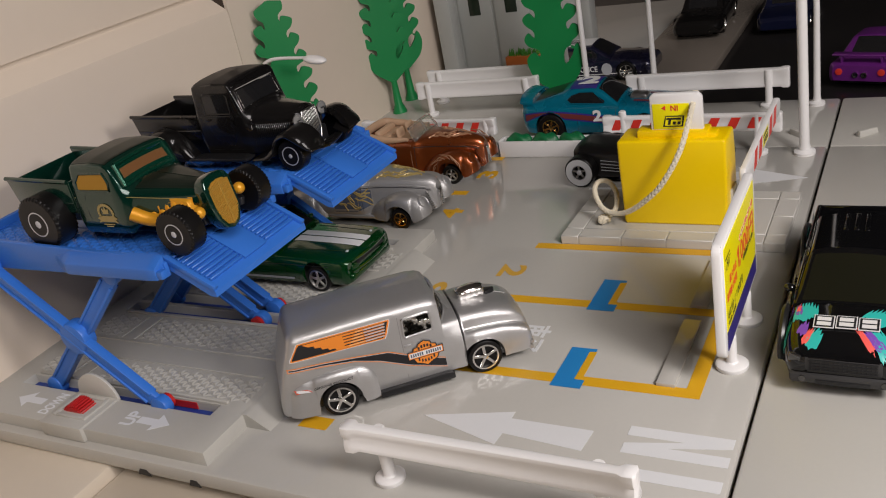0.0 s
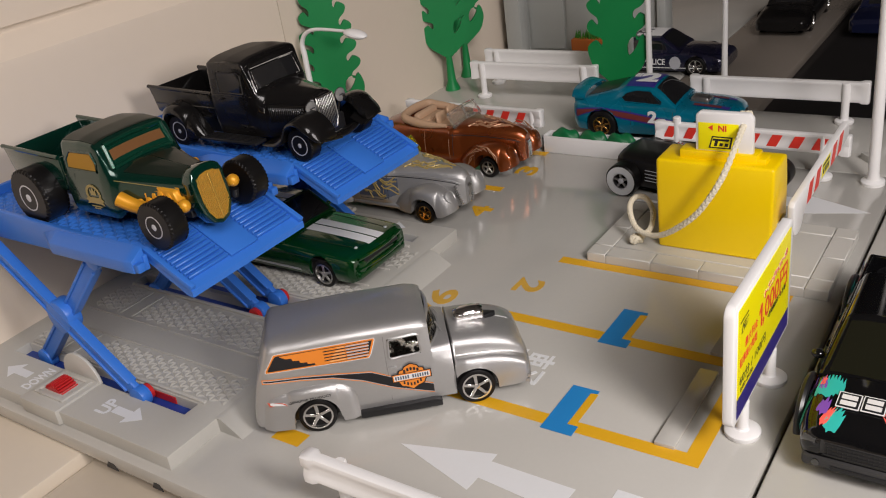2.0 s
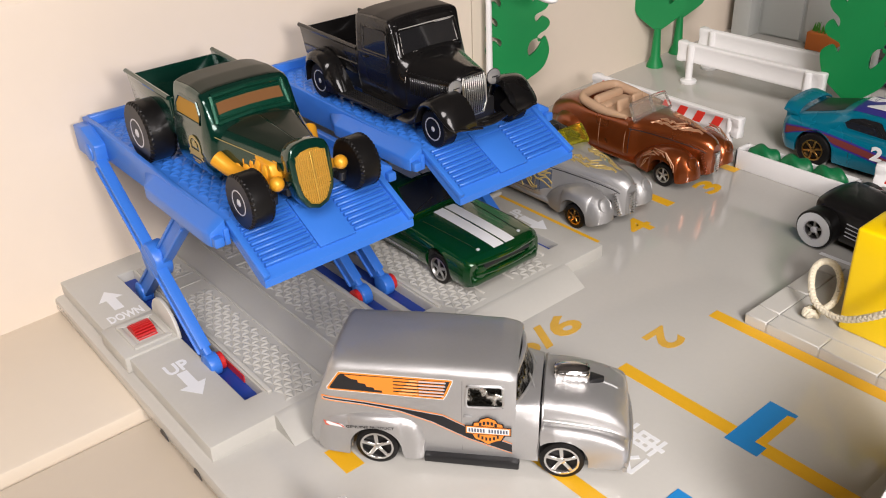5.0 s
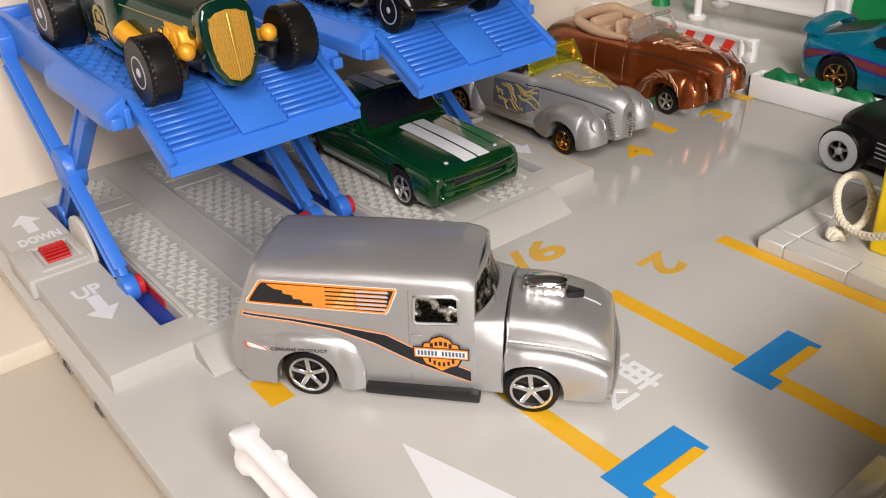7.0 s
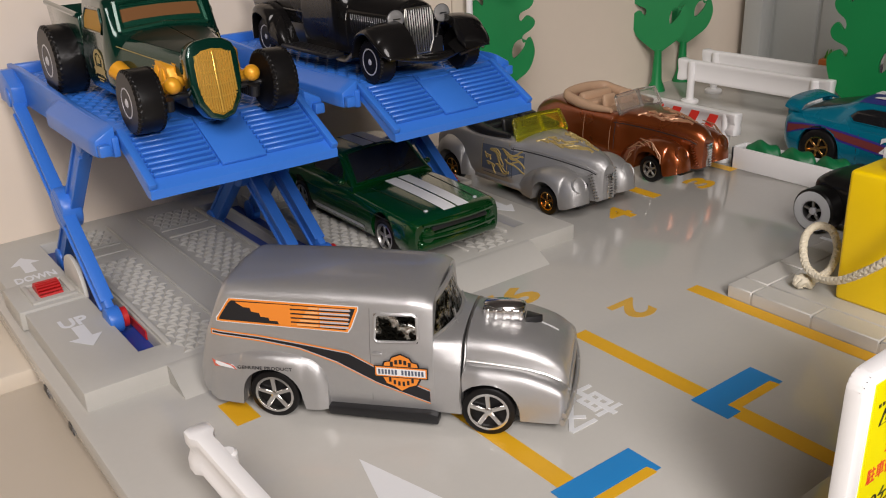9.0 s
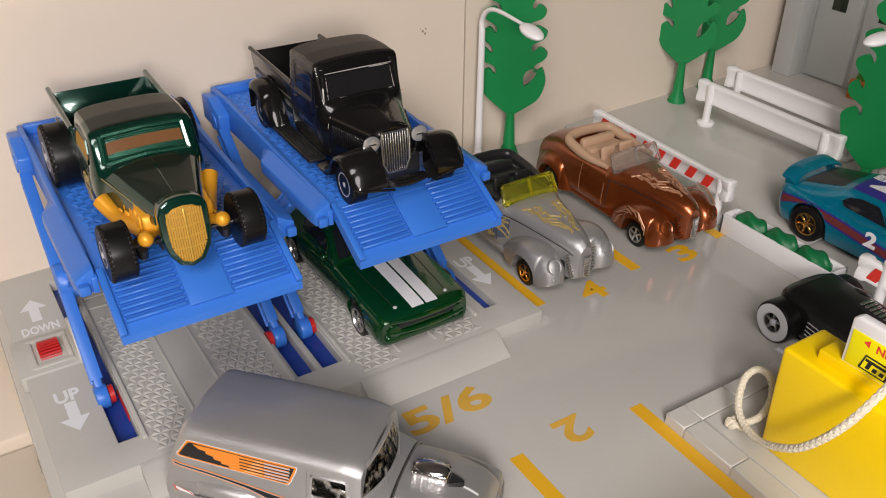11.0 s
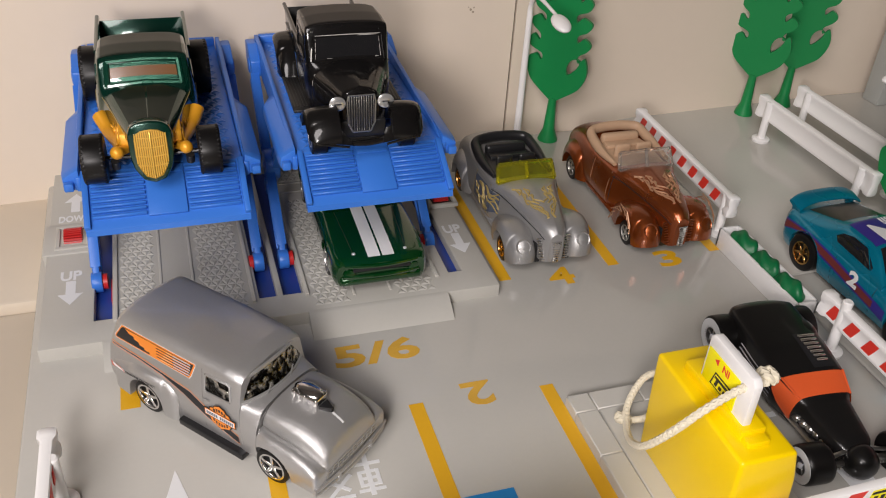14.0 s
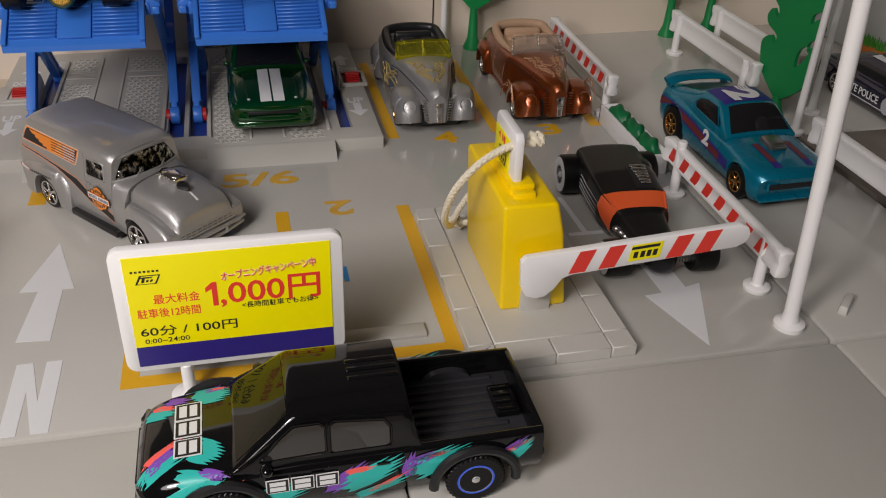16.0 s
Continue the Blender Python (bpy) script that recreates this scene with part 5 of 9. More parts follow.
        flame = part("flame_mark", bm, INK_WHITE, guard, "small red and white mark")
        for pts in ([(-3.24, 0.14), (-3.17, 0.1), (-3.19, 0.04), (-3.08, -0.02), (-3.2, -0.01)], [(-3.08, 0.085), (-2.88, 0.045), (-2.8, 0.0), (-2.76, -0.08), (-2.88, 0.02)]):
            bm = B()
            prism(bm, pts, 0.006, T(0, s * 1.388, 1.10, 90))
            part("flame_tongue", bm, INK_MARK, flame, "red tongue of the mark")
        bm = B()
        prism(bm, [(-1.0, 0.18), (1.14, 0.14), (1.14, 0.32), (1.0, 0.36), (-1.0, 0.36)], 0.26, T(0, s * 1.22 + 0.13, 0, 90), 0.03)
        part("running_board", bm, BLACK_PLASTIC, ob, "black running board")
        # side graphics: framed wing panel, sweeping stripe, shield badge
        lo, hi = [(-3.12, 1.97), (-0.5, 1.91), (-0.32, 2.36)], [(-3.12, 2.02), (-2.84, 2.43), (-0.32, 2.41)]
        for name, mt, e, off, lab in (("panel_border", INK_WHITE, -0.014, 0.006, "white printed border"), ("panel_outline", INK_ORANGE, 0.0, 0.010, "orange printed outline"), ("panel_graphic", INK_BLACK, 0.035, 0.014, "black printed panel")):
            bm = B()
            side_band(bm, body, -3.12 + 1.6 * e, -0.32 - 1.2 * e, [(x + (1.2 * e if x < -2 else -e), z + e) for x, z in lo], [(x + (0.5 * e if x < -2 else -e), z - e) for x, z in hi], s, off, 40)
            part(name, bm, mt, ob, lab)
        bm = B()
        side_band(bm, body, -2.70, -1.62, [(-2.70, 2.36), (-2.56, 2.28), (-2.42, 2.27), (-2.40, 2.20), (-2.24, 2.18), (-2.22, 2.11), (-2.06, 2.10), (-2.04, 2.04), (-1.88, 2.04), (-1.86, 1.98), (-1.62, 1.97)], 2.375, s, 0.018, 54)
        wing = part("wing_graphic", bm, INK_ORANGE, ob, "orange printed wing")
        for k in range(5):
            bm = B()
            side_band(bm, body, -1.62, -0.52 + 0.012 * k, 1.975 + k * 0.084, 2.03 + k * 0.084, s, 0.018, 10, 1)
            part("feather", bm, INK_ORANGE, wing)
            bm = B()
            side_band(bm, body, -1.05, -0.5 + 0.012 * k, 1.982 + k * 0.084, 2.014 + k * 0.084, s, 0.022, 8, 1)
            part("feather_tip", bm, INK_SILVER, wing)
            bm = B()
            side_band(bm, body, -1.5 + 0.06 * k, -1.08, 1.985 + k * 0.084, 2.018 + k * 0.084, s, 0.021, 8, 1)
            part("feather_shine", bm, INK_PEACH, wing, "pale orange middle of the feather")
        lo = [(-3.3, 1.68), (-2.3, 1.60), (-1.5, 1.49), (-0.77, 1.25), (0.0, 0.86), (1.08, 0.46)]
        hi = [(-3.3, 1.80), (-2.3, 1.73), (-1.5, 1.64), (-0.54, 1.51), (0.2, 1.14), (1.08, 0.79)]
        for name, mt, e0, e1, off, lab in (("stripe", INK_ORANGE, 0, 0, 0.006, "orange printed stripe"), ("stripe_gap", INK_SILVER, 0.026, 0.026, 0.009, "thin silver line"), ("stripe_core", INK_BLACK, 0.045, 0.04, 0.012, "black printed stripe")):
            bm = B()
            side_band(bm, body, -3.28 + e0, 0.98, [(a, b + e0) for a, b in lo], [(a, b - e1) for a, b in hi], s, off, 50)
            part(name, bm, mt, ob, lab)
        cx, cz, y = 0.46, 1.17, 1.275
        o = [(-0.32, 0.14), (-0.3, 0.2), (-0.2, 0.22), (-0.16, 0.3), (0, 0.37), (0.16, 0.3), (0.2, 0.22), (0.3, 0.2), (0.32, 0.14), (0.34, -0.12), (0.28, -0.24), (0.14, -0.29), (0, -0.38), (-0.14, -0.29), (-0.28, -0.24), (-0.34, -0.12)]
        bm = B()
        prism(bm, [(cx + a * 1.1, b * 1.08) for a, b in o], 0.006, T(0, s * y, cz, 90))
        badge = part("badge", bm, INK_BLACK, ob, "black-edged orange shield badge")
        bm = B()
        prism(bm, [(cx + a, b) for a, b in o], 0.012, T(0, s * (y + 0.004), cz, 90))
        part("badge_face", bm, INK_ORANGE, badge, "orange shield")
        bm = B()
        for r, n, w in ((0.25, 5, 0.075), (-0.25, 6, 0.06)):
            for k in range(n):
                f = k - (n - 1) / 2
                box(bm, (cx + f * 0.085, s * (y + 0.014), cz + r - (0.012 * f * f if r > 0 else -0.012 * f * f) - (0.02 if r > 0 else -0.02)), (w * 0.75, 0.012, 0.09))
        part("badge_words", bm, INK_BLACK, badge, "black bars of lettering")
        for name, w, h, d, mt, lab in (("bar_border", 1.02, 0.24, 0.012, INK_BLACK, "black border"), ("bar_trim", 0.98, 0.2, 0.016, INK_ORANGE, "orange edge"), ("badge_bar", 0.93, 0.15, 0.020, INK_WHITE, "white bar across the badge")):
            bm = B()
            box(bm, (cx, s * (y + d), cz + 0.01), (w, 0.012, h))
            part(name, bm, mt, badge, lab)
        bm = B()
        for k in range(14):
            if k != 6:
                box(bm, (cx - 0.41 + k * 0.063, s * (y + 0.026), cz + 0.01), (0.04, 0.008, 0.1))
        part("badge_lettering", bm, INK_GREYBLUE, badge, "grey bars of a brand name")
        # door seams and a framed side window
        bm = B()
        side_line(bm, body, [(-0.14, 0.5), (-0.12, 1.2), (-0.12, 1.66), (-0.1, 2.4)], s, 0.008, 0.002)
        part("door_seam", bm, RIM_DARK, ob)
        w = [(0.02, 1.76), (0.74, 1.79), (0.80, 1.85), (0.78, 2.27), (0.7, 2.32), (0.06, 2.30), (0.0, 2.24), (-0.03, 1.82)]
        bm = B()
        side_band(bm, body, -0.02, 0.79, 1.77, 2.31, s, 0.004)
        win = part("side_window", bm, CHROME_INSIDE, ob, "chrome interior behind the side window")
        bm = B()
        side_line(bm, body, w, s, 0.035, 0.005, True)
        part("window_frame", bm, PAINT_SILVER, win, "silver window frame")
        bm = B()
        box(bm, (0.02, s * 1.27, 1.52), (0.2, 0.05, 0.06), 0.02)
        part("door_handle", bm, PAINT_SILVER, ob)
    # windscreen, wrapped round, with a chrome interior behind
    low, high = bow(1.36, 1.03, 1.12, 1.9, 1.84), bow(1.14, 0.96, 1.0, 2.54, 2.40)
    bm = B()
    sheet(bm, low, high, 4)
    win = part("windscreen", bm, CHROME_INSIDE, ob, "wrapped windscreen before a chrome interior")
    bm = B()
    tube(bm, low, 0.035, 8), tube(bm, high, 0.05, 8)
    for k in (0, -1):
        tube(bm, [low[k], high[k]], 0.045, 8)
    part("screen_frame", bm, PAINT_SILVER, win, "silver windscreen frame")
    bm = B()
    tube(bm, [(1.42, -0.6, 1.93), (1.3, -0.3, 2.06)], 0.015, 5), tube(bm, [(1.42, 0.25, 1.95), (1.3, 0.5, 2.06)], 0.015, 5)
    part("wipers", bm, PAINT_SILVER, ob)
    # blower standing out of the bonnet
    bm = B()
    box(bm, (2.22, 0, 1.95), (0.82, 0.46, 0.24), 0.07, seg=3)
    for k in range(5):
        for s in (-1, 1):
            box(bm, (1.9 + k * 0.16, s * 0.22, 1.95), (0.07, 0.06, 0.2), 0.015)
    ball(bm, (2.22, 0, 2.08), (0.42, 0.22, 0.07), 18, 8)
    scoop = part("blower", bm, CHROME, ob, "chrome engine blower on the bonnet")
    bm = B()
    prism(bm, [(2.64, -0.17), (2.64, 0.17), (3.0, 0.03), (3.0, -0.03)], 0.14, T(0, 0, 1.74), 0.02)
    part("blower_nose", bm, BLACK_PLASTIC, scoop)
    bm = B()
    top_band(bm, hood, 2.98, 3.36, -0.03, 0.03, 0.012, 14, 2)
    part("bonnet_trim", bm, INK_WHITE, ob, "bright trim line")
    # nose: grille opening, bumper, lamps
    # flat sheet in darker metal, coloured for the shade behind the silver bars
    bm = B()
    sheet(bm, bow(3.67, 3.66, 0.9, 0.92, 0.92), bow(3.67, 3.66, 0.9, 0.72, 0.72))
    mouth = part("grille", bm, RIM_DARK, ob, "grille opening, its shade put in as darker metal")
    bm = B()
    for z, r in ((0.93, 0.028), (0.83, 0.018), (0.73, 0.032)):
        tube(bm, bow(3.68, 3.66, 1.0, z, z), r, 8)
    for k in range(-4, 5):
        box(bm, (3.68, k * 0.19, 0.83), (0.03, 0.03, 0.18), 0.008)
    part("grille_bar", bm, PAINT_SILVER, mouth, "thin silver grille bars")
    bm = B()
    tube(bm, bow(3.78, 3.62, 1.40, 0.62, 0.60), 0.055, 10)
    tube(bm, bow(3.74, 3.58, 1.36, 0.42, 0.42), 0.065, 10)
    for s in (-0.62, 0.62):
        box(bm, (3.76, s, 0.53), (0.08, 0.1, 0.3), 0.03)
    part("bumper", bm, PAINT_SILVER, ob)
    for s in (-1, 1):
        bm = B()
        lathe(bm, [(0.2, -0.1), (0.2, 0.0), (0.16, 0.04), (0.13, 0.03), (0, 0.06)], T(3.60, s * 1.10, 0.86, 0, 78, s * 10), 20)
        part("headlight", bm, PAINT_SILVER, ob, "round silver headlight")
    wheels(ob, 2.08, -2.08, 1.16, 1.16, 0.5, 0.5, 0.34, 0.34, rim=CHROME, spokes=5, face=0.76)
    chassis(ob, -3.3, 3.2, 0.95, 0.2, 1.0)

    for o in ob.children_recursive:
        if not o.name.startswith(("wheel", "rim")):
            for v in o.data.vertices:
                v.co.x -= 0.14 * max(0, v.co.x - 2.5 * CM)


build_van()


# ---- two 1940s convertibles ----
def pontoon(bm, x0, x1, ztop, yout, yin, zb, s, arch, n=44):
    """A domed mudguard of its own beside the bonnet, with a wheel arch."""
    rings = []
    xs = [x0 + (x1 - x0) * i / n for i in range(n + 1)] + [arch[0] + arch[2] * 0.9999 * math.cos(radians(w)) for w in range(0, 181, 10)]
    for x in sorted(v for v in xs if x0 <= v <= x1):
        zt, yo, yi, z0 = pchip(ztop, x), pchip(yout, x), pchip(yin, x), pchip(zb, x)
        if abs(x - arch[0]) < arch[2]:
            z0 = max(z0, arch[1] + math.sqrt(arch[2] ** 2 - (x - arch[0]) ** 2))
        z0 = min(z0, zt - 0.03)
        c, w = (yo + yi) / 2, (yo - yi) / 2
        pts = []
        for k in range(17):
            a = math.pi * k / 16
            pts.append((c + w * math.copysign(abs(math.cos(a)) ** 0.8, math.cos(a)), z0 + (zt - z0) * math.sin(a) ** 0.75))
        rings.append([Vector((x, s * y, z)) for y, z in pts])
    skin(bm, rings)


def tongue(x, z, length, rise, half, k):
    """The two edges of a printed flame that curls back from (x, z)."""
    up, low = [], []
    for i in range(15):
        t = i / 14
        mid = z + rise * t + 0.05 * math.sin(5.5 * t + k)
        h = half * (1 - t) ** 0.7 * (0.55 + 0.45 * math.sin(7 * t + 1.3 * k))
        up.append((x - length * t, mid + h)), low.append((x - length * t * 0.94, mid - h))
    return up + low[::-1]


def build_convertible(m, label, body_mat, tub_mat, screen_mat, print_mat, panel_mat, rim):
    ob = thing("convertible", m, label, "toy car", "convertibles")
    body = Shell([
        (-3.55, [(0.5, 0.5), (0.62, 0.6), (0.66, 0.75), (0.6, 0.9), (0.45, 1.0), (0.25, 1.04), (0, 1.05)]),
        (-3.2, [(0.8, 0.4), (0.95, 0.6), (0.98, 0.9), (0.9, 1.18), (0.7, 1.34), (0.35, 1.42), (0, 1.44)]),
        (-2.2, [(1.0, 0.36), (1.12, 0.6), (1.14, 1.0), (1.08, 1.35), (0.92, 1.55), (0.5, 1.62), (0, 1.64)]),
        (-1.2, [(1.08, 0.35), (1.2, 0.6), (1.2, 1.0), (1.14, 1.36), (1.0, 1.52), (0.5, 1.54), (0, 1.54)]),
        (0.5, [(1.08, 0.35), (1.18, 0.6), (1.16, 1.0), (1.08, 1.38), (0.92, 1.54), (0.5, 1.6), (0, 1.62)]),
        (0.9, [(0.95, 0.35), (1.0, 0.6), (0.98, 1.0), (0.92, 1.36), (0.74, 1.55), (0.4, 1.63), (0, 1.66)]),
        (2.0, [(0.66, 0.35), (0.68, 0.6), (0.68, 0.95), (0.64, 1.28), (0.52, 1.47), (0.28, 1.56), (0, 1.60)]),
        (2.8, [(0.42, 0.35), (0.44, 0.55), (0.44, 0.9), (0.42, 1.18), (0.34, 1.36), (0.18, 1.45), (0, 1.49)]),
        (3.16, [(0.28, 0.35), (0.3, 0.5), (0.3, 0.8), (0.28, 1.06), (0.23, 1.24), (0.12, 1.33), (0, 1.37)]),
        (3.26, [(0.2, 0.4), (0.22, 0.5), (0.22, 0.78), (0.2, 0.98), (0.17, 1.14), (0.09, 1.22), (0, 1.26)]),
    ], [(-2.2, 0.5, 0.55)])
    bm = B()
    body.build(bm, 56)
    part("body", bm, body_mat, ob)
    # cockpit: a dark tub sunk between padded edges, seats and a folded top
    bm = B()
    top_band(bm, body, -2.0, 0.42, [(-2.0, -0.62), (-1.5, -0.84), (0.42, -0.78)], [(-2.0, 0.62), (-1.5, 0.84), (0.42, 0.78)], 0.012)
    part("cockpit_floor", bm, BLACK_PLASTIC if tub_mat is BLACK_PLASTIC else TAN, ob, "cockpit lining")
    bm = B()
    o = smooth_path([(0.2, -0.92, 1.6), (-0.9, -0.98, 1.6), (-1.9, -0.95, 1.68), (-2.34, -0.84, 1.76), (-2.5, -0.4, 1.79), (-2.52, 0, 1.8), (-2.5, 0.4, 1.79), (-2.34, 0.84, 1.76), (-1.9, 0.95, 1.68), (-0.9, 0.98, 1.6), (0.2, 0.92, 1.6)], 5)
    tube(bm, o, [0.07 + 0.09 * max(0, min(1, (-p.x + 0.2) / 1.6)) for p in o], 10)
    part("folded_top", bm, tub_mat, ob, "padded edge of the folded top")
    bm = B()
    box(bm, (-1.85, 0, 1.66), (0.34, 1.35, 0.34), 0.12, T(0, 0, 0), 3)
    box(bm, (-1.5, 0, 1.56), (0.5, 1.3, 0.16), 0.06, seg=3)
    part("rear_seat", bm, tub_mat, ob)
    for s in (-1, 1):
        bm = B()
        box(bm, (0, 0, 0), (0.2, 0.56, 0.42), 0.09, T(-0.62, s * 0.38, 1.7, 0, -12), 3)
        part("front_seat", bm, tub_mat, ob)
    bm = B()
    for s in (-1, 1):
        a = [Vector((0.50, 0, 1.60)), Vector((0.42, s * 0.86, 1.56)), Vector((0.12, s * 0.80, 2.0)), Vector((0.20, 0, 2.06))]
        frame_panel(bm, a, 0.055, 0)
    part("screen_frame", bm, screen_mat, ob, "clear moulded windscreen frame")
    for s in (-1, 1):
        bm = B()
        a = [Vector((0.50, s * 0.03, 1.60)), Vector((0.42, s * 0.86, 1.56)), Vector((0.12, s * 0.80, 2.0)), Vector((0.20, s * 0.03, 2.06))]
        skin(bm, [a, [p + Vector((0.025, 0, 0.01)) for p in a]])
        part("windscreen", bm, screen_mat, ob, "clear plastic windscreen half")
    # pontoon mudguards
    for s in (-1, 1):
        bm = B()
        pontoon(bm, 0.80, 3.26, [(0.80, 0.55), (1.1, 0.85), (1.6, 1.18), (2.2, 1.33), (2.7, 1.27), (3.05, 1.1), (3.2, 0.9), (3.26, 0.74)], [(0.80, 1.12), (1.3, 1.36), (2.2, 1.50), (2.8, 1.46), (3.1, 1.34), (3.26, 1.1)], [(0.80, 0.75), (1.3, 0.62), (2.2, 0.5), (2.8, 0.5), (3.1, 0.6), (3.26, 0.8)], [(0.80, 0.34), (2.8, 0.34), (3.26, 0.5)], s, (2.2, 0.46, 0.52))
        g = part("front_mudguard", bm, body_mat, ob)
        if not panel_mat:
            for k, (a0, a1, r) in enumerate(((20, 75, 0.66), (60, 110, 0.72), (95, 150, 0.7), (135, 178, 0.64))):
                bm = B()
                loop = [(0.58, a0), (r, (a0 * 2 + a1) / 3), (r + 0.06, a1), (r - 0.06, (a0 + a1) / 2), (0.58, a0 + 14)]
                tube(bm, [Vector((2.2 + q * math.cos(radians(w)), s * (1.52 - 0.22 * max(0, q * math.sin(radians(w)) - 0.35) - 0.1 * max(0, q * math.cos(radians(w)))), 0.46 + q * math.sin(radians(w)))) for q, w in loop], 0.016, 5)
                part("arch_flame", bm, print_mat, g, "pale printed flame round the wheel arch")
        bm = B()
        lathe(bm, [(0.22, -0.08), (0.25, 0.02), (0.22, 0.07), (0.19, 0.05), (0.1, 0.08), (0, 0.09)], T(3.06, s * 1.02, 0.98, 0, 62, s * 8), 24)
        part("headlight", bm, body_mat, g, "round moulded headlight")
        bm = B()
        fender(bm, -3.35, -1.15, [(-3.35, 0.8), (-3.1, 1.2), (-2.4, 1.48), (-1.8, 1.38), (-1.3, 1.0), (-1.15, 0.5)], [(-3.35, 1.05), (-2.9, 1.40), (-2.2, 1.54), (-1.5, 1.44), (-1.15, 1.15)], 0.7, 0.36, s, (-2.2, 0.48, 0.55), 36, 2.4)
        part("rear_mudguard", bm, body_mat, ob)
        bm = B()
        box(bm, (0.0, s * 1.12, 0.42), (2.4, 0.3, 0.12), 0.04)
        part("running_board", bm, body_mat, ob)
        bm = B()
        tube(bm, [Vector((-0.75, s * (body.side(-0.75, z) + 0.004), z)) for z in (0.55, 0.8, 1.1, 1.4)], 0.012, 5)
        tube(bm, [Vector((0.45, s * (body.side(0.45, z) + 0.004), z)) for z in (0.55, 0.8, 1.1, 1.45)], 0.012, 5)
        part("door_seam", bm, print_mat, ob)
        # printed flames on the flank
        for k, (x, z, ln, up, hh) in enumerate(((1.0, 0.80, 1.1, 0.28, 0.10), (0.95, 1.0, 0.9, 0.22, 0.09), (0.9, 1.18, 1.2, 0.06, 0.08), (0.55, 0.72, 1.0, 0.10, 0.09), (0.30, 0.92, 0.9, 0.26, 0.10), (0.15, 1.1, 0.85, 0.14, 0.08), (-0.1, 0.7, 0.65, 0.22, 0.08), (-0.3, 0.95, 0.5, 0.16, 0.07))):
            if panel_mat:
                bm = B()
                tube(bm, [Vector((u, s * (body.side(u, v) + 0.006), v)) for u, v in tongue(x, z, ln * 0.6, up, hh * 1.2, k)], 0.024, 5)
                part("flank_flame", bm, print_mat, ob, "printed gold flame on the flank")
        if panel_mat:
            bm = B()
            side_band(bm, body, -0.75, 0.98, [(-0.75, 0.55), (0.3, 0.55), (0.98, 0.75)], [(-0.75, 1.3), (0.3, 1.33), (0.98, 1.25)], s, 0.004)
            part("flank_panel", bm, panel_mat, ob, "grey-blue printed flank")
    for s in (-1, 1):
        bm = B()
        tube(bm, [Vector((x, s * (body.side(x, z) + 0.004), z)) for x, z in ((0.55, 1.40), (0.9, 1.38), (1.4, 1.35), (2.0, 1.30), (2.5, 1.24), (2.9, 1.17), (3.12, 1.08))], 0.018, 6)
        part("bonnet_edge", bm, body_mat, ob)
        bm = B()
        tube(bm, [Vector((x, s * (body.side(x, z) + 0.002), z)) for x, z in ((0.55, 1.34), (0.9, 1.32), (1.4, 1.29), (2.0, 1.24), (2.5, 1.18), (2.9, 1.11), (3.1, 1.03))], 0.014, 6)
        tube(bm, [Vector((0.62, s * (body.side(0.62, z) + 0.002), z)) for z in (0.6, 0.9, 1.2, 1.42)], 0.012, 5)
        part("bonnet_joint", bm, INK_BLACK, ob, "dark joint under the bonnet edge")
    # flames on the bonnet
    for s in (-1, 1):
        for k, (x, y, ln, up, hh) in enumerate(((2.75, 0.10, 0.9, 0.10, 0.05), (2.45, 0.20, 1.0, 0.14, 0.06), (2.1, 0.12, 0.8, 0.10, 0.06), (2.0, 0.34, 0.9, 0.12, 0.06), (1.7, 0.22, 0.7, 0.10, 0.06), (1.5, 0.46, 0.6, 0.12, 0.05))):
            bm = B()
            tube(bm, [Vector((u, s * v, body.top(u, v) + 0.004)) for u, v in tongue(x, y, ln * 0.62, up * 1.2, hh * 1.75, k + 3)], 0.028, 5)
            part("bonnet_flame", bm, print_mat, ob, "printed flame on the bonnet")
    bm = B()
    top_band(bm, body, 0.9, 3.1, -0.014, 0.014, 0.012, 30, 2)
    part("bonnet_seam", bm, body_mat, ob)
    # grille: a slim shield with bars
    bm = B()
    for k in range(9):
        z = 0.46 + 0.07 * k
        w = 0.05 + 0.012 * k
        box(bm, (3.34 - 0.008 * k, 0, z), (0.1, 2 * w, 0.035), 0.01)
    box(bm, (3.3, 0, 0.72), (0.08, 0.2, 0.6), 0.03)
    part("grille", bm, CHROME, ob, "chrome grille")
    for s in (-1, 1):
        bm = B()
        for k in range(9):
            box(bm, (3.18 - 0.02 * k, s * (0.36 + 0.012 * k), 0.46 + 0.072 * k), (0.06, 0.16, 0.03), 0.01)
        part("side_grille", bm, CHROME if panel_mat else body_mat, ob)
    wheels(ob, 2.36, -2.3, 1.26, 1.24, 0.44, 0.47, 0.3, 0.32, rim=rim, spokes=5, face=0.64)
    chassis(ob, -3.2, 2.9, 0.7, 0.18, 0.8)
    low = ("front_mudguard", "rear_mudguard", "headlight", "running_board")
    stretch(ob, 1.0, 1.12, 1.23, low)
    for o in ob.children_recursive:
        if o.name.startswith(low):
            o.data.transform(Matrix.Diagonal((1, 1.03, 1.08, 1)))
    done = set()
    for o in ob.children_recursive:
        if o.name.startswith(("wheel", "rim")) or o.data.name in done:
            continue
        done.add(o.data.name)
        for v in o.data.vertices:
            v.co.x += 0.12 * max(0, v.co.x - 0.9 * CM) + 0.12 * min(0, v.co.x + 1.5 * CM)
            if o.name.startswith(("windscreen", "screen_frame")):
                v.co.x, v.co.y = v.co.x + 0.26 * CM, v.co.y * 1.09
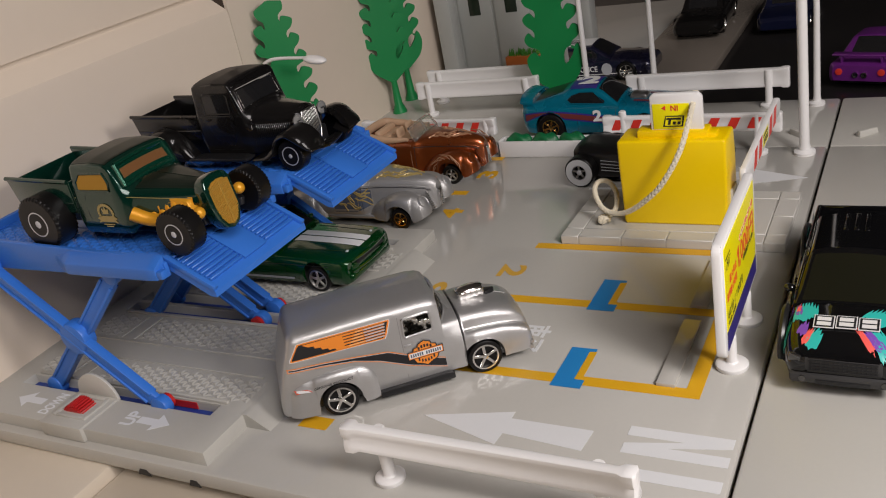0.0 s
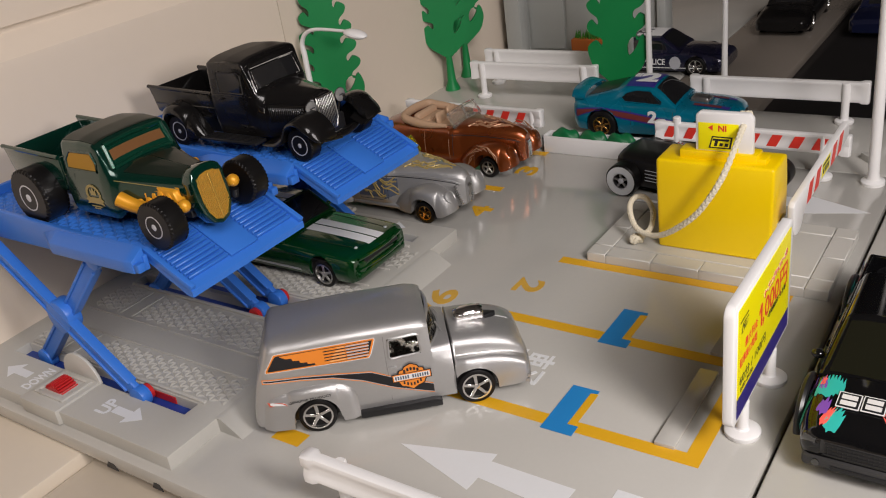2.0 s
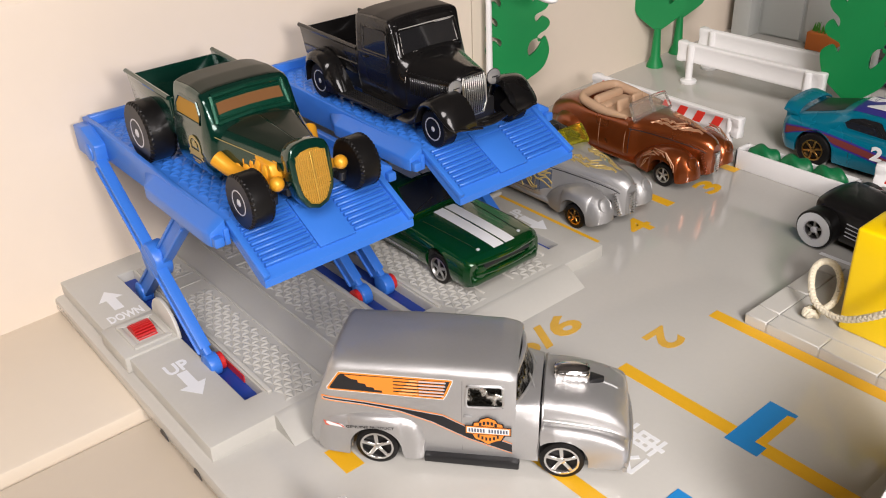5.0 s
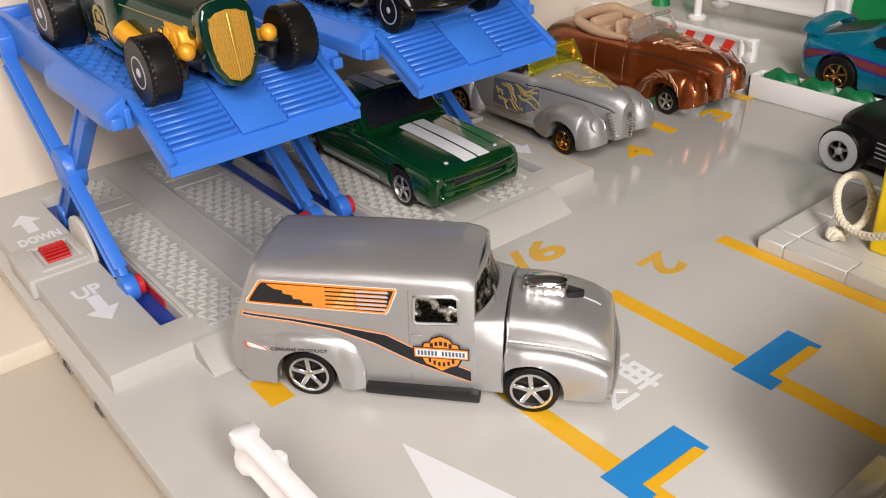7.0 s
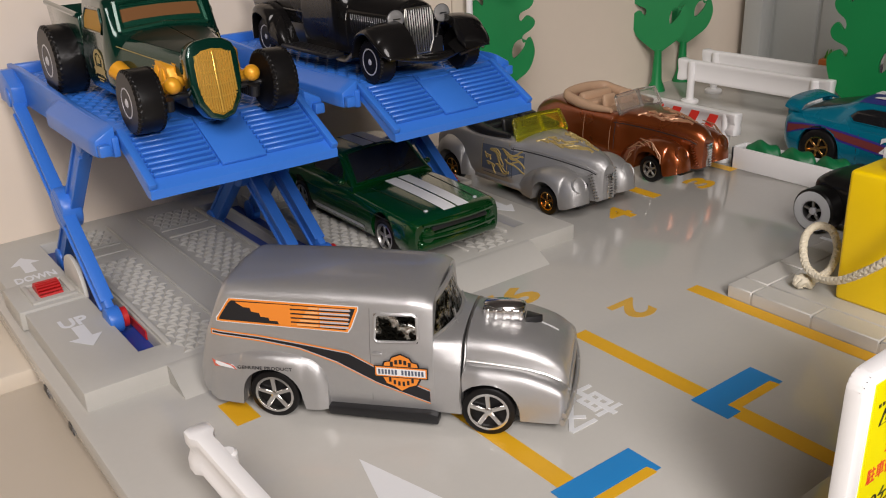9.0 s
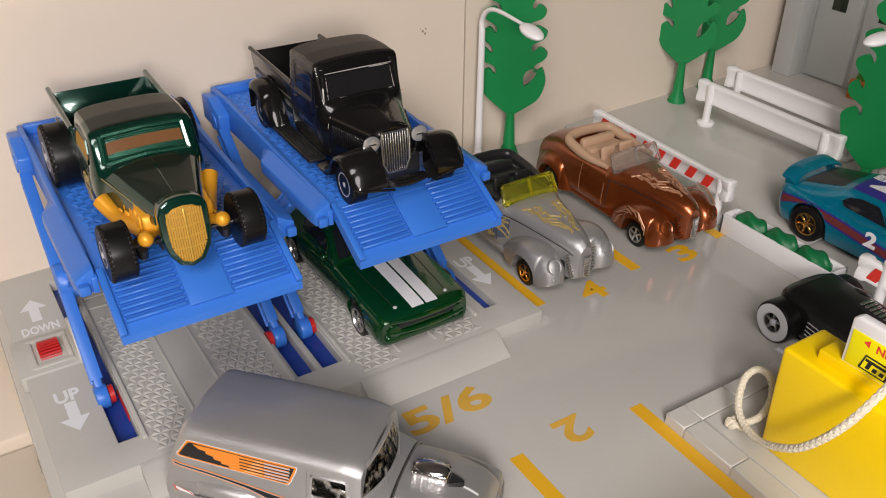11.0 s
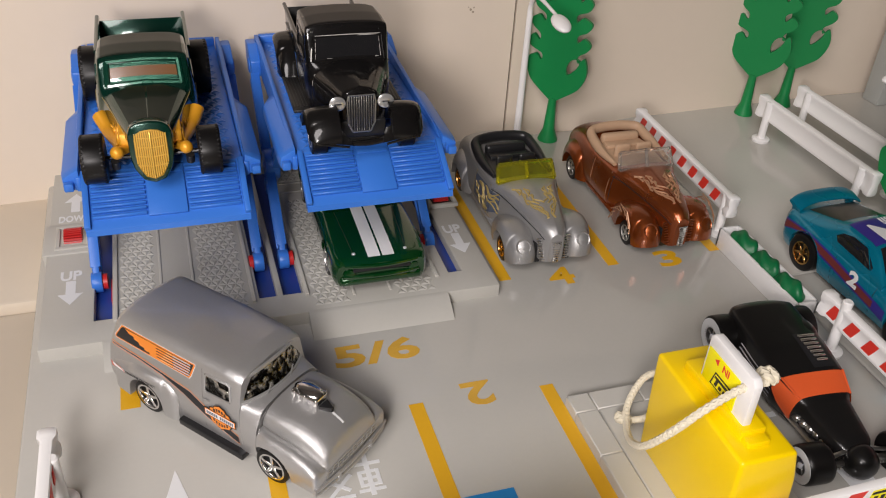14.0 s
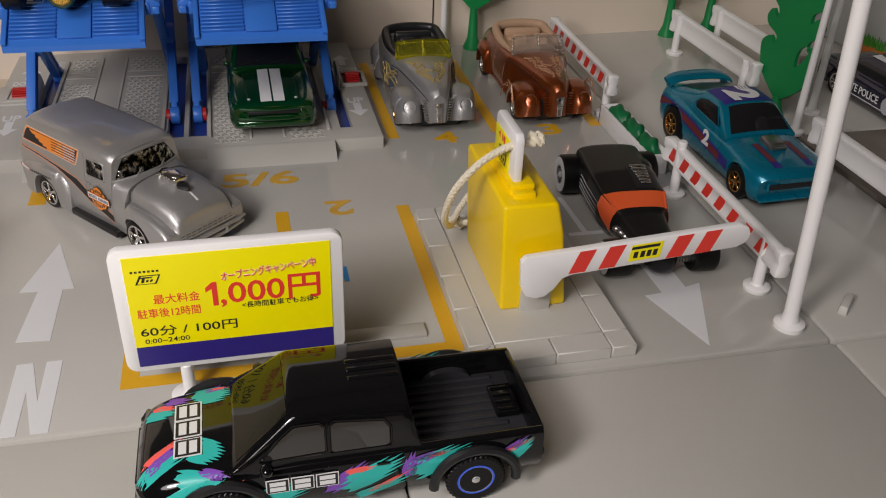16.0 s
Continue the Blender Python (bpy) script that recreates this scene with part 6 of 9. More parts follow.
            if o.name.startswith(("folded_top", "rear_seat", "front_seat", "cockpit")):
                v.co.x = v.co.x * 0.84 + 0.1 * CM
    return ob


build_convertible(at(2.47, 8.46, 0, -90), "silver toy convertible with a yellow windscreen and gold flames", PAINT_PEWTER, BLACK_PLASTIC, CLEAR_YELLOW, INK_GOLD, INK_GREYBLUE, RIM_GOLD)
build_convertible(at(7.04, 8.4, 0, -90), "copper brown toy convertible with tan interior and flames", PAINT_BROWN, TAN, CLEAR, INK_COPPER, None, DULL_CHROME)


# ---- low coupes ----
def coupe_shell(L0, L1, hw, belt, roof, arches, fast=True, nose=0.95, tail=1.05):
    return Shell([
        (L0, [(hw * 0.80, 0.42), (hw * 0.84, 0.6), (hw * 0.84, 0.8), (hw * 0.8, tail - 0.1), (hw * 0.7, tail - 0.02), (hw * 0.4, tail), (0, tail + 0.01)]),
        (L0 + 0.18, [(hw * 0.92, 0.32), (hw * 0.97, 0.55), (hw * 0.97, 0.82), (hw * 0.93, tail), (hw * 0.8, tail + 0.08), (hw * 0.4, tail + 0.1), (0, tail + 0.11)]),
        (L0 + 1.6, [(hw * 0.95, 0.28), (hw * 1.0, 0.55), (hw * 1.0, 0.85), (hw * 0.95, belt), (hw * 0.84, belt + 0.08), (hw * 0.45, belt + 0.12), (0, belt + 0.13)]),
        (L1 - 2.4, [(hw * 0.94, 0.28), (hw * 0.99, 0.55), (hw * 0.99, 0.85), (hw * 0.94, belt - 0.06), (hw * 0.82, belt + 0.02), (hw * 0.45, belt + 0.1), (0, belt + 0.12)]),
        (L1 - 0.9, [(hw * 0.94, 0.28), (hw * 1.0, 0.5), (hw * 0.99, 0.8), (hw * 0.93, nose - 0.02), (hw * 0.8, nose + 0.06), (hw * 0.42, nose + 0.1), (0, nose + 0.13)]),
        (L1 - 0.15, [(hw * 0.86, 0.28), (hw * 0.9, 0.45), (hw * 0.9, 0.68), (hw * 0.86, nose - 0.14), (hw * 0.76, nose - 0.07), (hw * 0.42, nose - 0.03), (0, nose)]),
        (L1, [(hw * 0.74, 0.36), (hw * 0.78, 0.45), (hw * 0.78, 0.6), (hw * 0.74, nose - 0.26), (hw * 0.66, nose - 0.2), (hw * 0.4, nose - 0.17), (0, nose - 0.14)]),
    ], arches)


def cabin_shell(x0, x1, x2, x3, hw, belt, roof):
    """Rear screen from x0 up to x1, flat roof to x2, windscreen down to x3."""
    lo = [(hw * 0.88, belt - 0.2), (hw * 0.88, belt - 0.1), (hw * 0.87, belt), (hw * 0.84, belt + 0.03), (hw * 0.7, belt + 0.05), (hw * 0.4, belt + 0.07), (0, belt + 0.07)]
    a, b = belt, roof
    up = [(hw * 0.88, a - 0.2), (hw * 0.87, a), (hw * 0.84, a + 0.12), (hw * 0.74, b - 0.14), (hw * 0.62, b - 0.04), (hw * 0.35, b), (0, b + 0.015)]
    return Shell([(x0, lo), (x1, up), (x2, up), (x3, lo)], (), ease=False)


def build_green_coupe():
    ob = thing("coupe", at(-3.40, 8.28, 0.46, -90), "dark green toy coupe with two white stripes under a lift", "toy car")
    body = Shell([
        (-3.6, [(1.1, 0.45), (1.2, 0.6), (1.24, 0.8), (1.24, 1.0), (1.16, 1.12), (0.98, 1.17), (0.5, 1.19), (0, 1.2)]),
        (-3.4, [(1.3, 0.32), (1.4, 0.55), (1.42, 0.8), (1.4, 1.02), (1.3, 1.18), (1.08, 1.25), (0.55, 1.28), (0, 1.29)]),
        (-1.5, [(1.34, 0.28), (1.44, 0.55), (1.46, 0.82), (1.42, 1.05), (1.32, 1.18), (1.1, 1.25), (0.55, 1.28), (0, 1.3)]),
        (0.9, [(1.34, 0.28), (1.43, 0.55), (1.44, 0.82), (1.4, 1.04), (1.3, 1.15), (1.08, 1.21), (0.55, 1.26), (0, 1.28)]),
        (2.2, [(1.36, 0.28), (1.46, 0.55), (1.46, 0.82), (1.42, 1.03), (1.3, 1.13), (1.06, 1.18), (0.55, 1.23), (0, 1.25)]),
        (3.35, [(1.34, 0.28), (1.44, 0.5), (1.44, 0.78), (1.4, 0.99), (1.28, 1.08), (1.04, 1.13), (0.55, 1.17), (0, 1.19)]),
        (3.6, [(1.30, 0.3), (1.39, 0.5), (1.40, 0.76), (1.36, 0.95), (1.26, 1.03), (1.03, 1.08), (0.55, 1.12), (0, 1.14)]),
        (3.68, [(1.22, 0.34), (1.31, 0.5), (1.32, 0.73), (1.29, 0.9), (1.2, 0.97), (1.0, 1.02), (0.52, 1.06), (0, 1.08)]),
    ], [(2.3, 0.48, 0.56), (-2.1, 0.48, 0.56)])
    bm = B()
    body.build(bm, 56)
    part("body", bm, PAINT_MUSTANG, ob)
    cab = cabin_shell(-3.0, -1.5, -0.15, 0.7, 1.5, 1.22, 1.97)
    bm = B()
    cab.build(bm, 30)
    part("roof", bm, PAINT_MUSTANG, ob)
    bm = B()
    top_band(bm, cab, -0.08, 0.64, [(-0.08, -1.0), (0.64, -1.16)], [(-0.08, 1.0), (0.64, 1.16)], 0.01)
    win = part("windscreen", bm, TINT, ob, "dark windscreen")
    bm = B()
    frame_panel(bm, [Vector((x, y, cab.top(x, y) + 0.015)) for x, y in ((-0.10, -0.99), (-0.10, 0), (-0.10, 0.99), (0.66, 1.16), (0.66, 0), (0.66, -1.16))], 0.035, 0)
    part("screen_frame", bm, PAINT_MUSTANG, win)
    bm = B()
    for y0, y1 in ((-0.9, -0.1), (0.05, 0.85)):
        tube(bm, [Vector((0.66, y0, cab.top(0.62, y0) + 0.05)), Vector((0.46, y1, cab.top(0.46, y1) + 0.03))], 0.012, 5)
    part("wipers", bm, INK_BLACK, ob)
    for s in (-1, 1):
        bm = B()
        side_line(bm, cab, [(-1.52, 1.33), (-1.5, 1.77), (-0.2, 1.81), (0.14, 1.55), (0.14, 1.33)], s, 0.028, 0.008, True)
        part("window_frame", bm, PAINT_MUSTANG, ob)
        bm = B()
        ball(bm, (0.3, s * 1.42, 1.34), (0.09, 0.12, 0.08), 12, 8)
        part("door_mirror", bm, PAINT_MUSTANG, ob)
        bm = B()
        side_line(bm, body, [(-0.9, 1.1), (-0.92, 0.75), (-0.85, 0.45)], s, 0.010, 0.003)
        side_line(bm, body, [(-2.6, 0.95), (-1.0, 0.93), (1.2, 0.92), (2.9, 0.9)], s, 0.012, 0.003)
        part("door_seam", bm, INK_BLACK, ob)
        bm = B()
        side_band(bm, cab, -1.5, 0.1, 1.34, [(-1.5, 1.76), (-0.2, 1.79), (0.1, 1.55)], s, 0.01)
        part("side_window", bm, TINT, ob, "dark side window")
        bm = B()
        top_band(bm, body, 0.86, 3.5, s * 0.03, s * 0.40, 0.012)
        top_band(bm, cab, -2.9, -0.15, s * 0.03, s * 0.40, 0.012)
        part("stripe", bm, INK_WHITE, ob, "white printed stripe")
        bm = B()
        side_band(bm, body, -2.6, 1.3, 0.38, 0.47, s, 0.01)
        part("sill_stripe", bm, INK_SILVER, ob, "white sill stripe")
        bm = B()
        tube(bm, [Vector((1.0 + 2.2 * i / 10, s * (0.92 - 0.012 * i), body.top(1.0 + 2.2 * i / 10, 0.92 - 0.012 * i) + 0.003)) for i in range(11)], 0.010, 5)
        tube(bm, [Vector((1.0, s * (body.side(1.0, z) + 0.004), z)) for z in (0.45, 0.7, 1.0)], 0.010, 5)
        part("panel_seam", bm, INK_BLACK, ob)
        bm = B()
        ball(bm, (3.3, s * 0.78, body.top(3.3, 0.78) + 0.01), (0.06, 0.06, 0.03), 10, 6)
        part("bonnet_pin", bm, INK_SILVER, ob, "silver bonnet pin")
        bm = B()
        lathe(bm, [(0.17, -0.05), (0.17, 0.03), (0.1, 0.05), (0, 0.05)], T(3.66, s * 0.98, 0.70, 0, 90), 18)
        part("headlight", bm, PAINT_MUSTANG, ob, "round moulded headlight")
    # black bar put where the green grille lies in shade
    bm = B()
    box(bm, (3.66, 0, 0.84), (0.08, 1.74, 0.11), 0.03)
    part("grille", bm, INK_BLACK, ob, "slim grille slot, coloured black for its shade")
    bm = B()
    tube(bm, [Vector((3.66, -1.1 + 0.22 * k, 0.97)) for k in range(11)], 0.06, 8)
    tube(bm, [Vector((3.68, -1.15 + 0.23 * k, 0.66)) for k in range(11)], 0.06, 8)
    part("bonnet_lip", bm, PAINT_MUSTANG, ob)
    bm = B()
    box(bm, (3.60, 0, 0.46), (0.3, 2.5, 0.26), 0.1, seg=3)
    part("bumper", bm, PAINT_MUSTANG, ob)
    wheels(ob, 2.3, -2.1, 1.28, 1.28, 0.48, 0.48, 0.34, 0.36, rim=DULL_CHROME, spokes=5, face=0.74)
    chassis(ob, -3.3, 3.2, 1.0, 0.16, 0.9)
    stretch(ob, 1.0, 1.02, 1.12)
    for o in ob.children_recursive:
        if not o.name.startswith(("wheel", "rim", "chassis")):
            for v in o.data.vertices:
                u = min(1, max(0, v.co.x / CM - 2.7) / 0.9)
                v.co.x += (0.08 - 0.22 * (v.co.y / CM / 1.45) ** 2) * u * CM


build_green_coupe()


def build_teal_coupe():
    ob = thing("race_coupe", at(12.45, 1.12, 0, -87.8), "teal toy race coupe with a rear wing and number two", "toy car")
    body = Shell([
        (-3.60, [(1.1, 0.5), (1.2, 0.7), (1.24, 0.95), (1.24, 1.2), (1.18, 1.4), (1.0, 1.5), (0.5, 1.54), (0, 1.55)]),
        (-3.35, [(1.28, 0.36), (1.4, 0.65), (1.42, 0.95), (1.4, 1.25), (1.32, 1.5), (1.1, 1.62), (0.55, 1.66), (0, 1.67)]),
        (-2.2, [(1.34, 0.3), (1.46, 0.6), (1.48, 0.95), (1.45, 1.25), (1.36, 1.46), (1.15, 1.58), (0.55, 1.64), (0, 1.65)]),
        (-0.8, [(1.32, 0.28), (1.42, 0.6), (1.44, 0.95), (1.38, 1.22), (1.3, 1.38), (1.12, 1.46), (0.55, 1.5), (0, 1.52)]),
        (1.0, [(1.32, 0.28), (1.42, 0.6), (1.44, 0.95), (1.38, 1.2), (1.28, 1.34), (1.08, 1.43), (0.55, 1.48), (0, 1.5)]),
        (2.2, [(1.36, 0.28), (1.48, 0.6), (1.48, 0.95), (1.42, 1.2), (1.3, 1.34), (1.06, 1.42), (0.55, 1.46), (0, 1.48)]),
        (2.85, [(1.34, 0.28), (1.46, 0.55), (1.46, 0.9), (1.41, 1.14), (1.3, 1.28), (1.06, 1.36), (0.55, 1.41), (0, 1.43)]),
        (3.12, [(1.28, 0.3), (1.4, 0.52), (1.41, 0.84), (1.36, 1.06), (1.25, 1.18), (1.02, 1.26), (0.55, 1.31), (0, 1.33)]),
        (3.22, [(1.18, 0.34), (1.29, 0.5), (1.31, 0.78), (1.26, 0.98), (1.16, 1.09), (0.96, 1.16), (0.5, 1.2), (0, 1.22)]),
    ], [(2.2, 0.54, 0.64), (-2.25, 0.6, 0.72)])
    bm = B()
    body.build(bm, 60)
    part("body", bm, PAINT_TEAL, ob)
    lo = [(1.32, 1.2), (1.32, 1.34), (1.31, 1.43), (1.26, 1.47), (1.02, 1.5), (0.58, 1.52), (0, 1.53)]
    mid = [(1.32, 1.2), (1.31, 1.42), (1.26, 1.56), (1.13, 1.84), (0.96, 2.0), (0.54, 2.07), (0, 2.09)]
    up = [(1.32, 1.2), (1.30, 1.42), (1.24, 1.60), (1.08, 2.04), (0.92, 2.19), (0.52, 2.26), (0, 2.28)]
    tail = [(1.32, 1.2), (1.32, 1.40), (1.30, 1.52), (1.2, 1.60), (0.98, 1.64), (0.55, 1.67), (0, 1.68)]
    cab = Shell([(-3.35, tail), (-1.75, mid), (-1.15, up), (-0.35, up), (-0.02, [(y, z - 0.05 * (z > 1.9)) for y, z in up]), (0.98, lo)], ())
    bm = B()
    cab.build(bm, 30)
    part("roof", bm, PAINT_TEAL, ob)
    bm = B()
    top_band(bm, cab, 0.06, 0.90, [(0.06, -0.86), (0.90, -1.12)], [(0.06, 0.86), (0.90, 1.12)], 0.012)
    part("windscreen", bm, TINT, ob, "dark tinted windscreen")
    bm = B()
    top_band(bm, cab, -3.0, -1.65, [(-3.0, -0.95), (-1.65, -0.80)], [(-3.0, 0.95), (-1.65, 0.80)], 0.012)
    part("rear_screen", bm, PAINT_MATT, ob, "matt black louvred rear screen")
    for s in (-1, 1):
        bm = B()
        side_band(bm, cab, -1.42, 0.34, [(-1.42, 1.76), (-1.25, 1.64), (0.34, 1.57)], [(-1.42, 1.80), (-1.2, 1.95), (-0.8, 2.05), (-0.2, 2.04), (0.34, 1.68)], s, 0.012)
        win = part("side_window", bm, TINT, ob, "dark side window")
        bm = B()
        side_line(bm, cab, [(-1.42, 1.78), (-1.25, 1.62), (0.36, 1.55), (-0.18, 2.06), (-0.8, 2.07), (-1.2, 1.97)], s, 0.025, 0.012, True)
        part("window_frame", bm, PAINT_TEAL, win)
        bm = B()
        side_band(bm, body, -3.45, 1.5, [(-3.45, 0.9), (-2.9, 1.1), (-2.2, 1.24), (-1.5, 0.95), (1.5, 0.55)], [(-3.45, 1.28), (-2.9, 1.34), (-2.2, 1.38), (-1.5, 1.3), (1.5, 0.92)], s, 0.010, 44)
        part("flank_print_edge", bm, INK_NAVY, ob, "dark blue printed edge")
        bm = B()
        side_band(bm, body, -3.4, 0.95, [(-3.4, 0.95), (-2.9, 1.15), (-2.2, 1.28), (-1.5, 1.02), (0.95, 0.68)], [(-3.4, 1.23), (-2.9, 1.29), (-2.2, 1.33), (-1.5, 1.24), (0.95, 0.92)], s, 0.016, 44)
        part("flank_print", bm, INK_MAROON, ob, "maroon printed flank stripe")
        bm = B()
        text_mesh(bm, "2", 0.66, T(0.02 if s < 0 else 0.5, s * (body.side(0.2, 1.0) + 0.03), 0.86, 90, 0, 0 if s < 0 else 180), 0.01, 0.03, "CENTER", 1.2)
        part("race_number", bm, INK_WHITE, ob, "white race number two")
        bm = B()
        tube(bm, [Vector((0.85, s * (body.side(0.85, z) + 0.003), z)) for z in (0.45, 0.8, 1.1, 1.3)], 0.012, 5)
        tube(bm, [Vector((-0.95, s * (body.side(-0.95, z) + 0.003), z)) for z in (0.45, 0.8, 1.1, 1.3)], 0.012, 5)
        part("door_seam", bm, INK_BLACK, ob)
        bm = B()
        top_band(bm, body, 1.5, 2.85, s * 0.44, s * 0.72, 0.012)
        part("bonnet_stripe_edge", bm, INK_NAVY, ob, "dark blue printed edge")
        bm = B()
        top_band(bm, body, 1.5, 2.55, s * 0.48, s * 0.68, 0.018)
        part("bonnet_stripe", bm, INK_MAROON, ob, "maroon printed bonnet stripe")
        bm = B()
        box(bm, (-3.42, s * 1.12, 1.62), (0.34, 0.16, 0.34), 0.07, T(0, 0, 0), 3)
        part("wing_stay", bm, PAINT_TEAL, ob)
    bm = B()
    rings = []
    for k in range(17):
        f = -1 + k / 8
        drop, sweep = 0.16 * abs(f) ** 5, 0.14 * f * f
        rings.append([Vector((x + sweep, 1.28 * f, 1.80 - drop + z)) for x, z in ((-3.80, 0.10), (-3.78, 0.17), (-3.70, 0.18), (-3.25, 0.08), (-3.20, 0.03), (-3.24, -0.01), (-3.6, 0.03))])
    skin(bm, rings)
    part("rear_wing", bm, PAINT_TEAL, ob)
    bm = B()
    box(bm, (1.62, 0, 1.57), (0.78, 0.66, 0.24), 0.07, taper=(0.8, 0.82))
    box(bm, (1.93, 0, 1.57), (0.2, 0.54, 0.16), 0.04)
    part("bonnet_scoop", bm, RIM_DARK, ob, "dark grey bonnet scoop")
    bm = B()
    top_band(bm, cab, -1.3, -0.06, -0.93, 0.93, 0.010)
    part("roof_print", bm, INK_NAVY, ob, "dark blue printed roof edge")
    bm = B()
    text_mesh(bm, "2", 1.5, T(-0.52, -0.5, 2.302), 0.012, 0.07, "CENTER", 1.15)
    part("roof_number", bm, INK_WHITE, ob, "white race number two on the roof")
    for k in range(4):
        bm = B()
        box(bm, (-1.12, 0.12 + 0.12 * k, 2.298), (0.26, 0.075, 0.008))
        part("roof_bar", bm, INK_WHITE, ob, "small white printed bar")
    bm = B()
    box(bm, (3.20, 0, 0.86), (0.10, 2.0, 0.26), 0.05)
    part("grille", bm, INK_BLACK, ob, "dark grille slot")
    bm = B()
    frame_panel(bm, [Vector((3.23, y, z)) for y, z in ((-1.04, 1.0), (1.04, 1.0), (1.04, 0.72), (-1.04, 0.72))], 0.035, 0)
    part("grille_rim", bm, PAINT_TEAL, ob)
    bm = B()
    box(bm, (3.14, 0, 0.36), (0.4, 2.5, 0.1), 0.03)
    part("chin_spoiler", bm, PAINT_TEAL, ob)
    wheels(ob, 2.2, -2.25, 1.3, 1.3, 0.56, 0.64, 0.42, 0.46, rim=RIM_GOLD, spokes=6, face=0.62)
    chassis(ob, -3.3, 3.1, 0.95, 0.18, 0.9)
    stretch(ob, 1.01, 1.0, 1.04)
    for o in ob.children_recursive:
        if not o.name.startswith(("wheel", "rim", "chassis")):
            for v in o.data.vertices:
                k = min(1, max(0, v.co.x / CM - 0.9) / 2.2)
                if v.co.z > 0.6 * CM:
                    v.co.z -= 0.14 * k * (v.co.z - 0.6 * CM)
                v.co.x += (0.22 - 0.34 * (v.co.y / CM / 1.45) ** 2) * k * k * CM


build_teal_coupe()


# ---- black and orange hot rod in the exit lane ----
def build_hot_rod():
    ob = thing("hot_rod", at(7.05 - 0.2, -1.97 + 0.014, 0, -94.0), "black toy hot rod with an orange cowl and open wheels", "toy car")
    body = Shell([
        (-2.3, [(0.75, 0.4), (0.85, 0.6), (0.88, 0.9), (0.85, 1.3), (0.78, 1.6), (0.45, 1.72), (0, 1.75)]),
        (-2.1, [(0.9, 0.35), (1.02, 0.6), (1.05, 0.95), (1.0, 1.4), (0.9, 1.74), (0.5, 1.86), (0, 1.88)]),
        (-0.6, [(0.95, 0.32), (1.05, 0.6), (1.08, 0.95), (1.02, 1.4), (0.92, 1.66), (0.5, 1.76), (0, 1.78)]),
        (0.34, [(0.95, 0.32), (1.04, 0.6), (1.05, 0.9), (0.98, 1.25), (0.88, 1.5), (0.5, 1.59), (0, 1.6)]),
        (0.98, [(0.8, 0.32), (0.84, 0.6), (0.84, 0.85), (0.78, 1.12), (0.7, 1.30), (0.42, 1.38), (0, 1.40)]),
        (1.05, [(0.6, 0.32), (0.66, 0.6), (0.68, 0.82), (0.66, 1.05), (0.6, 1.22), (0.36, 1.3), (0, 1.32)]),
        (2.2, [(0.42, 0.32), (0.48, 0.55), (0.5, 0.75), (0.49, 0.95), (0.44, 1.06), (0.25, 1.12), (0, 1.13)]),
        (2.42, [(0.34, 0.36), (0.38, 0.5), (0.38, 0.68), (0.36, 0.84), (0.31, 0.95), (0.18, 0.99), (0, 1.0)]),
    ], (), ease=False)
    bm = B()
    body.build(bm, 50)
    part("body", bm, PAINT_MATT, ob)
    bm = B()
    top_band(bm, body, 0.36, 0.98, [(0.36, -0.98), (0.98, -0.78)], [(0.36, 0.98), (0.98, 0.78)], 0.014, 14, 16)
    for s in (-1, 1):
        side_band(bm, body, 0.3, 0.98, [(0.3, 1.05), (0.6, 0.7), (0.98, 0.40)], [(0.3, 1.46), (0.98, 1.28)], s, 0.014)
    for s in (-1, 1):
        tube(bm, [Vector((x, s * (body.side(x, z) + 0.005), z)) for x, z in ((0.34, 1.5), (0.66, 1.4), (0.98, 1.29))], 0.035, 8)
    part("cowl", bm, PAINT_ORANGE, ob, "orange painted cowl")
    bm = B()
    prism(bm, [(0.5, 0.12), (0.62, 0.16), (0.7, 0.25), (0.64, 0.34), (0.5, 0.36)], 0.01, T(0, 0, 1.55, 0, 17))
    part("emblem", bm, INK_CORAL, ob, "small red emblem")
    bm = B()
    ball(bm, (-1.2, 0.78, 1.48), (0.5, 0.3, 0.3), 16, 10)
    ball(bm, (-0.5, 0.85, 1.3), (0.6, 0.24, 0.26), 16, 10)
    part("shoulder", bm, PAINT_MATT, ob)
    bm = B()
    top_band(bm, body, -0.85, 0.25, 0.1, 0.72, 0.02)
    part("hatch", bm, INK_BLACK, ob, "open roof hatch")
    bm = B()
    for k in range(7):
        box(bm, (-0.72 + k * 0.13, 0.42, 1.85 - 0.022 * k), (0.075, 0.5 - 0.03 * k, 0.10), 0.03)
    part("engine", bm, CHROME, ob, "grey ribbed engine in the roof hatch")
    for s in (-1, 1):
        bm = B()
        for k in range(4):
            tube(bm, [Vector((-1.2 + i * 0.25, s * (body.side(-1.2 + i * 0.25, 0.75 + 0.16 * k - 0.02 * i) + 0.01), 0.75 + 0.16 * k - 0.02 * i)) for i in range(7)], [0.02 - 0.0025 * i for i in range(7)], 5)
        part("pinstripe", bm, INK_SILVER, ob, "pale printed side stripe")
        bm = B()
        for k in range(6):
            ball(bm, (0.85 + k * 0.2, s * (0.75 - 0.06 * k), 0.62), (0.13, 0.12, 0.14), 10, 8)
        tube(bm, [(0.8, s * 0.8, 0.45), (1.6, s * 0.7, 0.42), (2.2, s * 0.52, 0.45)], 0.07, 8)
        part("engine_side", bm, DULL_CHROME, ob, "exposed chrome engine side")
        bm = B()
        tube(bm, [(2.68, s * 0.3, 0.58), (2.68, s * 1.0, 0.62)], 0.09, 8)
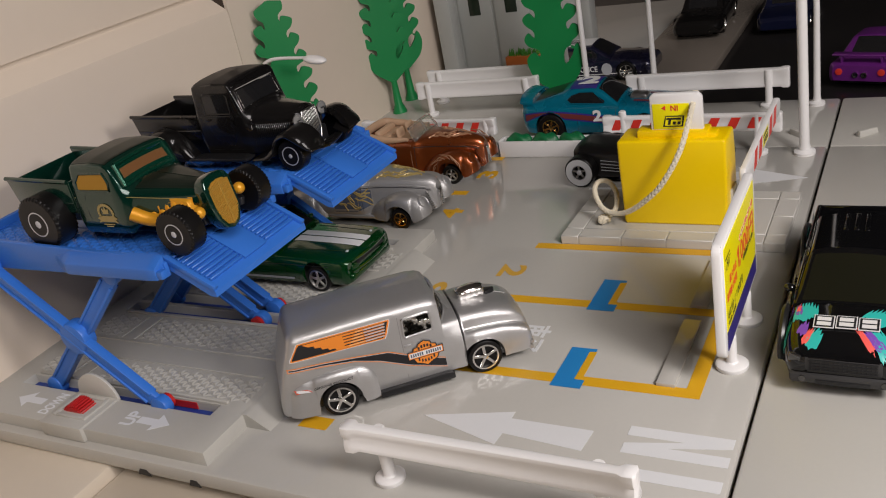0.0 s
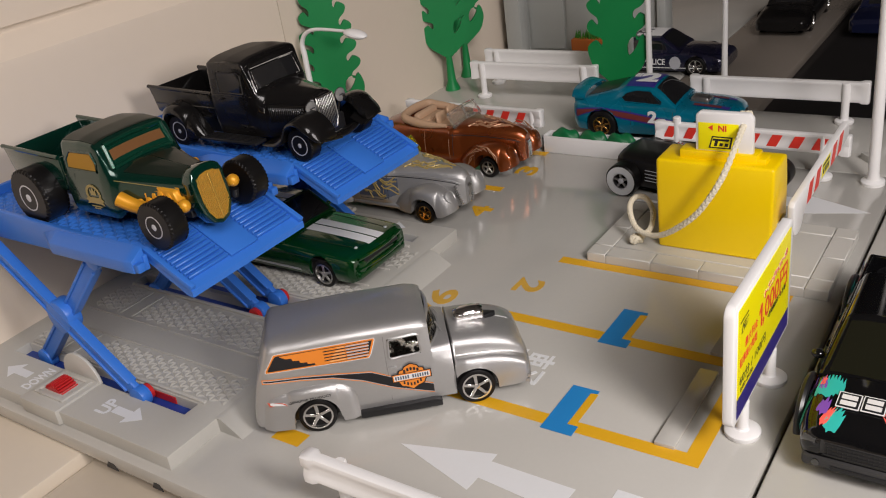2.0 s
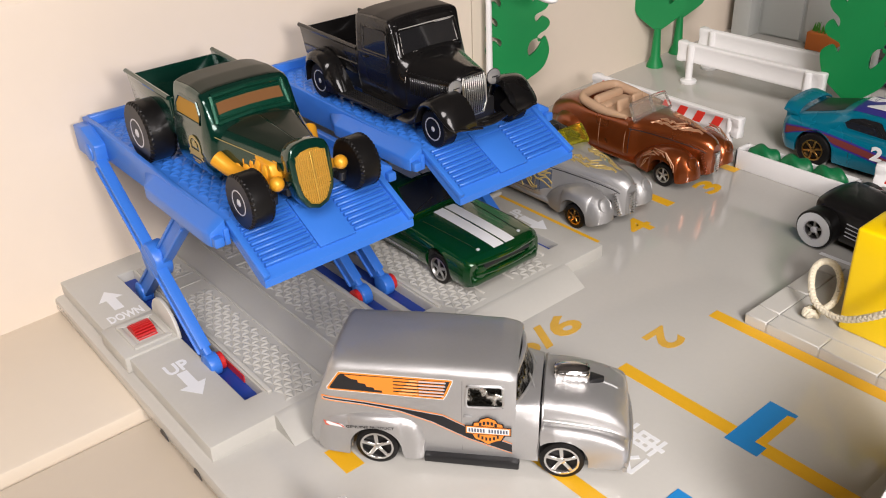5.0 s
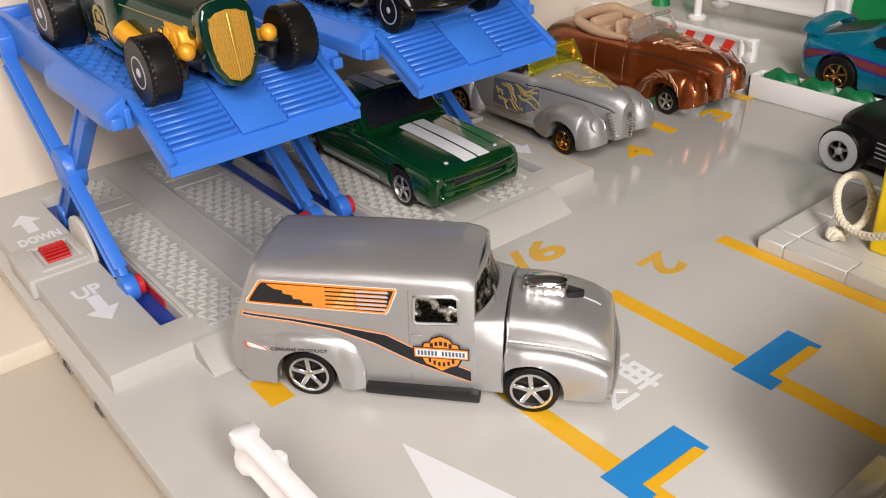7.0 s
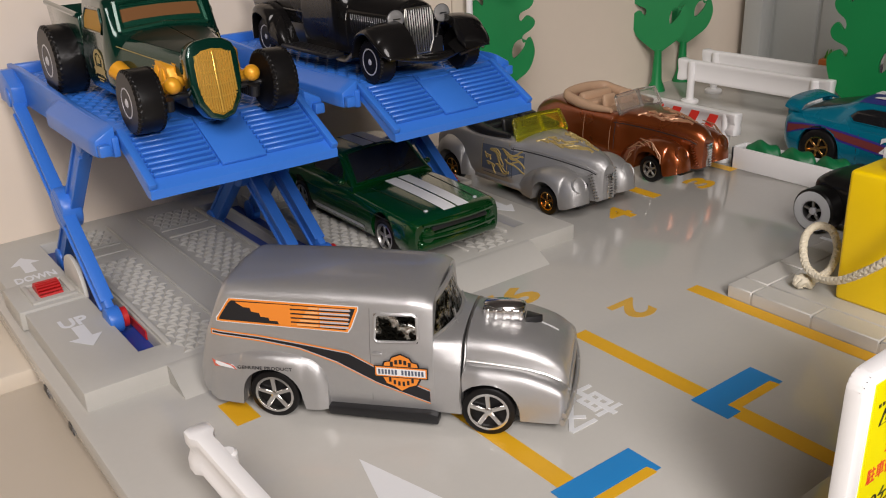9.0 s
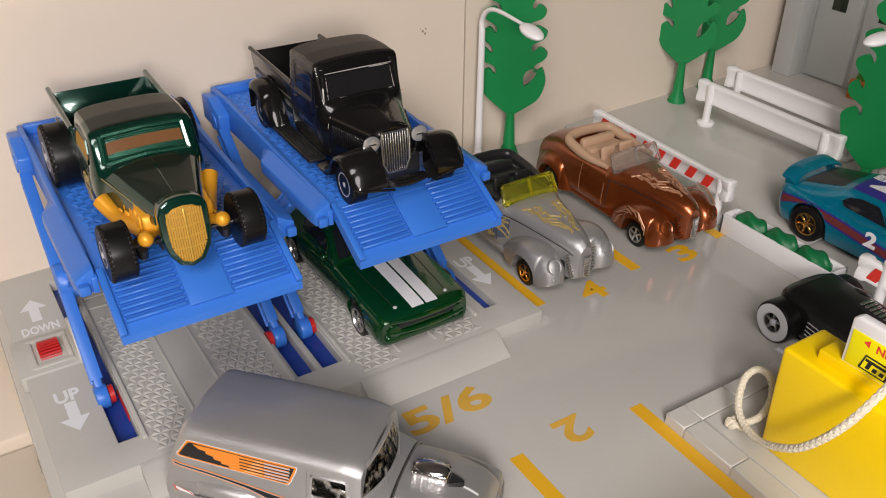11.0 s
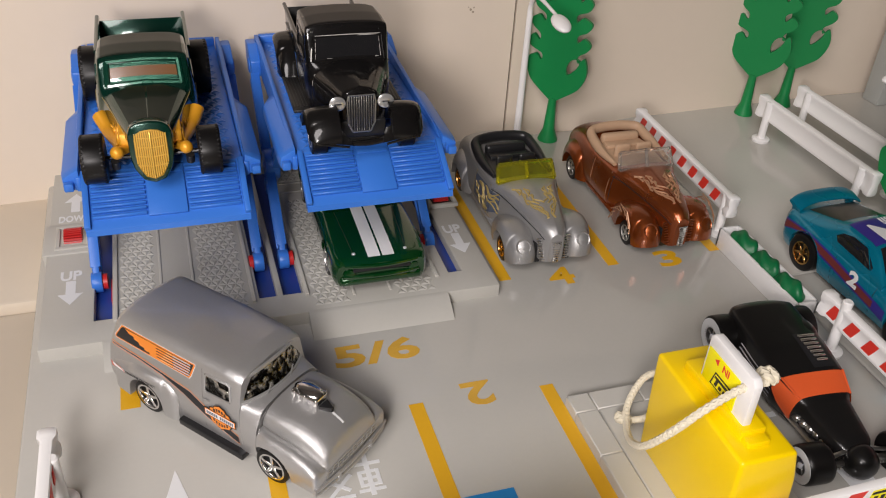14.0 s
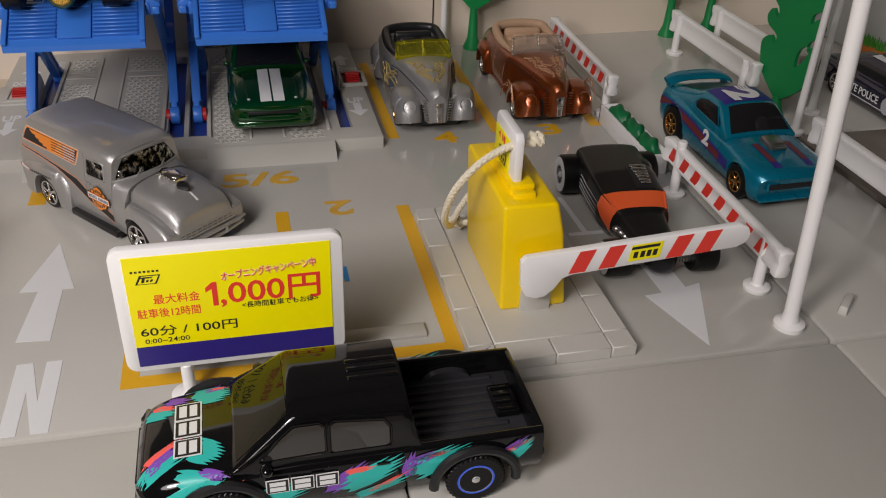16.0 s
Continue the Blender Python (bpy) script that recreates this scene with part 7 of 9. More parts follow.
        tube(bm, [(2.55, s * 0.3, 0.9), (2.66, s * 0.95, 0.8)], 0.06, 8)
        for k in range(6):
            cyl(bm, (2.66, s * (0.48 + 0.08 * k), 0.5), (2.66, s * (0.52 + 0.08 * k), 0.5), 0.13, n=12)
        part("front_axle", bm, DULL_CHROME, ob, "chrome front axle and springs")
    for x, y, r, w in ((-1.95, 1.24, 0.64, 0.66), (-1.95, -1.24, 0.64, 0.66)):
        wheel(ob, x, y, r, w, RIM_DARK, 5, 0.5, WHITEWALL)
    for x, y, r, w in ((2.92, 1.27, 0.53, 0.72), (2.92, -1.27, 0.53, 0.72)):
        wheel(ob, x, y, r, w, RIM_DARK, 5, 0.5, WHITEWALL)
    bm = B()
    rings = []
    for i in range(13):
        a = math.pi * i / 12 * 0.94
        rings.append([Vector((2.56 - 0.42 * math.cos(a) * (1.0 if a > 1.57 else 0.5), 0.41 * math.sin(a + 0.1) ** 0.6 * math.cos(w) * (1 + 0.05 * (k % 2)), 0.66 + 0.56 * math.sin(a + 0.1) ** 0.6 * math.sin(w))) for k, w in ((k, 2 * math.pi * k / 36) for k in range(36))])
    skin(bm, rings)
    part("nose_tank", bm, PAINT_MATT, ob, "black ribbed nose tank")
    chassis(ob, -2.2, 2.4, 0.4, 0.2, 0.6)
    stretch(ob, 1.12, 1.06, 0.82)
    for o in ob.children:
        if not o.name.startswith(("wheel", "front_axle", "chassis")):
            o.data.transform(Matrix.Translation((0.18 * CM, 0, 0)))


build_hot_rod()


# ---- dark green hot-rod pickup on the first lift ----
def pickup_bed(ob, x0, x1, hw, z0, z1, mat, flare=0.0, wall=0.07):
    """An open load bed: floor, flared sides with rolled edges, tailgate leaning back."""
    bm = B()
    box(bm, ((x0 + x1) / 2, 0, z0), (x1 - x0, 2 * hw, 0.1), 0.02)
    part("bed_floor", bm, mat, ob)
    for s in (-1, 1):
        bm = B()
        o = [(x0 - flare, z1 + flare * 0.3), (x0, z0), (x1, z0), (x1, z1)]
        prism(bm, o, wall, T(0, s * hw + wall / 2, 0, 90), 0.02)
        tube(bm, [(x0 - flare, s * (hw + 0.03), z1 + flare * 0.3 + 0.01), (x1, s * (hw + 0.03), z1 + 0.01)], 0.065, 8)
        tube(bm, [(x0 - flare * 0.05, s * (hw + 0.03), z0 + 0.28), (x1, s * (hw + 0.03), z0 + 0.28)], 0.03, 6)
        part("bed_side", bm, mat, ob)
    bm = B()
    box(bm, (0, 0, 0), (wall, 2 * hw, (z1 - z0) * 1.02), 0.02, T(x0 - flare * 0.4, 0, (z0 + z1) / 2, 0, -math.degrees(math.atan2(flare, z1 - z0))))
    part("tailgate", bm, mat, ob)
    bm = B()
    box(bm, (x1, 0, (z0 + z1) / 2), (wall, 2 * hw, z1 - z0), 0.02)
    part("bed_front", bm, mat, ob)


def build_green_pickup():
    ob = thing("hot_rod_pickup", at(-9.44, 7.42, 5.15, -90.2), "dark green hot-rod toy pickup with gold engine parts", "toy truck")
    low = [(1.06, 0.34), (1.13, 0.55), (1.15, 0.9), (1.14, 1.25), (1.11, 1.5)]
    cab = Shell([
        (-1.40, [(1.0, 0.36), (1.06, 0.55), (1.08, 0.9), (1.07, 1.25), (1.04, 1.5), (0.92, 2.02), (0.82, 2.2), (0.5, 2.3), (0, 2.33)]),
        (-1.26, low + [(1.02, 2.16), (0.94, 2.32), (0.6, 2.41), (0, 2.43)]),
        (-0.5, low + [(1.03, 2.2), (0.95, 2.36), (0.6, 2.44), (0, 2.46)]),
        (0.10, low + [(1.03, 2.16), (0.95, 2.31), (0.6, 2.38), (0, 2.4)]),
        (0.26, low + [(1.02, 2.08), (0.94, 2.2), (0.6, 2.26), (0, 2.28)]),
        (0.50, [(1.04, 0.34), (1.1, 0.55), (1.12, 0.9), (1.1, 1.2), (1.06, 1.42), (0.99, 1.56), (0.88, 1.64), (0.55, 1.70), (0, 1.72)]),
        (0.68, [(0.98, 0.5), (1.02, 0.6), (1.03, 0.9), (1.0, 1.15), (0.95, 1.36), (0.86, 1.5), (0.7, 1.59), (0.4, 1.66), (0, 1.69)]),
        (2.55, [(0.46, 0.96), (0.52, 1.0), (0.54, 1.06), (0.54, 1.14), (0.52, 1.24), (0.46, 1.34), (0.36, 1.42), (0.2, 1.47), (0, 1.50)]),
    ], (), ease=False)
    bm = B()
    cab.build(bm, 70)
    part("body", bm, PAINT_GREEN, ob)
    bm = B()
    top_band(bm, cab, -1.30, 0.12, -0.93, 0.93, 0.010, 24, 12)
    part("roof", bm, PAINT_ROOF, ob, "dull dark roof")
    for s in (-1, 1):
        bm = B()
        top_band(bm, cab, 0.72, 2.52, [(0.72, 0.02), (2.52, 0.012)] if s > 0 else [(0.72, -0.78), (2.52, -0.42)], [(0.72, 0.78), (2.52, 0.42)] if s > 0 else [(0.72, -0.02), (2.52, -0.012)], 0.010)
        part("bonnet_top", bm, PAINT_ROOF, ob, "dull dark bonnet half")
    bm = B()
    top_band(bm, cab, 0.335, 0.44, [(0.335, -0.76), (0.44, -0.78)], [(0.335, 0.76), (0.44, 0.78)], 0.03)
    win = part("windscreen", bm, TINT_AMBER, ob, "low amber windscreen slit")
    bm = B()
    pts = [(0.26, -0.80), (0.26, 0), (0.26, 0.80), (0.50, 0.84), (0.50, 0), (0.50, -0.84)]
    frame_panel(bm, [Vector((x, y, cab.top(x, y) + 0.01)) for x, y in pts], 0.075, 0)
    top_band(bm, cab, 0.27, 0.49, [(0.27, -0.8), (0.49, -0.84)], [(0.27, 0.8), (0.49, 0.84)], 0.016)
    frame_panel(bm, [Vector((x, y, cab.top(x, y) + 0.02)) for x, y in ((0.30, -0.80), (0.30, 0.80), (0.47, 0.82), (0.47, -0.82))], 0.03, 0)
    part("screen_frame", bm, PAINT_GLITTER, win, "bright green windscreen frame")
    for s in (-1, 1):
        bm = B()
        side_band(bm, cab, -1.06, 0.12, 1.66, [(-1.06, 1.86), (-0.9, 2.06), (0.0, 2.08), (0.12, 1.84)], s, 0.006)
        win = part("side_window", bm, GOLD_SHADED, ob, "gold interior in the side window, shade put into its colour")
        bm = B()
        side_line(bm, cab, [(-1.1, 1.63), (-1.1, 1.87), (-0.9, 2.1), (0.02, 2.11), (0.17, 1.86), (0.17, 1.63)], s, 0.032, 0.004, True)
        part("window_frame", bm, PAINT_GREEN, win)
        bm = B()
        side_line(bm, cab, [(-1.3, 1.42), (0.6, 1.40), (1.4, 1.28), (2.4, 1.16)], s, 0.010, 0.004)
        part("pinstripe", bm, INK_GOLD, ob, "thin gold pinstripe")
        bm = B()
        side_line(bm, cab, [(-0.85, 1.5), (-0.88, 0.9), (-0.7, 0.42)], s, 0.010, 0.002)
        side_line(bm, cab, [(0.42, 1.45), (0.42, 0.5)], s, 0.010, 0.002)
        part("door_seam", bm, INK_BLACK, ob)
        bm = B()
        y = 1.165
        for k in range(13):
            a = radians(-20 + 220 * k / 12)
            box(bm, (0, 0, 0), (0.07, 0.008, 0.075), 0, T(-0.2 + 0.27 * math.cos(a), s * y, 1.0 + 0.24 * math.sin(a), 0, 90 - math.degrees(a)))
        prism(bm, [(-0.58, -0.02), (-0.46, 0.05), (0.06, 0.05), (0.18, -0.02), (0.1, -0.07), (0.16, -0.16), (0.04, -0.12), (-0.44, -0.12), (-0.56, -0.16), (-0.5, -0.07)], 0.008, T(0, s * y + 0.004, 0.86, 90))
        prism(bm, [(-0.3, 0), (-0.32, 0.16), (-0.25, 0.09), (-0.2, 0.2), (-0.15, 0.09), (-0.08, 0.16), (-0.1, 0)], 0.008, T(0, s * y + 0.004, 0.98, 90))
        for k in range(2):
            box(bm, (-0.2, s * y, 0.66 - 0.06 * k), (0.42 - 0.16 * k, 0.008, 0.03))
        part("door_badge", bm, INK_GOLD, ob, "gold printed badge on the door")
        # gold engine block, header pipes and headlight
        bm = B()
        side_band(bm, cab, 0.72, 2.42, [(0.72, 0.56), (1.6, 0.72), (2.42, 0.98)], [(0.72, 1.34), (1.6, 1.3), (2.42, 1.2)], s, 0.03, 20, 4)
        for k in range(6):
            x = 0.85 + 0.26 * k
            box(bm, (x, s * (cab.side(x, 0.98) + 0.02), 0.98), (0.16, 0.10, 0.24 - 0.02 * k), 0.04)
            ball(bm, (x + 0.1, s * (cab.side(x, 0.85) + 0.03), 0.80 + 0.03 * k), (0.12, 0.07, 0.10), 10, 8)
        tube(bm, [Vector((x, s * (cab.side(x, 1.12) + 0.025), 1.14 - 0.03 * (x - 0.8))) for x in (0.8, 1.3, 1.8, 2.3)], 0.035, 6)
        prism(bm, [(0.8, 0.66), (0.8, 1.32), (1.6, 1.28), (2.36, 1.16), (2.44, 0.86), (2.3, 0.62), (1.4, 0.58)], 0.44, T(0, s * 0.56 + 0.22, 0, 90), 0.06)
        for k in range(5):
            ball(bm, (1.0 + 0.29 * k, s * 0.79, 1.02 - 0.03 * k), (0.12, 0.07, 0.22), 10, 8)
        for k in range(3):
            tube(bm, smooth_path([(1.3 + 0.35 * k, s * 0.7, 0.9), (1.24 + 0.35 * k, s * 0.84, 0.8), (1.1 + 0.3 * k, s * 0.9, 0.72)], 3), 0.07, 8)
        engine = part("engine_side", bm, GOLD, ob, "gold engine block")
        bm = B()
        tube(bm, smooth_path([(2.25, s * 0.74, 0.74), (1.7, s * 0.9, 0.70), (1.2, s * 1.06, 0.72), (0.75, s * 1.26, 0.98)], 4), [0.15, 0.16, 0.16, 0.16, 0.165, 0.17, 0.175, 0.18, 0.185, 0.19, 0.195, 0.2, 0.2], 14)
        part("exhaust_pipe", bm, GOLD, engine, "gold exhaust pipe")
        bm = B()
        tube(bm, [(2.25, s * 0.55, 0.72), (2.66, s * 0.80, 0.82)], 0.12, 10)
        ball(bm, (2.76, s * 0.84, 0.86), (0.17, 0.17, 0.17), 18, 12)
        part("headlight", bm, GOLD, ob, "gold round headlight")
        bm = B()
        tube(bm, [(2.45, s * 0.3, 0.55), (2.5, s * 1.25, 0.6)], 0.06, 8)
        for k in range(5):
            cyl(bm, (2.2 + 0.1 * k, s * 0.92, 0.36), (2.25 + 0.1 * k, s * 0.92, 0.58), 0.11, n=12)
        part("front_axle", bm, BLACK_PLASTIC, ob)
    # grille: a tall rounded shield, leaning back
    shield = [(-0.40, 0.66), (-0.25, 0.74), (0, 0.77), (0.25, 0.74), (0.40, 0.66), (0.47, 0.5), (0.47, 0.05), (0.40, -0.28), (0.24, -0.52), (0, -0.6), (-0.24, -0.52), (-0.40, -0.28), (-0.47, 0.05), (-0.47, 0.5)]
    m = T(2.86, 0, 0.76, 90, 0, 90) @ T(0, 0, 0, -9) @ Matrix.Diagonal((1.15, 1.2, 1, 1))
    bm = B()
    prism(bm, shield, 0.40, m @ T(0, 0, -0.30), 0.06, 3)
    shell = part("grille_shell", bm, PAINT_GREEN, ob)
    bm = B()
    inner = [(a * 0.74, b * 0.80 - 0.02) for a, b in shield]
    prism(bm, inner, 0.03, m @ T(0, 0, 0.085), 0.01)
    face = part("grille", bm, GOLD_SHADED, shell, "gold grille backing, shade-coloured behind upright bars")
    bm = B()
    for k in range(-7, 8):
        u = k * 0.046
        lo = -0.46 + 0.42 * (abs(u) / 0.36) ** 2.2
        hi = 0.56 - 0.06 * (abs(u) / 0.36) ** 2
        box(bm, (u, (lo + hi) / 2, 0.125), (0.026, hi - lo, 0.03), 0, m)
    for b in (0.4, 0.2, 0.0, -0.2):
        box(bm, (0.15, b, 0.135), (0.3, 0.022, 0.02), 0, m @ T(0, 0, 0, 0, 0, 6)), box(bm, (-0.15, b, 0.135), (0.3, 0.022, 0.02), 0, m @ T(0, 0, 0, 0, 0, -6))
    box(bm, (0, 0.04, 0.14), (0.04, 1.0, 0.03), 0.01, m)
    part("bar_grid", bm, GOLD_GRILLE, face, "gold upright bars")
    pickup_bed(ob, -3.72, -1.44, 1.22, 0.95, 1.86, PAINT_GREEN, 0.3)
    wheels(ob, 2.55, -2.52, 1.42, 1.46, 0.63, 0.80, 0.56, 0.72, rim=RIM_DARK, spokes=6, face=0.46, tread=True)
    chassis(ob, -3.3, 2.5, 0.5, 0.3, 0.75)
    for o in ob.children_recursive:
        if o.name.startswith(("body", "roof", "windscreen", "screen_frame", "bonnet_top", "side_window", "window_frame", "pinstripe", "door_")):
            for v in o.data.vertices:
                v.co.y *= 1.14 - 0.10 * min(1, max(0, v.co.x / CM - 0.4) / 2.1)


build_green_pickup()


# ---- black pickup of the 1930s ----
def build_black_pickup():
    ob = thing("vintage_pickup", at(-3.85, 7.5, 5.15, -90.5), "black vintage toy pickup with a chrome grille", "toy truck")
    low = [(1.0, 0.46), (1.05, 0.8), (1.07, 1.2), (1.06, 1.5), (1.05, 1.72)]
    cab = Shell([
        (-1.52, [(0.94, 0.5), (1.0, 0.8), (1.02, 1.2), (1.01, 1.5), (1.0, 1.72), (0.94, 2.3), (0.84, 2.46), (0.5, 2.56), (0, 2.6)]),
        (-1.40, low + [(1.02, 2.44), (0.95, 2.6), (0.6, 2.68), (0, 2.70)]),
        (-0.6, low + [(1.03, 2.48), (0.96, 2.64), (0.6, 2.72), (0, 2.74)]),
        (0.06, low + [(1.03, 2.46), (0.96, 2.62), (0.6, 2.69), (0, 2.71)]),
        (0.16, low + [(1.02, 2.42), (0.95, 2.55), (0.6, 2.61), (0, 2.63)]),
        (0.20, low + [(1.0, 2.28), (0.93, 2.38), (0.6, 2.42), (0, 2.43)]),
        (0.42, [(0.98, 0.46), (1.02, 0.8), (1.04, 1.2), (1.02, 1.45), (1.0, 1.6), (0.96, 1.7), (0.88, 1.74), (0.5, 1.78), (0, 1.8)]),
        (0.60, [(0.92, 0.46), (0.95, 0.8), (0.96, 1.1), (0.93, 1.32), (0.88, 1.48), (0.78, 1.6), (0.6, 1.69), (0.34, 1.76), (0, 1.80)]),
        (2.30, [(0.48, 0.46), (0.5, 0.8), (0.51, 1.05), (0.5, 1.22), (0.48, 1.34), (0.42, 1.46), (0.32, 1.54), (0.18, 1.60), (0, 1.64)]),
        (2.44, [(0.42, 0.5), (0.44, 0.8), (0.45, 1.05), (0.44, 1.2), (0.42, 1.3), (0.36, 1.4), (0.28, 1.47), (0.16, 1.52), (0, 1.56)]),
    ], (), ease=False)
    bm = B()
    cab.build(bm, 70)
    part("body", bm, PAINT_BLACK, ob)
    bm = B()
    top_band(bm, cab, -1.44, 0.10, -0.94, 0.94, 0.008, 24, 12)
    part("roof_skin", bm, PAINT_DULL_BLACK, ob, "dull black roof")
    bm = B()
    top_band(bm, cab, 0.22, 0.40, [(0.22, -0.80), (0.40, -0.84)], [(0.22, 0.80), (0.40, 0.84)], 0.012)
    win = part("windscreen", bm, TINT, ob, "dark windscreen")
    bm = B()
    frame_panel(bm, [Vector((0.20, -0.86, 2.36)), Vector((0.20, 0.86, 2.36)), Vector((0.42, 0.90, 1.76)), Vector((0.42, -0.90, 1.76))], 0.03, 0)
    part("screen_frame", bm, PAINT_BLACK, win)
    bm = B()
    for a, b in (((0.215, -0.8, 2.40), (0.215, 0.84, 2.40)), ((0.215, -0.86, 2.33), (0.42, -0.93, 1.78)), ((0.215, 0.2, 2.37), (0.215, 0.84, 2.37)), ((0.43, -0.88, 1.74), (0.43, -0.5, 1.77)), ((0.30, -0.90, 2.1), (0.38, -0.93, 1.9))):
        tube(bm, [a, Vector(a).lerp(Vector(b), 0.5) + Vector((0.006, 0, 0.006)), b], [0.009, 0.014, 0.008], 6)
    part("worn_edge", bm, BARE, win, "worn bright windscreen edge")
    rnd = random.Random(31)
    bm = B()
    runs = [[(0.225, y, 2.31 + 0.004 * math.sin(9 * y)) for y in (-0.78, -0.3, 0.3, 0.78)], [(0.40, y, 1.83) for y in (-0.8, -0.2, 0.4, 0.8)], [(0.228, -0.79, 2.31), (0.405, -0.82, 1.83)], [(0.228, 0.79, 2.31), (0.405, 0.82, 1.83)]]
    runs += [[(0.615, -cab.side(0.61, z) - 0.004, z) for z in (1.0, 1.2, 1.4, 1.5)], [(0.17, y, 2.5) for y in (-0.9, -0.4, 0.2, 0.9)]]
    for run in runs:
        path = smooth_path([Vector(p) for p in run], 10) if len(run) > 2 else [Vector(run[0]).lerp(Vector(run[1]), i / 20) for i in range(21)]
        i = 0
        while i < len(path) - 3:
            n = rnd.randint(2, 7)
            seg = path[i:i + n + 1]
            if len(seg) > 1 and rnd.random() < 0.72:
                tube(bm, seg, [rnd.uniform(0.004, 0.011) for _ in seg], 5)
            i += n + rnd.randint(0, 2)
    part("worn_paint_edge", bm, BARE, ob, "bare metal where the paint is worn")
    for s in (-1, 1):
        bm = B()
        side_band(bm, cab, -1.06, -0.02, 1.76, [(-1.06, 2.26), (-0.98, 2.32), (-0.1, 2.32), (-0.02, 2.26)], s, 0.004)
        win = part("side_window", bm, TINT, ob, "dark side window")
        bm = B()
        side_line(bm, cab, [(-1.08, 1.74), (-1.08, 2.28), (-1.0, 2.34), (-0.08, 2.34), (0.0, 2.28), (0.0, 1.74)], s, 0.03, 0.002, True)
        part("window_frame", bm, PAINT_BLACK, win)
        bm = B()
        side_line(bm, cab, [(-1.16, 2.4), (-1.16, 0.6), (0.12, 0.6), (0.12, 1.7)], s, 0.012, 0.002)
        side_line(bm, cab, [(0.62, 0.6), (0.62, 1.0), (0.62, 1.4)], s, 0.016, 0.002)
        side_line(bm, cab, [(-1.4, 1.66), (0.3, 1.66)], s, 0.02, 0.002)
        part("door_seam", bm, PAINT_BLACK, ob)
        bm = B()
        box(bm, (-0.98, s * 1.09, 1.56), (0.16, 0.05, 0.045), 0.015)
        part("door_handle", bm, PAINT_BLACK, ob)
        bm = B()
        for k in range(18):
            x = 0.82 + 0.075 * k
            box(bm, (x, s * (cab.side(x, 1.08) + 0.006), 1.12 - 0.005 * k), (0.04, 0.04, 0.44), 0.012, seg=1)
        part("bonnet_louvres", bm, PAINT_BLACK, ob)
        bm = B()
        tube(bm, [Vector((0.6 + 1.75 * i / 8, s * (cab.side(0.6 + 1.75 * i / 8, 1.44 - 0.014 * i) + 0.003), 1.44 - 0.014 * i)) for i in range(9)], 0.014, 5)
        part("bonnet_hinge", bm, PAINT_BLACK, ob)
        # front mudguard sweeping back into the running board
        bm = B()
        fender(bm, 0.35, 2.74, [(0.35, 0.42), (0.75, 0.50), (1.1, 0.80), (1.5, 1.12), (1.95, 1.27), (2.3, 1.20), (2.55, 1.02), (2.68, 0.84), (2.74, 0.68)], [(0.35, 1.3), (1.2, 1.36), (2.0, 1.39), (2.5, 1.36), (2.74, 1.26)], 0.62, [(0.35, 0.34), (0.9, 0.36), (1.3, 0.5), (2.0, 1.0), (2.45, 0.74), (2.74, 0.58)], s, (1.88, 0.5, 0.60), 44, 2.3)
        tube(bm, smooth_path([(1.3, s * 1.35, 0.62), (1.55, s * 1.37, 0.98), (1.95, s * 1.38, 1.1), (2.36, s * 1.36, 0.88), (2.66, s * 1.28, 0.66), (2.74, s * 1.05, 0.60), (2.72, s * 0.8, 0.54), (2.76, s * 0.45, 0.48)], 5), 0.035, 6)
        sheet(bm, [Vector((2.66 + 0.02 * i, s * (1.2 - 0.17 * i), 0.62 - 0.02 * i)) for i in range(6)], [Vector((2.2, s * (1.1 - 0.12 * i), 0.95 - 0.06 * i)) for i in range(6)])
        part("front_mudguard", bm, PAINT_BLACK, ob)
        bm = B()
        box(bm, (-0.75, s * 1.2, 0.4), (2.5, 0.44, 0.1), 0.04)
        for k in range(5):
            box(bm, (-0.7, s * (1.04 + 0.08 * k), 0.455), (2.0, 0.035, 0.03))
        part("running_board", bm, BLACK_PLASTIC, ob)
        bm = B()
        fender(bm, -4.1, -1.95, [(-4.1, 0.85), (-3.85, 1.15), (-3.3, 1.34), (-2.75, 1.22), (-2.25, 0.85), (-1.95, 0.45)], [(-4.1, 1.3), (-3.3, 1.5), (-2.3, 1.46), (-1.95, 1.35)], 1.0, 0.38, s, (-3.22, 0.52, 0.6), 40, 3.0)
        part("rear_mudguard", bm, PAINT_BLACK, ob)
        bm = B()
        hl = T(2.54, s * 0.67, 1.52, 0, 86) @ Matrix.Diagonal((1.02, 1.02, 0.9, 1))
        lathe(bm, [(0, -0.26), (0.12, -0.2), (0.2, -0.06), (0.22, 0.0)], hl, 20)
        tube(bm, [(2.46, s * 0.67, 1.4), (2.36, s * 0.62, 0.9)], 0.05, 8)
        lamp = part("headlight", bm, PAINT_BLACK, ob)
        bm = B()
        lathe(bm, [(0.225, -0.02), (0.23, 0.02), (0.19, 0.045), (0.1, 0.07), (0, 0.075)], hl, 20)
        for k in range(-3, 4):
            box(bm, (k * 0.045, 0, 0.06 - 0.004 * k * k), (0.014, 0.3 - 0.02 * k * k, 0.02), 0, hl @ T(0, 0, 0, 0, 0, 90))
        part("headlight_lens", bm, LAMP_LENS, lamp, "chrome headlight lens")
        bm = B()
        box(bm, (0, 0, 0.085), (0.035, 0.2, 0.02), 0.005, hl)
        tube(bm, [hl @ Vector((0.222 * math.cos(radians(a)), 0.222 * math.sin(radians(a)), 0.012)) for a in range(0, 361, 15)], 0.014, 6)
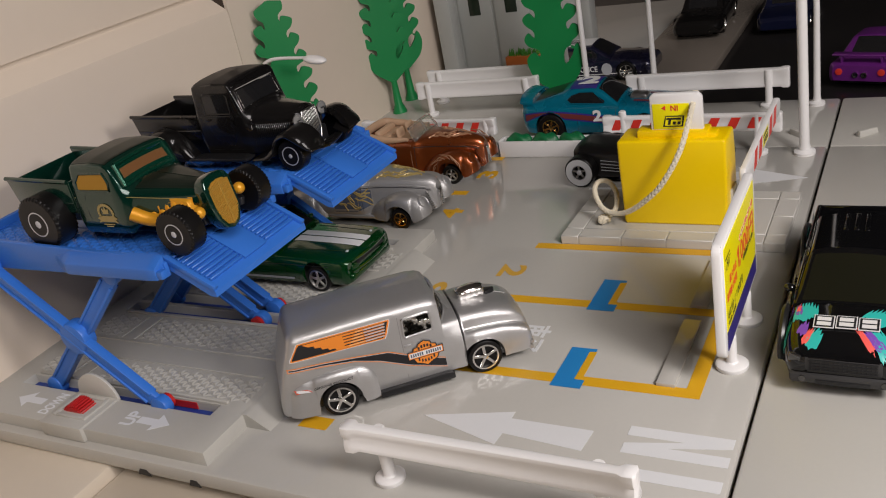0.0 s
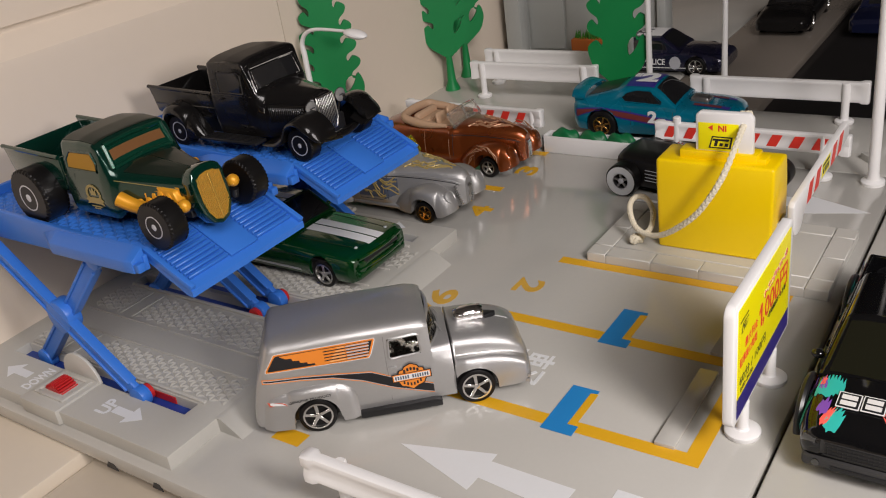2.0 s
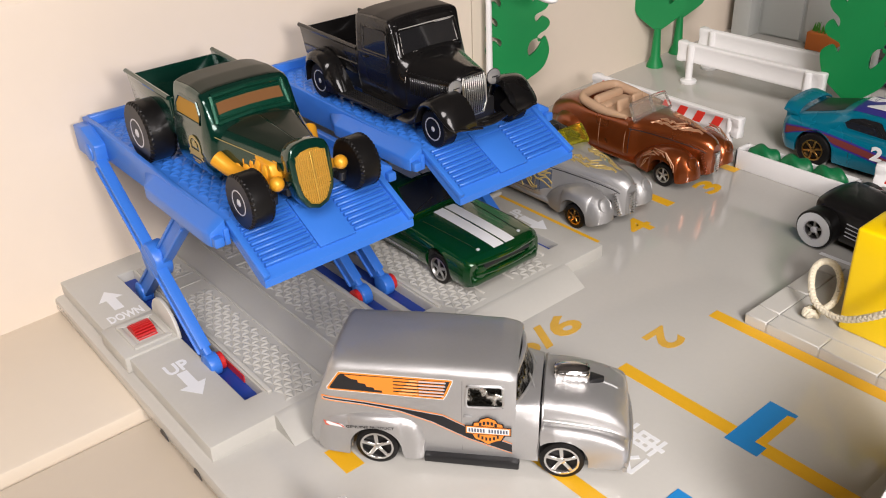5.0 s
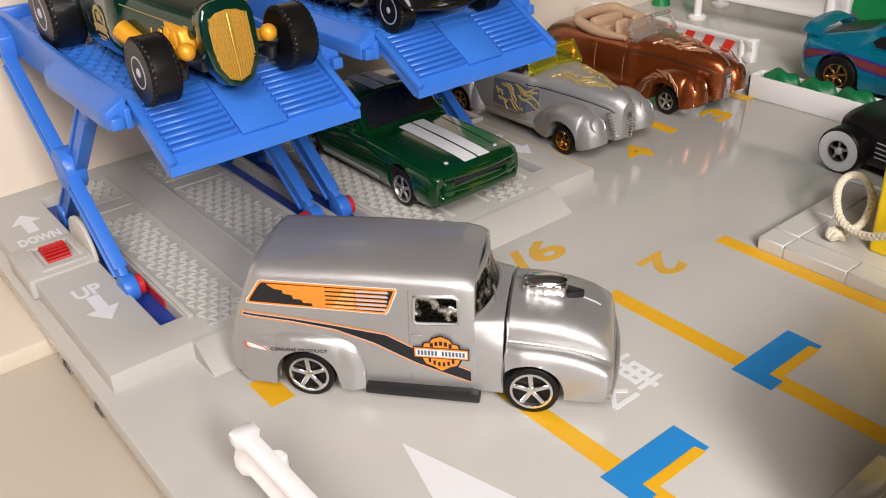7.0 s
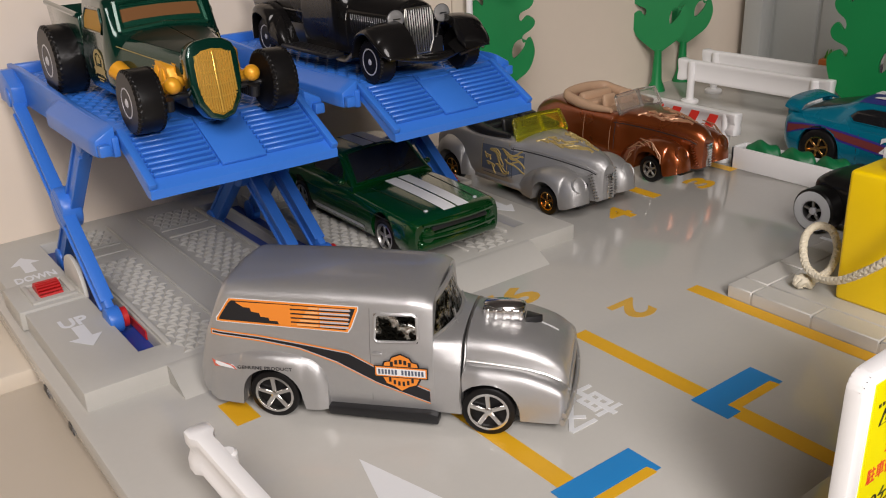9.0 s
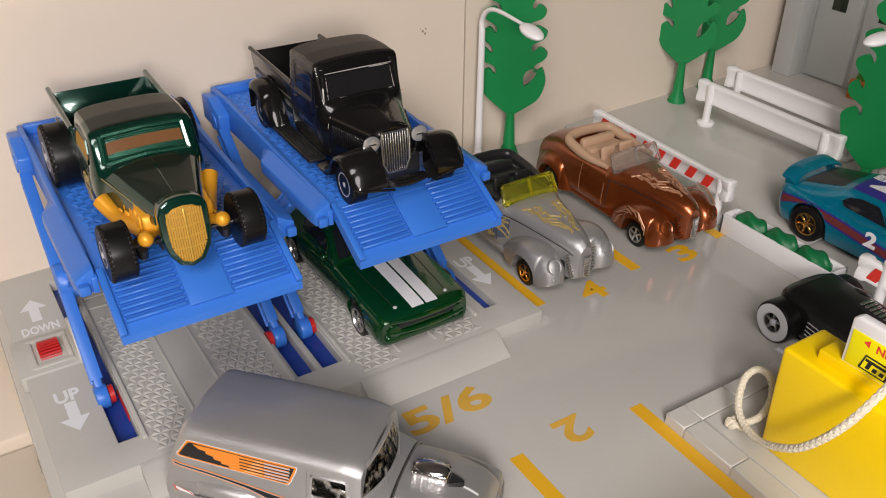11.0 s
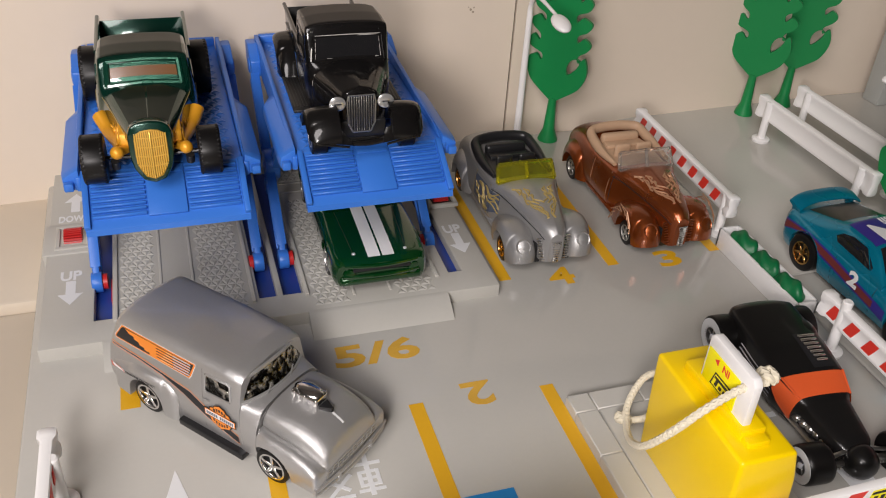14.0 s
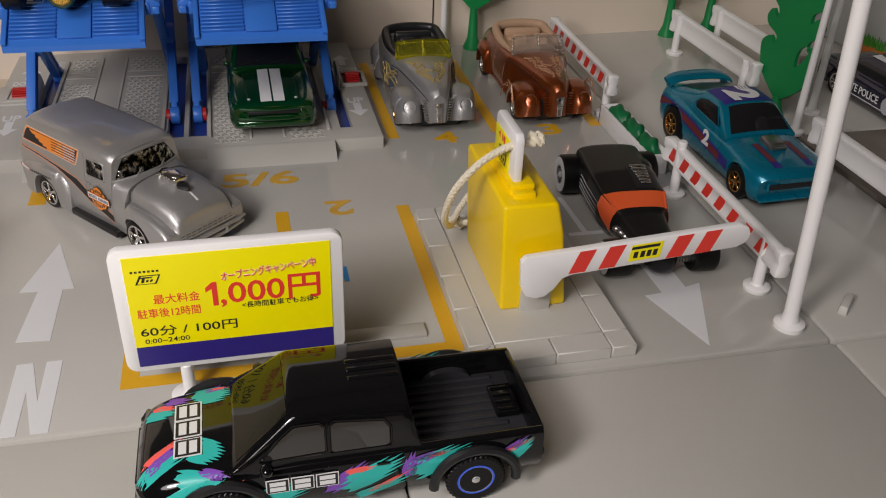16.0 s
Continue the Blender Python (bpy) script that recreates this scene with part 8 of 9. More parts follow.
        part("headlight_bar", bm, INK_BLACK, lamp, "black bar and rim of the lens")
    bm = B()
    prism(bm, [(-0.38, 1.52), (-0.2, 1.60), (0.2, 1.60), (0.38, 1.52), (0.43, 1.34), (0.41, 0.8), (0.28, 0.5), (-0.28, 0.5), (-0.41, 0.8), (-0.43, 1.34)], 0.2, T(2.36, 0, 0, 90, 0, 90) @ T(0, 0, 0, -6) @ Matrix.Diagonal((1.06, 1.16, 1, 1)), 0.04)
    g = part("radiator_shell", bm, PAINT_BLACK, ob)
    m = T(2.60, 0, 0.62, 0, -6) @ Matrix.Diagonal((1, 1.08, 1.30, 1))
    bm = B()
    prism(bm, [(-0.32, 0.84), (0.32, 0.84), (0.36, 0.7), (0.34, 0.2), (0.22, -0.02), (-0.22, -0.02), (-0.34, 0.2), (-0.36, 0.7)], 0.03, m @ T(-0.02, 0, 0, 90, 0, 90))
    back = part("grille", bm, INK_BLACK, ob, "dark grille with bright upright bars")
    for k in range(-5, 6):
        bm = B()
        lo = 0.0 + 0.2 * max(0, abs(k) - 3) / 2
        box(bm, (0.02, k * 0.063, (lo + 0.84) / 2), (0.05, 0.018, 0.84 - lo), 0.006, m, 1)
        part("grille_bar", bm, DULL_CHROME, back)
    bm = B()
    frame_panel(bm, [m @ Vector((0.02, y, z)) for y, z in ((-0.33, 0.86), (0.33, 0.86), (0.37, 0.7), (0.35, 0.2), (0.23, -0.03), (-0.23, -0.03), (-0.35, 0.2), (-0.37, 0.7))], 0.025, 0)
    part("grille_rim", bm, DULL_CHROME, back, "chrome grille rim")
    bm = B()
    tube(bm, smooth_path([(2.6, -0.85, 0.62), (2.74, -0.5, 0.48), (2.8, 0, 0.42), (2.74, 0.5, 0.48), (2.6, 0.85, 0.62)], 5), 0.075, 10)
    box(bm, (2.66, 0, 0.48), (0.14, 0.95, 0.12), 0.03)
    part("front_apron", bm, PAINT_BLACK, ob)
    pickup_bed(ob, -4.4, -1.56, 1.08, 1.0, 1.74, PAINT_BLACK, 0.24)
    wheels(ob, 2.18, -3.1, 1.24, 1.30, 0.5, 0.52, 0.42, 0.4, rim=RIM_DARK, spokes=8, face=0.6, tread=True)
    chassis(ob, -3.9, 2.2, 0.6, 0.25, 0.8)
    stretch(ob, 1.0, 1.15, 1.07, ("radiator", "grille", "headlight", "bed", "tailgate"))
    for o in ob.children_recursive:
        if o.name.startswith("front_mudguard"):
            o.data.transform(Matrix.Translation((0.3 * CM, 0, 0)))
        elif o.name.startswith("rear_mudguard"):
            o.data.transform(Matrix.Translation((0.12 * CM, 0, 0)))
        elif o.name.startswith(("radiator", "grille", "headlight")):
            o.data.transform(Matrix.Diagonal((1, 1, 0.91, 1)))
        if o.name.startswith(("body", "bonnet", "door_seam", "worn", "radiator", "grille", "headlight")):
            for v in o.data.vertices:
                v.co.x -= 0.19 * max(0, v.co.x - 0.6 * CM)


build_black_pickup()


# ---- black modern pickup on the road plate ----
def splash(bm, place, u, v, angle, length, width, seed):
    """A torn shard of print from (u, v) along an angle, ragged at both ends, laid on a surface."""
    rnd = random.Random(seed)
    ca, sa = math.cos(radians(angle)), math.sin(radians(angle))
    n = max(6, 2 * int(width / 0.07))
    lean = rnd.uniform(-0.2, 0.2)
    rows = []
    for i in range(n + 1):
        c = -width / 2 + width * i / n
        mid = 1 - abs(2 * i / n - 1)
        tooth = i % 2
        p = length * (0.16 * rnd.random() - 0.12 * mid - 0.08 * tooth)
        q = length * (0.34 + 0.42 * mid ** 0.7 + (0.22 + 0.2 * rnd.random()) * tooth)
        rows.append([place(u + ca * f - sa * (c + lean * f), v + sa * f + ca * (c + lean * f)) for f in (p + (q - p) * k / 6 for k in range(7))])
    grid(bm, rows)


def build_modern_pickup():
    ob = thing("crew_cab_pickup", at(-3.0, -10.62, 0, 180.2), "black toy crew-cab pickup with teal and violet graphics", "toy truck")
    hw = 1.42
    body = Shell([
        (-0.98, [(hw * 0.94, 0.5), (hw, 0.8), (hw, 1.1), (hw * 0.96, 1.42), (hw * 0.8, 1.5), (hw * 0.4, 1.52), (0, 1.53)]),
        (0.6, [(hw * 0.94, 0.48), (hw, 0.8), (hw, 1.1), (hw * 0.96, 1.42), (hw * 0.82, 1.5), (hw * 0.4, 1.54), (0, 1.55)]),
        (1.6, [(hw * 0.94, 0.48), (hw, 0.8), (hw * 0.99, 1.1), (hw * 0.93, 1.4), (hw * 0.8, 1.5), (hw * 0.4, 1.56), (0, 1.57)]),
        (3.1, [(hw * 0.94, 0.48), (hw * 0.98, 0.8), (hw * 0.96, 1.05), (hw * 0.88, 1.28), (hw * 0.74, 1.38), (hw * 0.4, 1.44), (0, 1.46)]),
        (3.62, [(hw * 0.86, 0.48), (hw * 0.9, 0.75), (hw * 0.88, 0.95), (hw * 0.8, 1.12), (hw * 0.68, 1.2), (hw * 0.4, 1.26), (0, 1.28)]),
        (3.78, [(hw * 0.72, 0.52), (hw * 0.76, 0.7), (hw * 0.74, 0.85), (hw * 0.68, 0.98), (hw * 0.58, 1.04), (hw * 0.36, 1.08), (0, 1.1)]),
    ], [(2.3, 0.58, 0.68)])
    bm = B()
    body.build(bm, 56)
    part("body", bm, PAINT_GLOSS, ob)
    lo = [(1.32, 1.26), (1.32, 1.4), (1.31, 1.46), (1.27, 1.49), (1.05, 1.51), (0.6, 1.53), (0, 1.53)]
    up = [(1.32, 1.26), (1.32, 1.46), (1.28, 1.56), (1.06, 2.26), (0.90, 2.42), (0.5, 2.49), (0, 2.51)]
    cab = Shell([(-1.3, lo), (-1.08, up), (1.0, up), (2.08, lo)], (), ease=False)
    bm = B()
    cab.build(bm, 30)
    roof = part("cab", bm, PAINT_GLOSS, ob)
    for k in range(-3, 4):
        bm = B()
        box(bm, (-0.55, k * 0.25, 2.512 - 0.014 * k * k), (0.95, 0.12, 0.06), 0.028, None, 3)
        part("roof_rib", bm, PAINT_GLOSS, roof)
    bm = B()
    top_band(bm, cab, 1.08, 2.02, [(1.08, -0.88), (2.02, -1.10)], [(1.08, 0.88), (2.02, 1.10)], 0.012)
    part("windscreen", bm, SMOKE, ob, "dark smoked windscreen, faintly tinted for the yellow board's reflection")
    # bed with ribbed floor
    for s in (-1, 1):
        bm = B()
        outer = Shell([(-3.62, [(hw * 0.9, 0.55), (hw * 0.98, 0.8), (hw * 0.98, 1.1), (hw * 0.95, 1.45), (hw * 0.9, 1.52), (hw * 0.84, 1.52), (hw * 0.82, 1.4)]), (-0.95, [(hw * 0.94, 0.5), (hw, 0.8), (hw, 1.1), (hw * 0.97, 1.45), (hw * 0.92, 1.52), (hw * 0.86, 1.52), (hw * 0.84, 1.4)])], [(-2.3, 0.6, 0.7)])
        rings = []
        for x in outer.stations(30):
            pts = outer.section(x)
            pts[-1].x = hw * 0.83
            rings.append([Vector((x, s * p.x, p.y)) for p in pts] + [Vector((x, s * hw * 0.82, 0.98))])
        skin(bm, rings, False)
        part("bed_side", bm, PAINT_GLOSS, ob)
        bm = B()
        arc = [Vector((-2.3 + 0.8 * math.cos(radians(a)), s * (hw + 0.07), 0.58 + 0.8 * math.sin(radians(a)))) for a in range(-5, 186, 10)]
        tube(bm, arc, 0.1, 8)
        part("arch_trim", bm, BLACK_PLASTIC, ob, "matt black wheel arch trim")
        bm = B()
        arc = [Vector((2.3 + 0.78 * math.cos(radians(a)), s * (hw + 0.05), 0.58 + 0.78 * math.sin(radians(a)))) for a in range(-5, 186, 10)]
        tube(bm, arc, 0.1, 8)
        part("arch_trim", bm, BLACK_PLASTIC, ob, "matt black wheel arch trim")
        bm = B()
        o = [Vector((-2.3 + 0.5 * math.cos(radians(a)), s * 1.02, 0.98 + 0.28 * math.sin(radians(a)))) for a in range(0, 181, 15)]
        skin(bm, [o, [p + Vector((0, s * 0.18, 0)) for p in o]], True)
        part("wheel_box", bm, BED_GREY, ob)
        bm = B()
        side_band(bm, cab, 0.46, 1.55, [(0.46, 1.68), (0.54, 1.62), (1.55, 1.62)], [(0.46, 2.12), (0.54, 2.2), (0.98, 2.2), (1.25, 1.98), (1.55, 1.66)], s, 0.012)
        part("front_window", bm, WINDOW_GREY, ob, "smoked side window")
        bm = B()
        side_band(bm, cab, -0.7, 0.34, [(-0.7, 1.7), (-0.62, 1.62), (0.28, 1.62), (0.34, 1.68)], [(-0.7, 1.98), (-0.6, 2.12), (0.26, 2.2), (0.34, 2.14)], s, 0.012)
        part("rear_window", bm, WINDOW_GREY, ob, "smoked side window")
        bm = B()
        side_line(bm, cab, [(0.44, 1.66), (0.44, 2.16), (0.54, 2.24), (1.0, 2.24), (1.28, 2.0), (1.62, 1.62)], s, 0.022, 0.012, True)
        side_line(bm, cab, [(-0.74, 1.62), (-0.74, 2.0), (-0.62, 2.16), (0.28, 2.24), (0.37, 2.16), (0.37, 1.62)], s, 0.022, 0.012, True)
        side_line(bm, cab, [(-1.0, 2.22), (0.0, 2.3), (0.95, 2.28), (1.5, 1.86), (1.98, 1.54)], s, 0.03, 0.0)
        part("window_frame", bm, PAINT_GLOSS, ob, "glossy black window frames and roof edge")
        bm = B()
        ball(bm, (1.5, s * 1.46, 1.6), (0.12, 0.16, 0.11), 12, 8)
        part("door_mirror", bm, PAINT_GLOSS, ob)
        bm = B()
        side_line(bm, body, [(0.42, 1.4), (0.42, 0.9), (0.42, 0.55)], s, 0.012, 0.002)
        side_line(bm, body, [(1.62, 1.38), (1.66, 0.9), (1.6, 0.55)], s, 0.012, 0.002)
        side_line(bm, body, [(-0.8, 1.4), (-0.8, 1.0), (-0.6, 0.55)], s, 0.012, 0.002)
        part("door_seam", bm, BLACK_PLASTIC, ob)
        for x in (0.62, -0.56):
            bm = B()
            box(bm, (x, s * (hw + 0.0), 1.32), (0.24, 0.06, 0.05), 0.015)
            part("door_handle", bm, PAINT_GLOSS, ob)
        # splash graphics: bundles of brush strokes rising to the rear
        def flank(u, v, s=s):
            return Vector((u, s * ((body.side(u, min(v, 1.42)) if u > -0.95 else hw * (1.0 if v < 1.2 else 0.985)) + 0.012), v))

        for k, (mat, nm, u, v, ang, ln, wd) in enumerate((
                (INK_TEAL, "teal", 1.75, 0.72, 150, 1.0, 0.3), (INK_VIOLET, "violet", 2.55, 1.0, 128, 0.5, 0.16), (INK_CORAL, "coral", 2.42, 0.82, 125, 0.6, 0.12), (INK_TEAL, "teal", 3.3, 0.9, 158, 0.8, 0.2), (INK_VIOLET, "violet", 0.42, 0.85, 150, 0.8, 0.2),
                (INK_TEAL, "teal", 0.12, 0.86, 152, 1.1, 0.26), (INK_CORAL, "coral", 0.1, 1.2, 165, 0.5, 0.08), (INK_TEAL, "teal", -0.15, 0.5, 160, 1.0, 0.14), (INK_CORAL, "coral", -0.3, 0.6, 155, 0.8, 0.07), (INK_VIOLET, "violet", -1.02, 0.95, 100, 0.5, 0.16),
                (INK_TEAL, "teal", -1.15, 1.0, 155, 1.0, 0.3), (INK_VIOLET, "violet", -1.12, 1.22, 160, 0.5, 0.12), (INK_CORAL, "coral", -1.4, 1.32, 170, 0.4, 0.07), (INK_VIOLET, "violet", -2.85, 1.12, 145, 0.5, 0.1), (INK_TEAL, "teal", -3.0, 1.02, 145, 0.55, 0.16), (INK_CORAL, "coral", -2.95, 1.2, 145, 0.42, 0.06))):
            bm = B()
            splash(bm, flank, u, v, ang, ln * 1.1, wd * 1.75, k)
            part(nm + "_splash", bm, mat, ob, nm + " splash print")
        # logo block on the doors: a framed row of plain letters' boxes
        bm = B()
        y = s * (body.side(0.9, 0.95) + 0.022)
        for k in range(3):
            box(bm, (0.9 + (k - 1) * 0.44, y, 1.14), (0.41, 0.012, 0.34))
        lg = part("door_logo", bm, INK_WHITE, ob, "white framed blocks of a logo")
        bm = B()
        for k in range(3):
            box(bm, (0.9 + (k - 1) * 0.44, y + s * 0.005, 1.14), (0.37, 0.012, 0.30))
        part("logo_field", bm, INK_BLACK, lg, "black field of a logo")
        bm = B()
        for k in range(3):
            for dz in (-0.065, 0.065):
                box(bm, (0.9 + (k - 1) * 0.44, y + s * 0.010, 1.14 + dz), (0.28, 0.012, 0.10))
        part("logo_mark", bm, INK_WHITE, lg, "white blocks of a logo")
    bm = B()
    box(bm, (-2.3, 0, 0.96), (2.7, 2.3, 0.08), 0.01)
    floor_ob = part("bed_floor", bm, BED_GREY, ob, "ribbed bed floor")
    for k in range(-4, 5):
        bm = B()
        box(bm, (-2.1, k * 0.24, 1.02), (2.2, 0.11, 0.08), 0.03)
        part("rib", bm, BED_GREY, floor_ob)
    bm = B()
    box(bm, (-3.6, 0, 1.2), (0.12, 2.5, 0.64), 0.04)
    part("tailgate", bm, PAINT_GLOSS, ob)
    bm = B()
    box(bm, (-1.25, 0, 1.25), (0.1, 2.4, 0.6), 0.02)
    part("bed_front", bm, BED_GREY, ob)
    bm = B()
    box(bm, (-3.25, -0.1, 1.1), (0.5, 0.9, 0.16), 0.05)
    for k in range(4):
        box(bm, (-3.25, -0.4 + 0.22 * k, 1.2), (0.44, 0.06, 0.04), 0.01)
    part("bed_insert", bm, PAINT_GLOSS, ob)
    # bonnet graphics and logo
    def bonnet(u, v):
        return Vector((u, v, body.top(u, v) + 0.012))

    for k, (mat, nm, u, v, ang, ln, wd) in enumerate((
            (INK_TEAL, "teal", 3.5, 0.95, 210, 0.9, 0.22), (INK_CORAL, "coral", 3.45, 0.62, 215, 0.8, 0.1), (INK_VIOLET, "violet", 3.35, 0.8, 215, 0.75, 0.14), (INK_TEAL, "teal", 2.7, 1.12, 170, 0.95, 0.2), (INK_TEAL, "teal", 2.35, 0.55, 150, 0.6, 0.34), (INK_VIOLET, "violet", 2.2, 1.12, 165, 0.5, 0.1),
            (INK_TEAL, "teal", 3.45, -0.75, 150, 0.6, 0.2), (INK_CORAL, "coral", 3.3, -0.9, 160, 0.5, 0.1), (INK_VIOLET, "violet", 3.0, -0.98, 170, 0.45, 0.14), (INK_TEAL, "teal", 2.35, -0.95, 190, 0.7, 0.34), (INK_VIOLET, "violet", 2.1, -1.12, 180, 0.4, 0.1), (INK_CORAL, "coral", 1.95, -1.14, 180, 0.3, 0.06))):
        bm = B()
        splash(bm, bonnet, u * 0.8 + 0.85, v, ang, ln * 1.0, wd * 1.7, 40 + k)
        part(nm + "_bonnet_print", bm, mat, ob, nm + " bonnet print")
    bm = B()
    for k in range(3):
        yy = (k - 1) * 0.50
        box(bm, (0, 0, 0), (0.5, 0.47, 0.012), 0, T(2.85, yy, body.top(2.85, yy) + 0.03, 0, 4))
    lg = part("bonnet_logo", bm, INK_WHITE, ob, "white framed blocks of a logo")
    bm = B()
    for k in range(3):
        yy = (k - 1) * 0.50
        box(bm, (0, 0, 0), (0.44, 0.42, 0.012), 0, T(2.85, yy, body.top(2.85, yy) + 0.036, 0, 4))
    part("logo_field", bm, INK_BLACK, lg, "black field of a logo")
    bm = B()
    for k in range(3):
        yy = (k - 1) * 0.50
        for dx in (-0.095, 0.095):
            box(bm, (0, 0, 0), (0.14, 0.32, 0.012), 0, T(2.85 + dx, yy, body.top(2.85, yy) + 0.042 - 0.07 * dx, 0, 4))
    part("logo_mark", bm, INK_WHITE, lg, "white blocks of a logo")
    bm = B()
    box(bm, (3.72, 0, 0.88), (0.14, 1.75, 0.40), 0.06)
    grille = part("grille", bm, TRIM_GREY, ob, "matt dark grey mesh grille")
    bm = B()
    for k in range(4):
        box(bm, (3.80, 0, 0.74 + 0.09 * k), (0.03, 1.5, 0.03), 0.008)
    for k in range(-7, 8):
        box(bm, (3.795, k * 0.1, 0.875), (0.02, 0.025, 0.3))
    part("mesh", bm, BLACK_PLASTIC, grille)
    for s in (-1, 1):
        bm = B()
        prism(bm, [(-0.16, -0.12), (0.16, -0.06), (0.18, 0.1), (-0.14, 0.12)], 0.1, T(3.64, s * 1.06, 0.98, 90, 0, 90 + s * 22), 0.03)
        part("headlight", bm, WINDOW_GREY, ob, "dark smoked headlight")
    bm = B()
    box(bm, (3.68, 0, 0.5), (0.36, 2.4, 0.26), 0.08)
    bumper = part("bumper", bm, TRIM_GREY, ob, "matt dark grey bumper")
    bm = B()
    box(bm, (3.87, 0, 0.46), (0.03, 1.2, 0.12), 0.01)
    part("skid_plate", bm, BLACK_PLASTIC, bumper)
    for s in (-1, 1):
        bm = B()
        cyl(bm, (3.84, s * 0.9, 0.52), (3.885, s * 0.9, 0.52), 0.08, n=16)
        part("fog_lamp", bm, WINDOW_GREY, bumper, "small dark fog lamp")
    bm = B()
    box(bm, (-3.68, 0, 0.68), (0.2, 2.3, 0.2), 0.05)
    part("rear_bumper", bm, BLACK_PLASTIC, ob)
    wheels(ob, 2.42, -2.42, 1.3, 1.3, 0.6, 0.6, 0.42, 0.42, rim=RIM_DARK, spokes=6, face=0.6, tread=True, ring_mat=INK_BLUE, ring=(-0.03, 0.035))
    for x in (2.42, -2.42):
        for s in (-1, 1):
            bm = B()
            lathe(bm, [(0.07, 0.2), (0.07, 0.235), (0.05, 0.245), (0, 0.25)], T(x / 1.05, s * 1.3, 0.6, -90 * s), 12)
            part("hub_cap", bm, CHROME, ob, "chrome hub cap")
    chassis(ob, -3.4, 3.4, 0.95, 0.3, 0.95)
    stretch(ob, 1.05)


build_modern_pickup()
# ---- the grey toy building behind ----
house = thing("toy_building", at(23.7, 15.0, 0, -88), "grey plastic toy building with doors and windows", "building")
bm = B()
box(bm, (0.5, -0.2, 6), (1.0, 1.2, 12), 0.05)
box(bm, (5.2, 0.35, 6), (8.6, 0.3, 12), 0.03)
box(bm, (9.4, 0.4, 6), (0.5, 1.2, 12), 0.05)
part("wall", bm, BUILDING, house)
for x in (2.3, 4.7):
    bm = B()
    box(bm, (x, 0.16, 3.2), (2.2, 0.14, 6.2), 0.04)
    d = part("door", bm, BUILDING, house)
    bm = B()
    box(bm, (x, 0.1, 4.4), (0.75, 0.06, 1.9), 0.02)
    part("pane", bm, GLASS_DARK, d, "dark door window")
bm = B()
box(bm, (5.3, -0.35, 0.45), (2.3, 0.7, 0.9), 0.06)
trough = tagged(part("flower_box", bm, ORANGE, m=house.matrix_world.copy()), "orange flower box with grass at the grey building", "flower box")
bm = B()
for k in range(60):
    x, y = 4.3 + 2.0 * random.random(), -0.6 + 0.5 * random.random()
    cyl(bm, (x, y, 0.88), (x + 0.1 * random.uniform(-1, 1), y + 0.1 * random.uniform(-1, 1), 1.2 + 0.15 * random.random()), 0.05, 0.01, 5)
part("grass", bm, GRASS, trough, "green plastic grass")


# ---- cars far behind ----
def far_car(m, label, mat, hw=1.45, roof=1.95, wing=False):
    ob = thing("parked_car", m, label, "toy car", "cars behind")
    body = coupe_shell(-3.6, 3.5, hw, 1.15, roof, [(2.1, 0.5, 0.58), (-2.1, 0.5, 0.58)], nose=1.0, tail=1.15)
    bm = B()
    body.build(bm, 40)
    part("body", bm, mat, ob)
    cab = cabin_shell(-2.7, -1.3, 0.2, 1.2, hw, 1.2, roof)
    bm = B()
    cab.build(bm, 24)
    part("roof", bm, mat, ob)
    bm = B()
    top_band(bm, cab, 0.28, 1.1, -0.85, 0.85, 0.01)
    part("windscreen", bm, TINT, ob, "dark windscreen")
    bm = B()
    top_band(bm, cab, -2.5, -1.4, -0.8, 0.8, 0.01)
    part("rear_screen", bm, TINT, ob, "dark rear screen")
    for s in (-1, 1):
        bm = B()
        side_band(bm, cab, -1.7, 0.5, 1.32, [(-1.7, 1.45), (-1.2, roof - 0.2), (0.2, roof - 0.2), (0.5, 1.5)], s, 0.01)
        part("side_window", bm, TINT, ob, "dark side window")
    if wing:
        bm = B()
        box(bm, (-3.3, 0, 1.62), (0.5, 2.6, 0.1), 0.04)
        for s in (-1, 1):
            box(bm, (-3.3, s * 0.9, 1.4), (0.3, 0.1, 0.4), 0.02)
        part("rear_wing", bm, mat, ob)
    wheels(ob, 2.1, -2.1, 1.28, 1.28, 0.52, 0.52, 0.34, 0.34, rim=CHROME, spokes=5, face=0.7)
    chassis(ob, -3.3, 3.2, 0.9, 0.2, 0.9)
    return ob, body, cab


